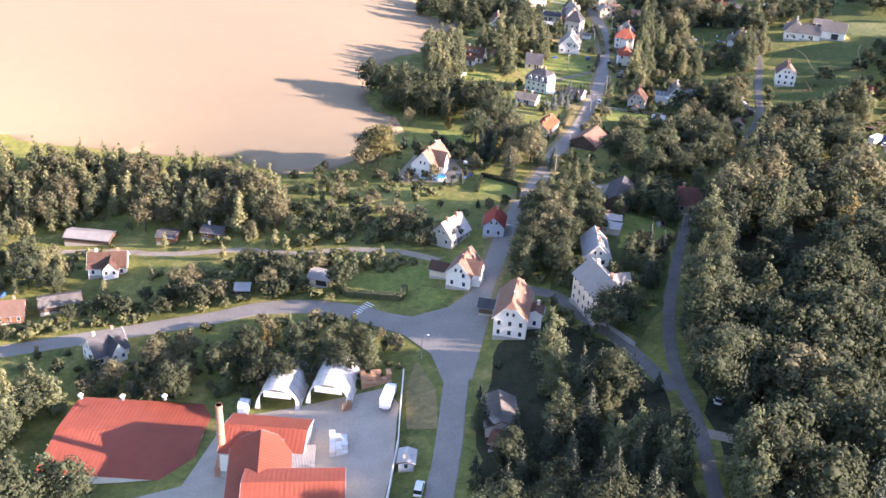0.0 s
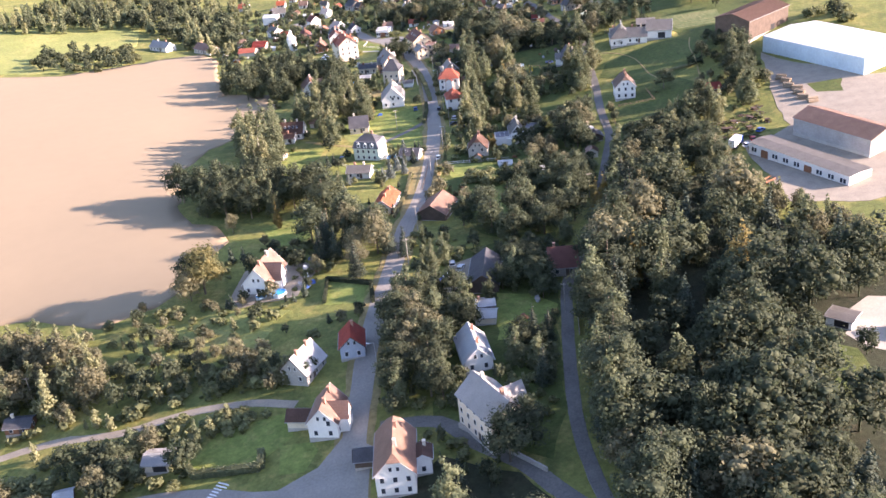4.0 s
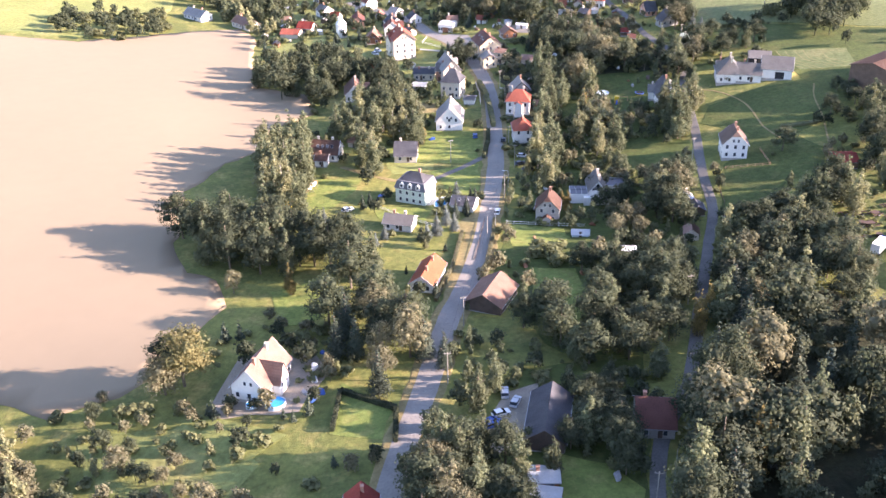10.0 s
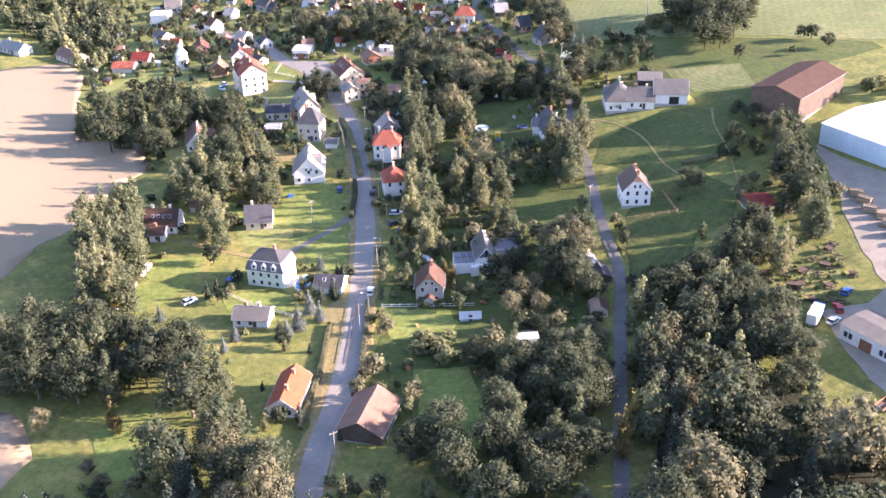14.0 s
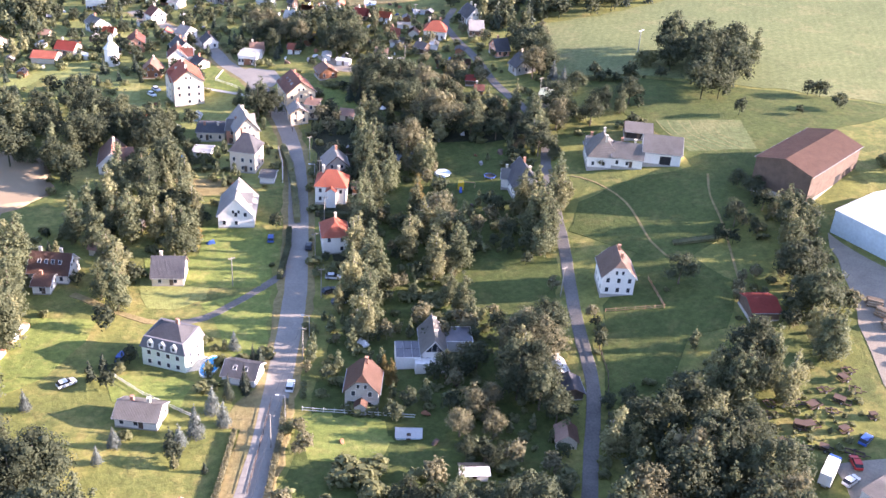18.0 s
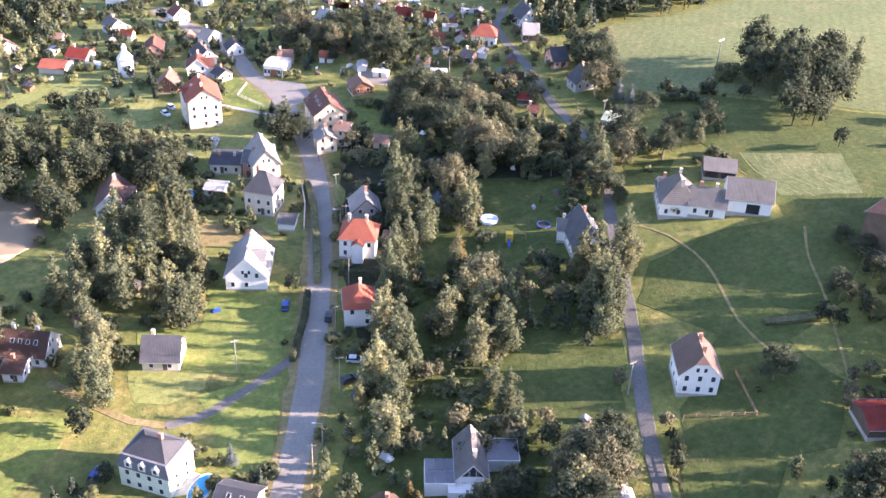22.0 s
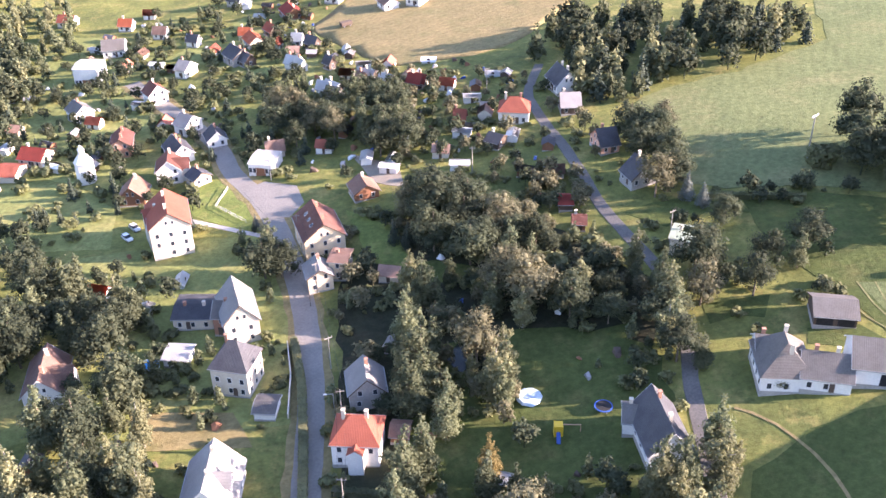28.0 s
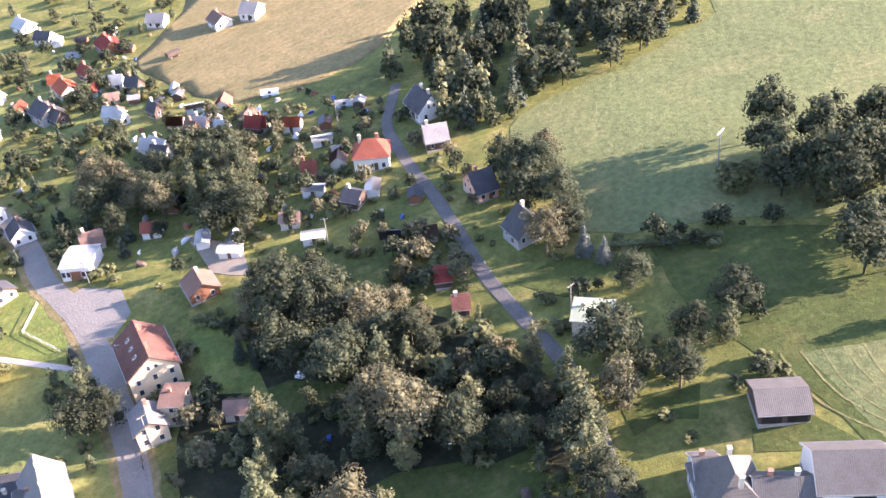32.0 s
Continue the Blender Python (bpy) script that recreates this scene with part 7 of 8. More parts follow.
def pool(x, y, rx, ry, rim_h, label, turn=0.0):
    p = base("swimming_pool", x, y, turn, label, "pool")
    n = 28
    ring = lambda k: [(k * rx * math.cos(6.2832 * i / n), k * ry * math.sin(6.2832 * i / n)) for i in range(n)]
    bm = bmesh.new()
    out, inn = ring(1.0), ring(0.93)
    ro = [bm.verts.new((a, b, -0.5)) for a, b in out], [bm.verts.new((a, b, rim_h)) for a, b in out], [bm.verts.new((a, b, rim_h)) for a, b in inn], [bm.verts.new((a, b, rim_h - 0.5)) for a, b in inn]
    for a, b in zip(ro, ro[1:]):
        for i in range(n):
            bm.faces.new((a[i], a[(i + 1) % n], b[(i + 1) % n], b[i]))
    bmesh.ops.recalc_face_normals(bm, faces=bm.faces[:])
    part("rim", bm, PAINTS["white"] if rim_h < 0.6 else SHEET_BLUE, p)
    bm = bmesh.new()
    bm.faces.new([bm.verts.new((a, b, rim_h - 0.12)) for a, b in inn])
    part("water", bm, WATER_BLUE, p)
    KEEP_OUT.append((x, y, rx + 0.5))


pool(59.3, 453.5, 4.2, 2.1, 0.5, "oval blue garden pool beside the villa", 62)
pool(3.2, 347.6, 2.5, 2.3, 1.1, "round blue garden pool")
pool(-2.1, 349.1, 1.7, 1.5, 0.7, "small turquoise garden pool")
pool(77.4, 377.6, 2.1, 2.0, 1.0, "round blue pool on a shaded lawn")
pool(62, 574, 2.3, 2.1, 0.9, "round pale blue pool in a garden")
patch("pond", [(128, 548), (135, 546), (140, 551), (138, 557), (131, 558), (127, 554)], WATER_DARK, 0.12, "small dark garden pond", "pond", step=20)
_pl = base("play_frame", 142.3, 522.8, -15, "yellow play tower with blue slide and swing bar", "playground")
part("tower", boxed(-0.9, -0.9, 0, 0.9, 0.9, 2.6), PAINTS["yellow"], _pl)
part("slide", loft([[(a, q * 0.4, z + dz) for q, dz in ((-1, 0), (1, 0), (1, 0.12), (-1, 0.12))] for a, z in ((-0.3, 1.5), (0.3, 1.5), (3.0, 0.1))]), PAINTS["blue"], _pl).rotation_euler = (0, 0, -1.6)
part("swing_bar", boxed(0.9, -0.08, 2.4, 4.4, 0.08, 2.55), PALLET, _pl), part("swing_post", boxed(4.3, -0.08, 0, 4.45, 0.08, 2.5), PALLET, _pl)
_tp = base("covered_pool", 140.3, 534.8, 20, "pale tarpaulin spread over a garden pool", "tarpaulin")
_b = bmesh.new()
prism(_b, circle(3.0, 9), 0, 0.5, 0.85)
part("tarpaulin", _b, SHEET_BLUE, _tp)
_tr = base("trampoline", 152.9, 525.9, 0, "dark round trampoline with blue rim", "trampoline")
_b = bmesh.new()
prism(_b, circle(1.9, 20), 0.6, 0.75)
part("rim", _b, PAINTS["blue"], _tr)
_b = bmesh.new()
prism(_b, circle(1.6, 20), 0.7, 0.78)
part("mat", _b, TYRE, _tr)
for _a in range(4):
    part("leg", boxed(1.7 * math.cos(_a * 1.57) - 0.05, 1.7 * math.sin(_a * 1.57) - 0.05, 0, 1.7 * math.cos(_a * 1.57) + 0.05, 1.7 * math.sin(_a * 1.57) + 0.05, 0.6), METAL_GREY, _tr)
for _x, _y, _t in ((16.5, 477, 62), (11.9, 466.6, 62)):
    _s = base("firewood_stack", _x, _y, _t, "long pale firewood stack under white sheeting", "firewood")
    for _i in range(7):
        part("row", boxed(-4 + _i * 1.15, -0.8, 0, -4 + _i * 1.15 + 1.05, 0.8, 1.2 + 0.3 * noise.noise((_i, _x, 0))), WHITE_SHEET if _i % 3 else PALLET, _s)

# ---- church tower ----
_c = base("church_tower", 41.3, 679, 10, "white octagonal chapel tower with pale dome", "tower")
_b = bmesh.new()
prism(_b, circle(3.0, 8), -1, 7.2, 0.92)
part("wall", _b, PLASTER_WHITE, _c)
_b = bmesh.new()
prism(_b, circle(3.1, 8), 7.2, 9.6, 0.4)
part("dome", _b, ROOF_PALE, _c)
_b = bmesh.new()
prism(_b, circle(1.0, 8), 9.6, 11.2, 0.9)
part("lantern", _b, PLASTER_WHITE, _c)
_b = bmesh.new()
prism(_b, circle(1.15, 8), 11.2, 12.8, 0.05)
part("spire", _b, ROOF_PALE, _c)

# ---- poles and lamps ----


def pole_mesh(r0, h, mat, arm):
    bm = bmesh.new()
    prism(bm, circle(r0, 8), -0.5, h, 0.6)
    if arm:
        box(bm, -0.9, -0.06, h - 0.5, 0.9, 0.06, h - 0.36)
        for a in (-0.8, 0.0, 0.8):
            box(bm, a - 0.05, -0.05, h - 0.36, a + 0.05, 0.05, h - 0.1)
    me = bpy.data.meshes.new("pole")
    bm.to_mesh(me)
    bm.free()
    me.materials.append(mat)
    return me


POLE, TALL_POLE = pole_mesh(0.15, 9.0, CONCRETE_POLE, True), pole_mesh(0.24, 12.5, METAL_GREY, True)
for _i, (_x, _y) in enumerate(((80.6, 452), (101.9, 541.9), (102, 560), (98.6, 517.6), (43.6, 344.2), (52, 370), (68.5, 421), (90, 478), (92, 497), (75.7, 292.6), (134.7, 400), (148.3, 457.4), (-70, 332.9), (-99, 335.8), (68.6, 489.4), (153.1, 630), (172.7, 685), (103, 590), (101, 615), (112, 368), (188, 573.5))):
    _p = base("utility_pole", _x, _y, 17 * _i % 50 - 20, "grey concrete utility pole with short cross arm", "pole", "utility poles")
    shared("post", POLE, _p)
_p = base("power_mast", 237.5, 596, 30, "tall pale power mast standing in the meadow", "pole")
shared("post", TALL_POLE, _p)
part("insulator_arm", boxed(-1.6, -0.12, 12.3, 1.6, 0.12, 12.6), PAINTS["white"], _p)
for _i, (_x, _y, _t) in enumerate(((72.8, 429.4, 160), (83.6, 459.8, 160), (-3.5, 237.5, 30), (24, 292, 160), (100.6, 543.5, 170), (97, 655, 170))):
    _p = base("street_lamp", _x, _y, _t, "grey street lamp with a curved arm beside the road", "lamp", "street lamps")
    _b = bmesh.new()
    prism(_b, circle(0.12, 8), -0.3, 7.0, 0.6)
    part("post", _b, METAL_GREY, _p)
    part("arm", boxed(0, -0.05, 6.85, 1.5, 0.05, 6.97), METAL_GREY, _p)
    part("head", boxed(1.3, -0.16, 6.78, 2.0, 0.16, 6.98), FRAME, _p)

# ---- hedges and fences ----


def hedge(pts, w, h, label, kind="broad", seed=1):
    r = random.Random(seed)
    verts, faces = [], []
    for (ax, ay), (bx, by) in zip(pts, pts[1:]):
        L = math.hypot(bx - ax, by - ay)
        ux, uy = (bx - ax) / L, (by - ay) / L
        for _ in range(int(L * 70)):
            k, o, z = r.uniform(0, L), r.uniform(-w / 2, w / 2), r.uniform(0.05, h)
            if r.random() < 0.75:
                if r.random() < 0.45:
                    z = h * r.uniform(0.92, 1.06)
                else:
                    o = math.copysign(w / 2 * r.uniform(0.9, 1.1), o)
            x, y = ax + ux * k - uy * o, ay + uy * k + ux * o
            c, i0, s = Vector((x, y, terrain(x, y) + z)), len(verts), r.uniform(0.1, 0.22)
            t1, t2 = Vector((r.gauss(0, 1), r.gauss(0, 1), r.gauss(0, 0.6))).normalized() * s, Vector((r.gauss(0, 1), r.gauss(0, 1), r.gauss(0, 0.6))).normalized() * s
            verts += [tuple(c + t1), tuple(c + t2), tuple(c - t1), tuple(c - t2)]
            faces.append((i0, i0 + 1, i0 + 2, i0 + 3))
        n = max(1, int(L / 2))
        for i in range(n):
            p = [(ax + ux * L * (i + q) / n, ay + uy * L * (i + q) / n) for q in (0, 1)]
            i0, ww, hh = len(verts), w * 0.42, h * 0.9
            for x, y in p:
                z = terrain(x, y)
                verts += [(x - uy * ww, y + ux * ww, z), (x + uy * ww, y - ux * ww, z), (x + uy * ww, y - ux * ww, z + hh), (x - uy * ww, y + ux * ww, z + hh)]
            faces += [(i0, i0 + 1, i0 + 2, i0 + 3), (i0 + 4, i0 + 7, i0 + 6, i0 + 5), (i0 + 3, i0 + 2, i0 + 6, i0 + 7), (i0 + 1, i0 + 5, i0 + 6, i0 + 2), (i0, i0 + 3, i0 + 7, i0 + 4)]
    me = bpy.data.meshes.new("hedge")
    me.from_pydata(verts, [], faces)
    me.materials.append(LEAF[kind])
    return tagged(new("hedge", me), label, "hedge", "garden hedges", "stuff")


hedge([(-26.4, 278.0), (-24.9, 274.0), (-8.9, 267.5), (-8.2, 273.2)], 1.8, 1.9, "clipped green hedge round the street lawn", "tall", 2)
hedge([(15.7, 333.3), (18.5, 347.7), (30.5, 337.0), (29.0, 325.3)], 1.0, 1.4, "dark hedge round a garden lawn", "broad", 3)
hedge([(62, 394), (71, 424), (74, 436)], 1.1, 1.3, "dark roadside hedge", "russet", 4)
hedge([(47, 385), (55, 405), (62, 428)], 1.0, 1.2, "brown garden hedge above the verge", "russet", 5)
hedge([(91, 520), (93.5, 540), (95, 556), (95, 572)], 1.8, 2.2, "tall hedge along the road", "birch", 6)
hedge([(97, 523), (106, 519), (114, 517)], 1.6, 1.6, "clipped hedge before the villa", "tall", 7)
hedge([(81, 490), (86, 506), (88, 516)], 1.4, 1.8, "roadside hedge", "tall", 8)
hedge([(70, 452), (63, 447)], 1.0, 1.8, "dense hedge beside the pool", "tall", 9)
hedge([(226, 577), (214, 583), (205, 588)], 1.6, 1.6, "field hedge", "bush", 10)
hedge([(185.7, 468.5), (191.0, 467.4), (196.9, 466.4), (202.7, 467.4)], 2.0, 0.9, "weedy strip across the meadow", "birch", 11)


def fence(pts, h, label, mat=WOOD_DARK, gap=2.4):
    f = base("fence", *pts[0], 0, label, "fence", "garden fences")
    o = f.matrix_basis.translation
    for (ax, ay), (bx, by) in zip(pts, pts[1:]):
        L = math.hypot(bx - ax, by - ay)
        n = max(1, round(L / gap))
        for i in range(n):
            x, y, x1, y1 = ax + (bx - ax) * i / n, ay + (by - ay) * i / n, ax + (bx - ax) * (i + 1) / n, ay + (by - ay) * (i + 1) / n
            z, z1 = terrain(x, y) - o.z, terrain(x1, y1) - o.z
            part("post", boxed(x - o.x - 0.06, y - o.y - 0.06, z - 0.2, x - o.x + 0.06, y - o.y + 0.06, z + h + 0.1), mat, f)
            for q in (0.3, 0.85):
                d = Vector((x1 - x, y1 - y, z1 - z))
                bm = boxed(0, -0.03, -0.06, d.length, 0.03, 0.06)
                r = part("rail", bm, mat, f)
                r.matrix_basis = Matrix.Translation((x - o.x, y - o.y, z + h * q)) @ d.to_track_quat("X", "Z").to_matrix().to_4x4()


fence([(62, 408), (67, 424), (71, 437)], 1.2, "brown timber roadside fence")
fence([(77, 432), (90, 427), (100, 423)], 1.2, "pale painted garden fence beside a lawn", FRAME)
fence([(100.5, 585), (101.5, 600), (102, 612)], 1.3, "dark fence along the village road")
fence([(84, 655), (80, 645), (88, 632)], 1.1, "pale railing beside the square", FRAME)
fence([(55, 434), (44, 446), (37, 456)], 1.0, "garden fence of the villa", FRAME)
fence([(136, 402), (146, 424), (150, 441)], 1.1, "weathered wooden fence along the lane")
fence([(156, 447), (170, 443), (172, 456)], 1.0, "garden fence of the gabled house", PALLET)
wall_line("garden_wall", [(91, 547), (93, 560), (93.5, 572)], 1.3, 0.3, PLASTER_CREAM, "cream garden wall beside the road")
wall_line("lane_wall", [(36.9, 256.7), (43, 246), (50, 233)], 1.4, 0.35, PLASTER_GREY, "grey retaining wall beside the lane")
wall_line("lane_rail", [(75, 280), (80, 295), (86, 308)], 1.0, 0.12, CONCRETE_POLE, "pale railing beside the lane")

# ---- scrap, logs and depot clutter ----
_r = random.Random(5)
RUST = material("rusted_steel", (0.1, 0.06, 0.045), (0.05, 0.038, 0.032), 1, 8, 0.85, 0.2, 0.7)
SCRAP = [(179.0, 401.0), (182.6, 399.0), (171.8, 399.4), (170.0, 391.2), (173.0, 388.1), (175.9, 394.0), (181.7, 383.6), (192.0, 391.5), (193.8, 400.2), (193.8, 404.3), (196.4, 406.3), (178.1, 393.6), (185.0, 396.0), (177.0, 386.5), (187.5, 402.5), (184.0, 390.0), (174.0, 402.5), (189.0, 398.0)]
for _i, (_x, _y) in enumerate(SCRAP):
    _s = base("scrap_machine", _x, _y, _r.uniform(-50, 20), "rusty discarded farm machinery in rough grass", "machinery", "scrap yard")
    _l, _w = _r.uniform(1.1, 2.2), _r.uniform(0.6, 1.0)
    _m = RUST if _i % 4 else WOOD_DARK
    for _o in (-_w, _w):
        part("beam", boxed(-_l, _o - 0.09, 0.35, _l, _o + 0.09, 0.6), _m, _s)
    for _k in range(3):
        part("crossbar", boxed(-_l + _k * _l - 0.08 + 0.08 * (1 - _k), -_w, 0.42, -_l + _k * _l + 0.08 + 0.08 * (1 - _k), _w, 0.56), _m, _s)
    part("axle", boxed(-0.08, -_w - 0.25, 0.28, 0.08, _w + 0.25, 0.42), METAL_GREY, _s)
    wheel_parts(_s, [(0, -_w - 0.25), (0, _w + 0.25)], 0.36, 0.2)
    if _i % 2:
        part("hopper", loft([[(p * q * _l, r * q * _w, z) for p, r in ((-1, -1), (0.35, -1), (0.35, 1), (-1, 1))] for z, q in ((0.6, 0.62), (_r.uniform(1.1, 1.7), 0.98))]), _m, _s, "rusty tapered hopper")
    else:
        part("drawbar", boxed(_l, -0.07, 0.38, _l + 1.2, 0.07, 0.52), _m, _s)
LOG = bpy.data.meshes.new("log")
_b = bmesh.new()
prism(_b, circle(0.32, 9), -1.9, 1.9, 0.92)
bmesh.ops.transform(_b, matrix=Matrix.Rotation(math.pi / 2, 4, "X"), verts=_b.verts[:])
_b.to_mesh(LOG)
_b.free()
LOG.materials.append(material("weathered_logs", (0.33, 0.25, 0.17), (0.2, 0.15, 0.1), 1, 6, 0.9, 0.3, 0.7, per_object=0.25))
for _i in range(7):
    _x, _y = 217 - 0.5 * _i + _r.uniform(-1.5, 1.5), 426 - 4.6 * _i
    _s = base("log_pile", _x, _y, _r.uniform(20, 110), "pile of weathered brown logs in the depot", "logs", "log piles")
    for _k in range(3):
        for _j in range(5 - _k):
            shared("log", LOG, _s, ((_j + 0.5 * _k) * 0.64 - 1.5, _r.uniform(-0.3, 0.3), 0.32 + 0.55 * _k))
_h = base("hay_bale_wagon", 139.6, 785, 20, "dark hay wagon on the dry field", "wagon")
part("load", boxed(-2.5, -1.2, 0.8, 2.5, 1.2, 2.2), WOOD_DARK, _h)
wheel_parts(_h, [(-1.5, -1.2), (-1.5, 1.2), (1.5, -1.2), (1.5, 1.2)], 0.45, 0.25)

# ---- street markings ----
for _i in range(7):
    _x, _y = -21.2 + 0.9 * _i * 0.62 - 0.0, 263.4 + 0.9 * _i * 0.78
    _b = boxed(-1.6, -0.24, 0, 1.6, 0.24, 0.01)
    _s = part("crossing_stripe", _b, PAINT)
    _s.matrix_basis = pose(_x, _y, terrain(_x, _y) + 0.15, 0, 0, -38)
    tagged(_s, "worn white stripe of a pedestrian crossing", "road marking", "pedestrian crossing", "structure")
house("yard_shack", 56.4, 304.0, -10, 6.5, 5, 2.8, 3.4, roof=ROOF_PALE, wall=WOOD_RED, floors=1, label="small shack with pale flat roof and red boards")
house("flat_garage", 68.8, 574.5, -18, 5.5, 5.5, 2.6, 2.9, roof=ROOF_PALE, wall=PLASTER_WHITE, floors=0, label="white flat roofed garage in a garden")
house("yard_barn", 62.0, 322, -110, 17, 8.5, 3.2, 6.2, roof=ROOF_SLATE, wall=WOOD_DARK, floors=0, label="long dark barn in the shaded yard")
house("shaded_house", 84.5, 318.5, -15, 9, 12, 3.2, 7, roof=ROOF_BROWNRED, wall=PLASTER_GREY, floors=1, label="house with dull red roof in deep shade")


# ---- white modern house with flat wings ----
_m = house("modern_house", 110.6, 446.0, -102, 12.0, 6.4, 3.6, 7.0, roof=ROOF_GREY, wall=PLASTER_WHITE, floors=1, label="white modern house with steep grey roof and flat wings")
part("east_wing", boxed(-5.2, 3.2, -0.5, 0.4, 9.2, 3.3), PLASTER_WHITE, _m)
part("wing_roof", boxed(-5.5, 3.3, 3.304, 0.7, 9.5, 3.6), ROOF_SLATE, _m, "dark flat roof")
for _f in ((-5.62, 3.3, 3.2, -5.504, 9.62, 3.75), (0.704, 3.3, 3.2, 0.82, 9.62, 3.75), (-5.5, 9.504, 3.2, 0.7, 9.62, 3.75)):
    part("fascia", boxed(*_f), FRAME, _m)
part("west_wing", boxed(-0.5, -9.0, -0.5, 6.2, -3.2, 2.9), PLASTER_WHITE, _m)
for _i in range(2):
    for _j in range(3):
        part("solar_panel", boxed(-0.4 + 3.3 * _i, -8.9 + 1.9 * _j, 2.95, 2.7 + 3.3 * _i, -7.1 + 1.9 * _j, 3.07), ROOF_SLATE, _m, "dark blue glass panel")
part("terrace_block", boxed(5.42, -4.6, -0.6, 8.4, 3.4, 2.3), PLASTER_WHITE, _m)
for _f in ((8.3, -4.6, 2.304, 8.4, 3.4, 2.75), (5.42, -4.6, 2.304, 8.296, -4.5, 2.75), (5.42, 3.3, 2.304, 8.296, 3.4, 2.75)):
    part("parapet", boxed(*_f), PLASTER_WHITE, _m)
_b = bmesh.new()
_t = [[_b.verts.new((x, y, z)) for y, z in ((-2.1, 4.0), (2.1, 4.0), (0.0, 6.5))] for x in (5.36, 5.42)]
_b.faces.new(_t[1]), _b.faces.new(_t[0][::-1])
for _i in range(3):
    _b.faces.new((_t[0][_i], _t[0][(_i + 1) % 3], _t[1][(_i + 1) % 3], _t[1][_i]))
part("gable_glazing", _b, GLASS_DARK, _m, "dark glazed gable triangle")
for _i in range(2):
    part("glazing_bar", boxed(5.424, -0.75 + 1.4 * _i, 4.0, 5.46, -0.65 + 1.4 * _i, 5.8), FRAME, _m)

# ---- blue spruces and garden conifers ----
for _x, _y, _h in ((58.2, 436.1, 8), (54.0, 428.7, 9), (50.6, 425.8, 7), (37.7, 429.0, 6), (34.4, 424.3, 5.5), (19.8, 446.1, 6.5), (65.5, 459.8, 6), (60, 431, 7.5), (200, 590, 9), (202, 585, 8), (90.5, 628, 5), (103, 300, 9)):
    tree(_x, _y, _h, "spruce", "silvery blue spruce in a garden", "blue spruces", 1.25, random.Random(int(_x * 5)))
for _x, _y, _h, _k, _w in ((-23.0, 367.5, 13, "broad", 1.1), (-8.0, 405.5, 8, "russet", 0.9), (127, 430, 15, "birch", 1.25), (164, 498, 16, "birch", 1.05), (167, 506, 15, "tall", 1.0), (97.5, 441, 6, "gold", 1.2), (100, 470, 15, "tall", 1.1), (99, 462, 14, "tall", 1.1), (97, 455, 13, "birch", 0.9), (137, 610, 17, "broad", 1.25), (143, 600, 14, "broad", 1.1), (152, 596, 13, "russet", 1.1), (128, 600, 10, "conifer", 0.9), (125, 604, 9, "conifer", 0.9)):
    tree(_x, _y, _h, _k, "tall tree standing out above its neighbours", "single trees", _w, random.Random(int(_x * 9 + _y)))


# ---- garden sheds, greenhouses and stored things between the houses ----
def shed_meshes(L, W, e, h, wall, roof):
    out = []
    for name, mat, maker in (("wall", wall, lambda: wall_bm(L, W, e, h, 0)), ("roof", roof, lambda: roof_bm(L, W, e, h, 0)), ("door", WOOD_DARK, lambda: boxed(-0.45, -W / 2 - 0.06, 0, 0.45, -W / 2 - 0.004, 1.9)), ("plinth", CONCRETE, lambda: boxed(-L / 2 - 0.1, -W / 2 - 0.1, -0.9, L / 2 + 0.1, W / 2 + 0.1, 0.06))):
        bm, me = maker(), bpy.data.meshes.new(name)
        bm.to_mesh(me)
        bm.free()
        me.materials.append(mat)
        out.append((name, me))
    return out


SHEDS = [("brown boarded garden shed with a dark felt roof", shed_meshes(4.2, 3.2, 2.1, 3.0, WOOD_RED, ROOF_SLATE)), ("small white garden house with a red roof", shed_meshes(5.0, 4.0, 2.4, 4.2, PLASTER_WHITE, ROOF_RED)),
         ("dark timber garden hut with a grey roof", shed_meshes(3.6, 3.0, 2.1, 2.9, WOOD_DARK, ROOF_PALEGREY)), ("cream garden cabin with a tan tiled roof", shed_meshes(4.8, 4.2, 2.3, 3.9, PLASTER_CREAM, ROOF_TAN)),
         ("pale sheet metal garage in a garden", shed_meshes(5.4, 3.2, 2.2, 2.7, PLASTER_WHITE, ROOF_PALE)), ("low greenhouse with pale translucent cover", shed_meshes(5.0, 2.6, 1.2, 2.2, SHEET_BLUE, ROOF_PALE))]


def heap_mesh(mat, seed):
    r = random.Random(seed)
    bm = bmesh.new()
    for i in range(16):
        z = r.choice((-0.15, 0.3, r.uniform(0.5, 0.95)))
        k = 1.0 if z < 0.5 else 0.72
        bm.verts.new((r.uniform(-1.1, 1.1) * k, r.uniform(-0.7, 0.7) * k, z))
    bmesh.ops.convex_hull(bm, input=bm.verts[:])
    me = bpy.data.meshes.new("storage_box")
    bm.to_mesh(me)
    bm.free()
    me.materials.append(mat)
    return me


HEAPS = [("pale sheeting over stored boards", heap_mesh(WHITE_SHEET, 1)), ("stack of firewood and boards", heap_mesh(WOOD_RED, 2)), ("grey boxes and tubs in a garden", heap_mesh(SHEET_GREY, 3)), ("blue tarpaulin over stored things", heap_mesh(PAINTS["blue"], 4)), ("white plastic garden furniture stacked together", heap_mesh(PAINTS["white"], 5)), ("old brown timber beams in a pile", heap_mesh(WOOD_DARK, 6))]


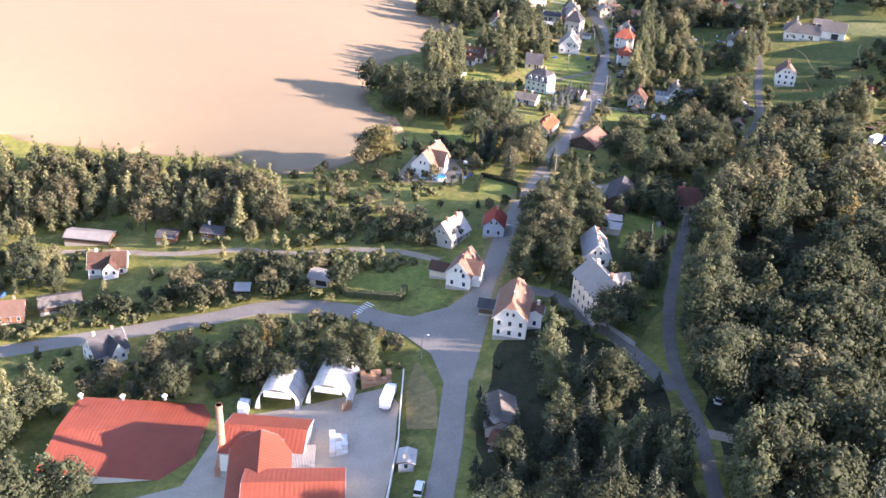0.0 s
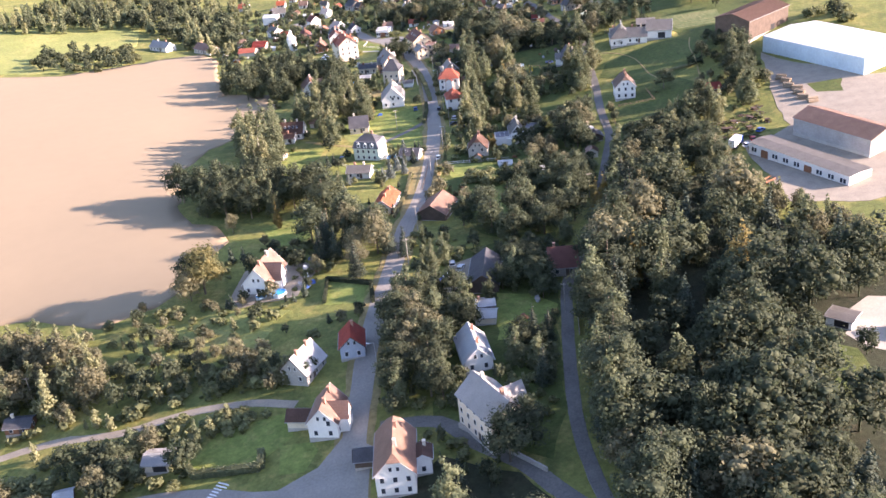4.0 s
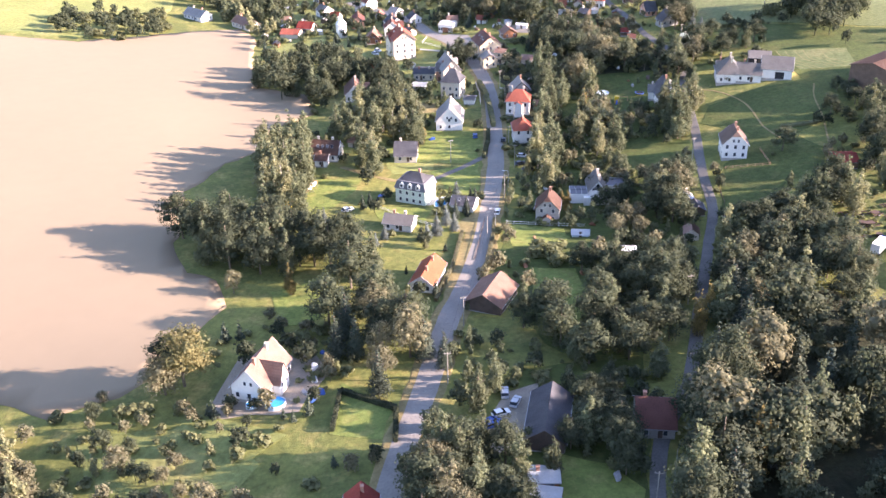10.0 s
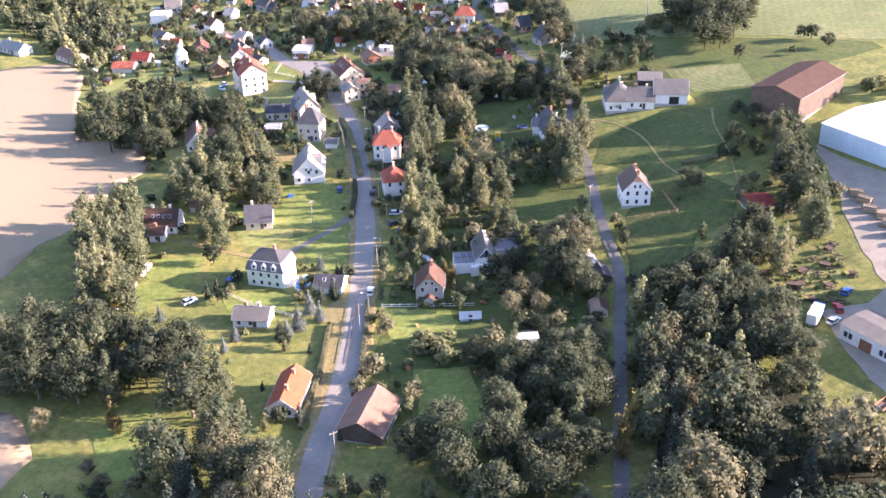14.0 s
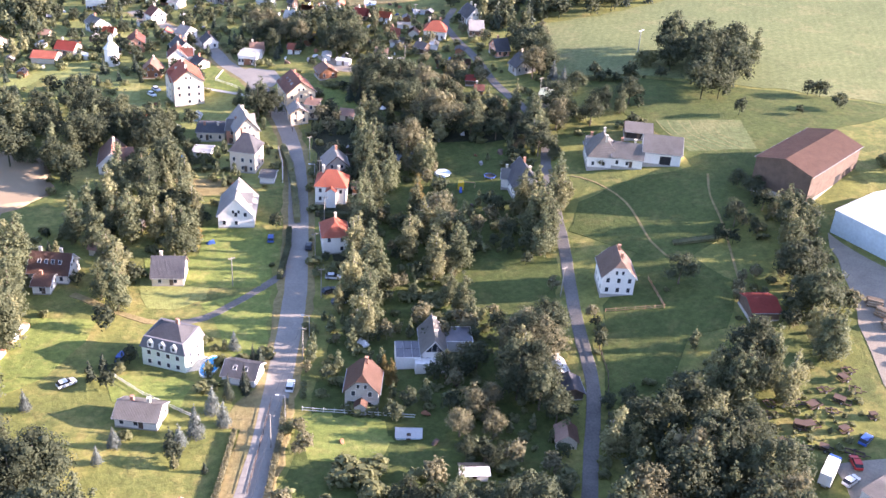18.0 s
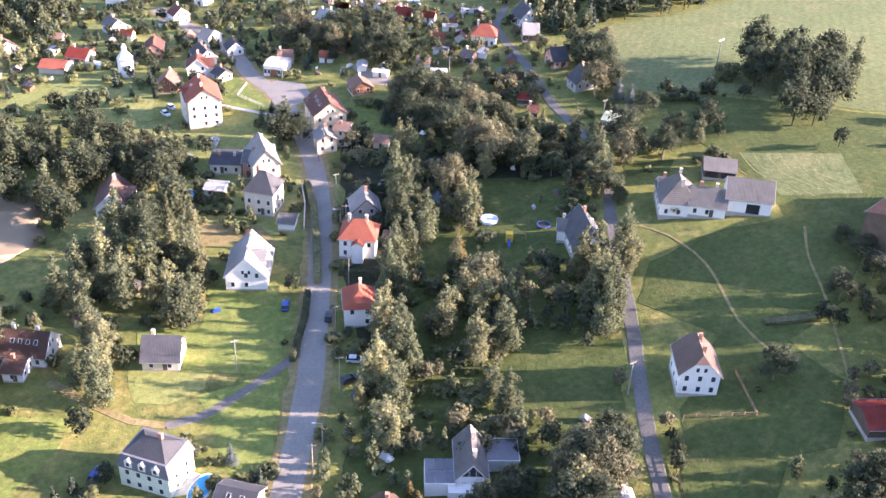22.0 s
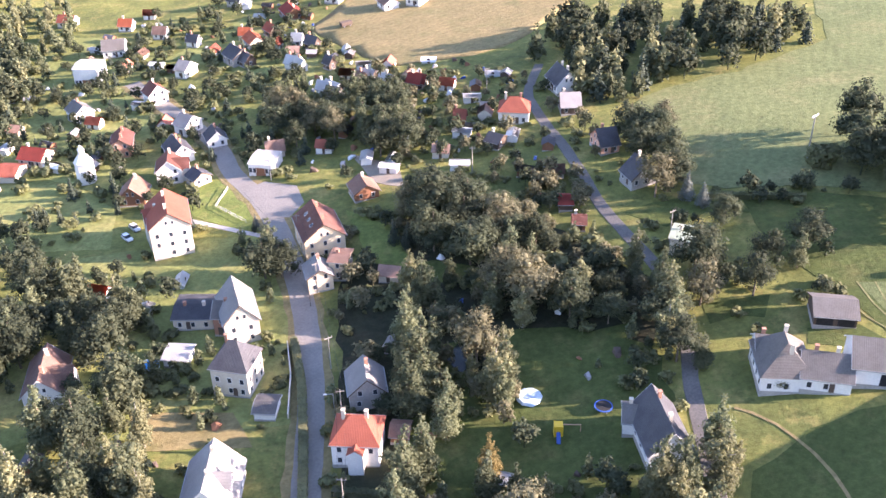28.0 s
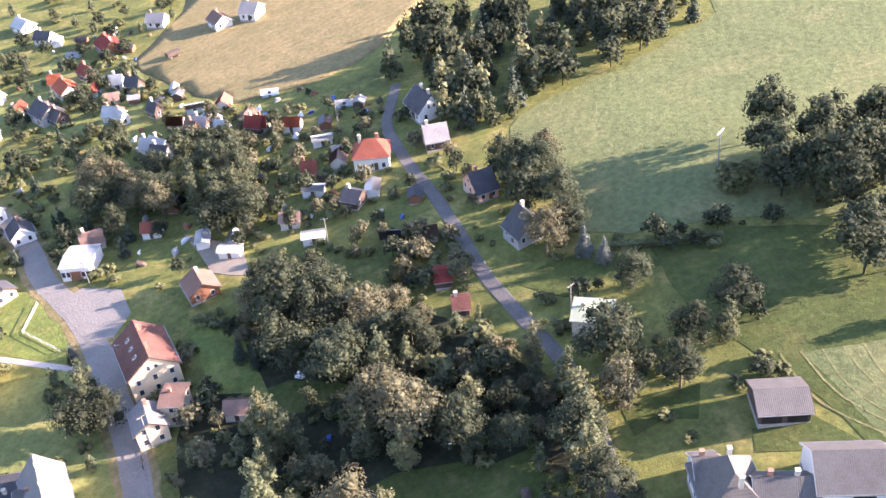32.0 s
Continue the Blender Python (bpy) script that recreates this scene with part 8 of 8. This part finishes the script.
def furnish(ring, gap, sheds, seed, only=(0, 1, 2, 3, 4, 5)):
    """Sheds and stored things at uneven places of a garden quarter."""
    rnd = random.Random(seed)
    for x, y in spots(ring, gap, rnd):
        if not clear_of(x, y, 2.6) or any(inside(x, y, q) for q in BARE):
            continue
        if rnd.random() < sheds:
            label, parts = rnd.choice(SHEDS)
            e = base("garden_shed", x, y, rnd.choice((-20, 70, -25, 65)) + rnd.uniform(-12, 12), label, "shed", "garden sheds")
            for name, me in parts:
                shared(name, me, e)
            KEEP_OUT.append((x, y, 2.4))
        else:
            label, me = HEAPS[rnd.choice(only)]
            k = rnd.uniform(0.8, 1.7)
            ob = shared("storage_box", me, None, (x, y, terrain(x, y)), rnd.uniform(0, 3), (k, k, k))
            tagged(ob, label, "garden clutter", "garden clutter")


furnish([(106, 655), (120, 700), (95, 850), (150, 810), (160, 740), (186, 700), (190, 640), (172, 600), (140, 640)], 8.5, 0.42, 3)
furnish([(-1.9, 658.6), (-3.9, 757.7), (60, 860), (95, 800), (86, 700), (60, 680), (30, 690)], 14.0, 0.5, 4)
furnish([(106, 560), (112, 600), (150, 596), (172, 592), (178, 556), (150, 510), (120, 500)], 17.0, 0.25, 5)
furnish([(30, 505), (44, 640), (78, 620), (80, 540), (66, 500)], 14.0, 0.25, 6)
furnish([(-137.4, 324.8), (-57.5, 318.9), (-38.7, 292.2), (-137.4, 285.5)], 20.0, 0.4, 7)
furnish([(72, 395), (88, 470), (110, 470), (145, 450), (120, 385)], 14.0, 0.15, 8, (1, 5, 2, 4))
furnish([(-9.8, 340.7), (0, 372), (20, 366), (11.9, 342.8)], 6.0, 0.0, 10)
furnish([(100, 476), (102, 498), (106, 498), (104, 474)], 4.0, 0.0, 11)
furnish([(47.9, 289.6), (60, 340), (80, 330), (66, 285)], 11.0, 0.0, 12)

# ---- overhead wires along the road ----
WIRE = material("wire", (0.06, 0.06, 0.06), (0.04, 0.04, 0.04), 1, 4, 0.6)
for _a, _b in (((43.6, 344.2), (52, 370)), ((52, 370), (68.5, 421)), ((68.5, 421), (80.6, 452)), ((90, 478), (92, 497)), ((92, 497), (98.6, 517.6)), ((98.6, 517.6), (101.9, 541.9)), ((101.9, 541.9), (102, 560)), ((102, 560), (103, 590)), ((103, 590), (101, 615))):
    for _o in (-0.8, 0.8):
        _c = bpy.data.curves.new("wire", "CURVE")
        _c.dimensions, _c.bevel_depth = "3D", 0.02
        _sp = _c.splines.new("POLY")
        _sp.points.add(6)
        for _i in range(7):
            _k = _i / 6
            _x, _y = _a[0] + (_b[0] - _a[0]) * _k, _a[1] + (_b[1] - _a[1]) * _k
            _z = (terrain(*_a) * (1 - _k) + terrain(*_b) * _k) + 8.9 - 3.2 * _k * (1 - _k)
            _sp.points[_i].co = (_x + _o, _y, _z, 1)
        _c.materials.append(WIRE)
        tagged(new("overhead_wire", _c), "thin dark overhead wire between utility poles", "wire", "overhead wires")

for _x, _y, _h, _k in ((218.1, 470.7, 9, "birch"), (216.9, 474.8, 8, "broad"), (219.0, 483.9, 7, "broad"), (222.1, 471.4, 9, "birch"), (218.0, 490.1, 6, "broad")):
    tree(_x, _y, _h, _k, "scrub tree beside the warehouse wall", "warehouse scrub", 1.3, random.Random(int(_x * 3 + _y)))

for _x, _y, _h, _k in ((177.8, 556.0, 13, "tall"), (176.9, 549.5, 14, "birch"), (175.1, 543.9, 15, "tall"), (173.4, 538.5, 14, "tall"), (171.5, 532.8, 13, "broad"), (178.0, 541.1, 15, "birch"), (180.2, 547.3, 14, "tall"), (172.9, 544.4, 12, "broad"), (174.1, 531.1, 11, "tall"), (171.4, 538.1, 13, "birch"), (179.8, 562.3, 12, "tall"), (175.8, 536.1, 14, "tall"), (175.1, 528.8, 9, "tall")):
    if clear_of(_x, _y, 0.3):
        tree(_x, _y, _h, _k, "tall tree beside the narrow lane", "lane side trees", 1.1, random.Random(int(_x * 3 + _y)))

car(64.6, 208.7, 70, "white", "white car parked beside the forest track")
car(50.4, 325.3, 20, "blue", "dark blue car in the shaded yard")
car(53.1, 328.9, 15, "white", "pale car parked in the shaded yard")
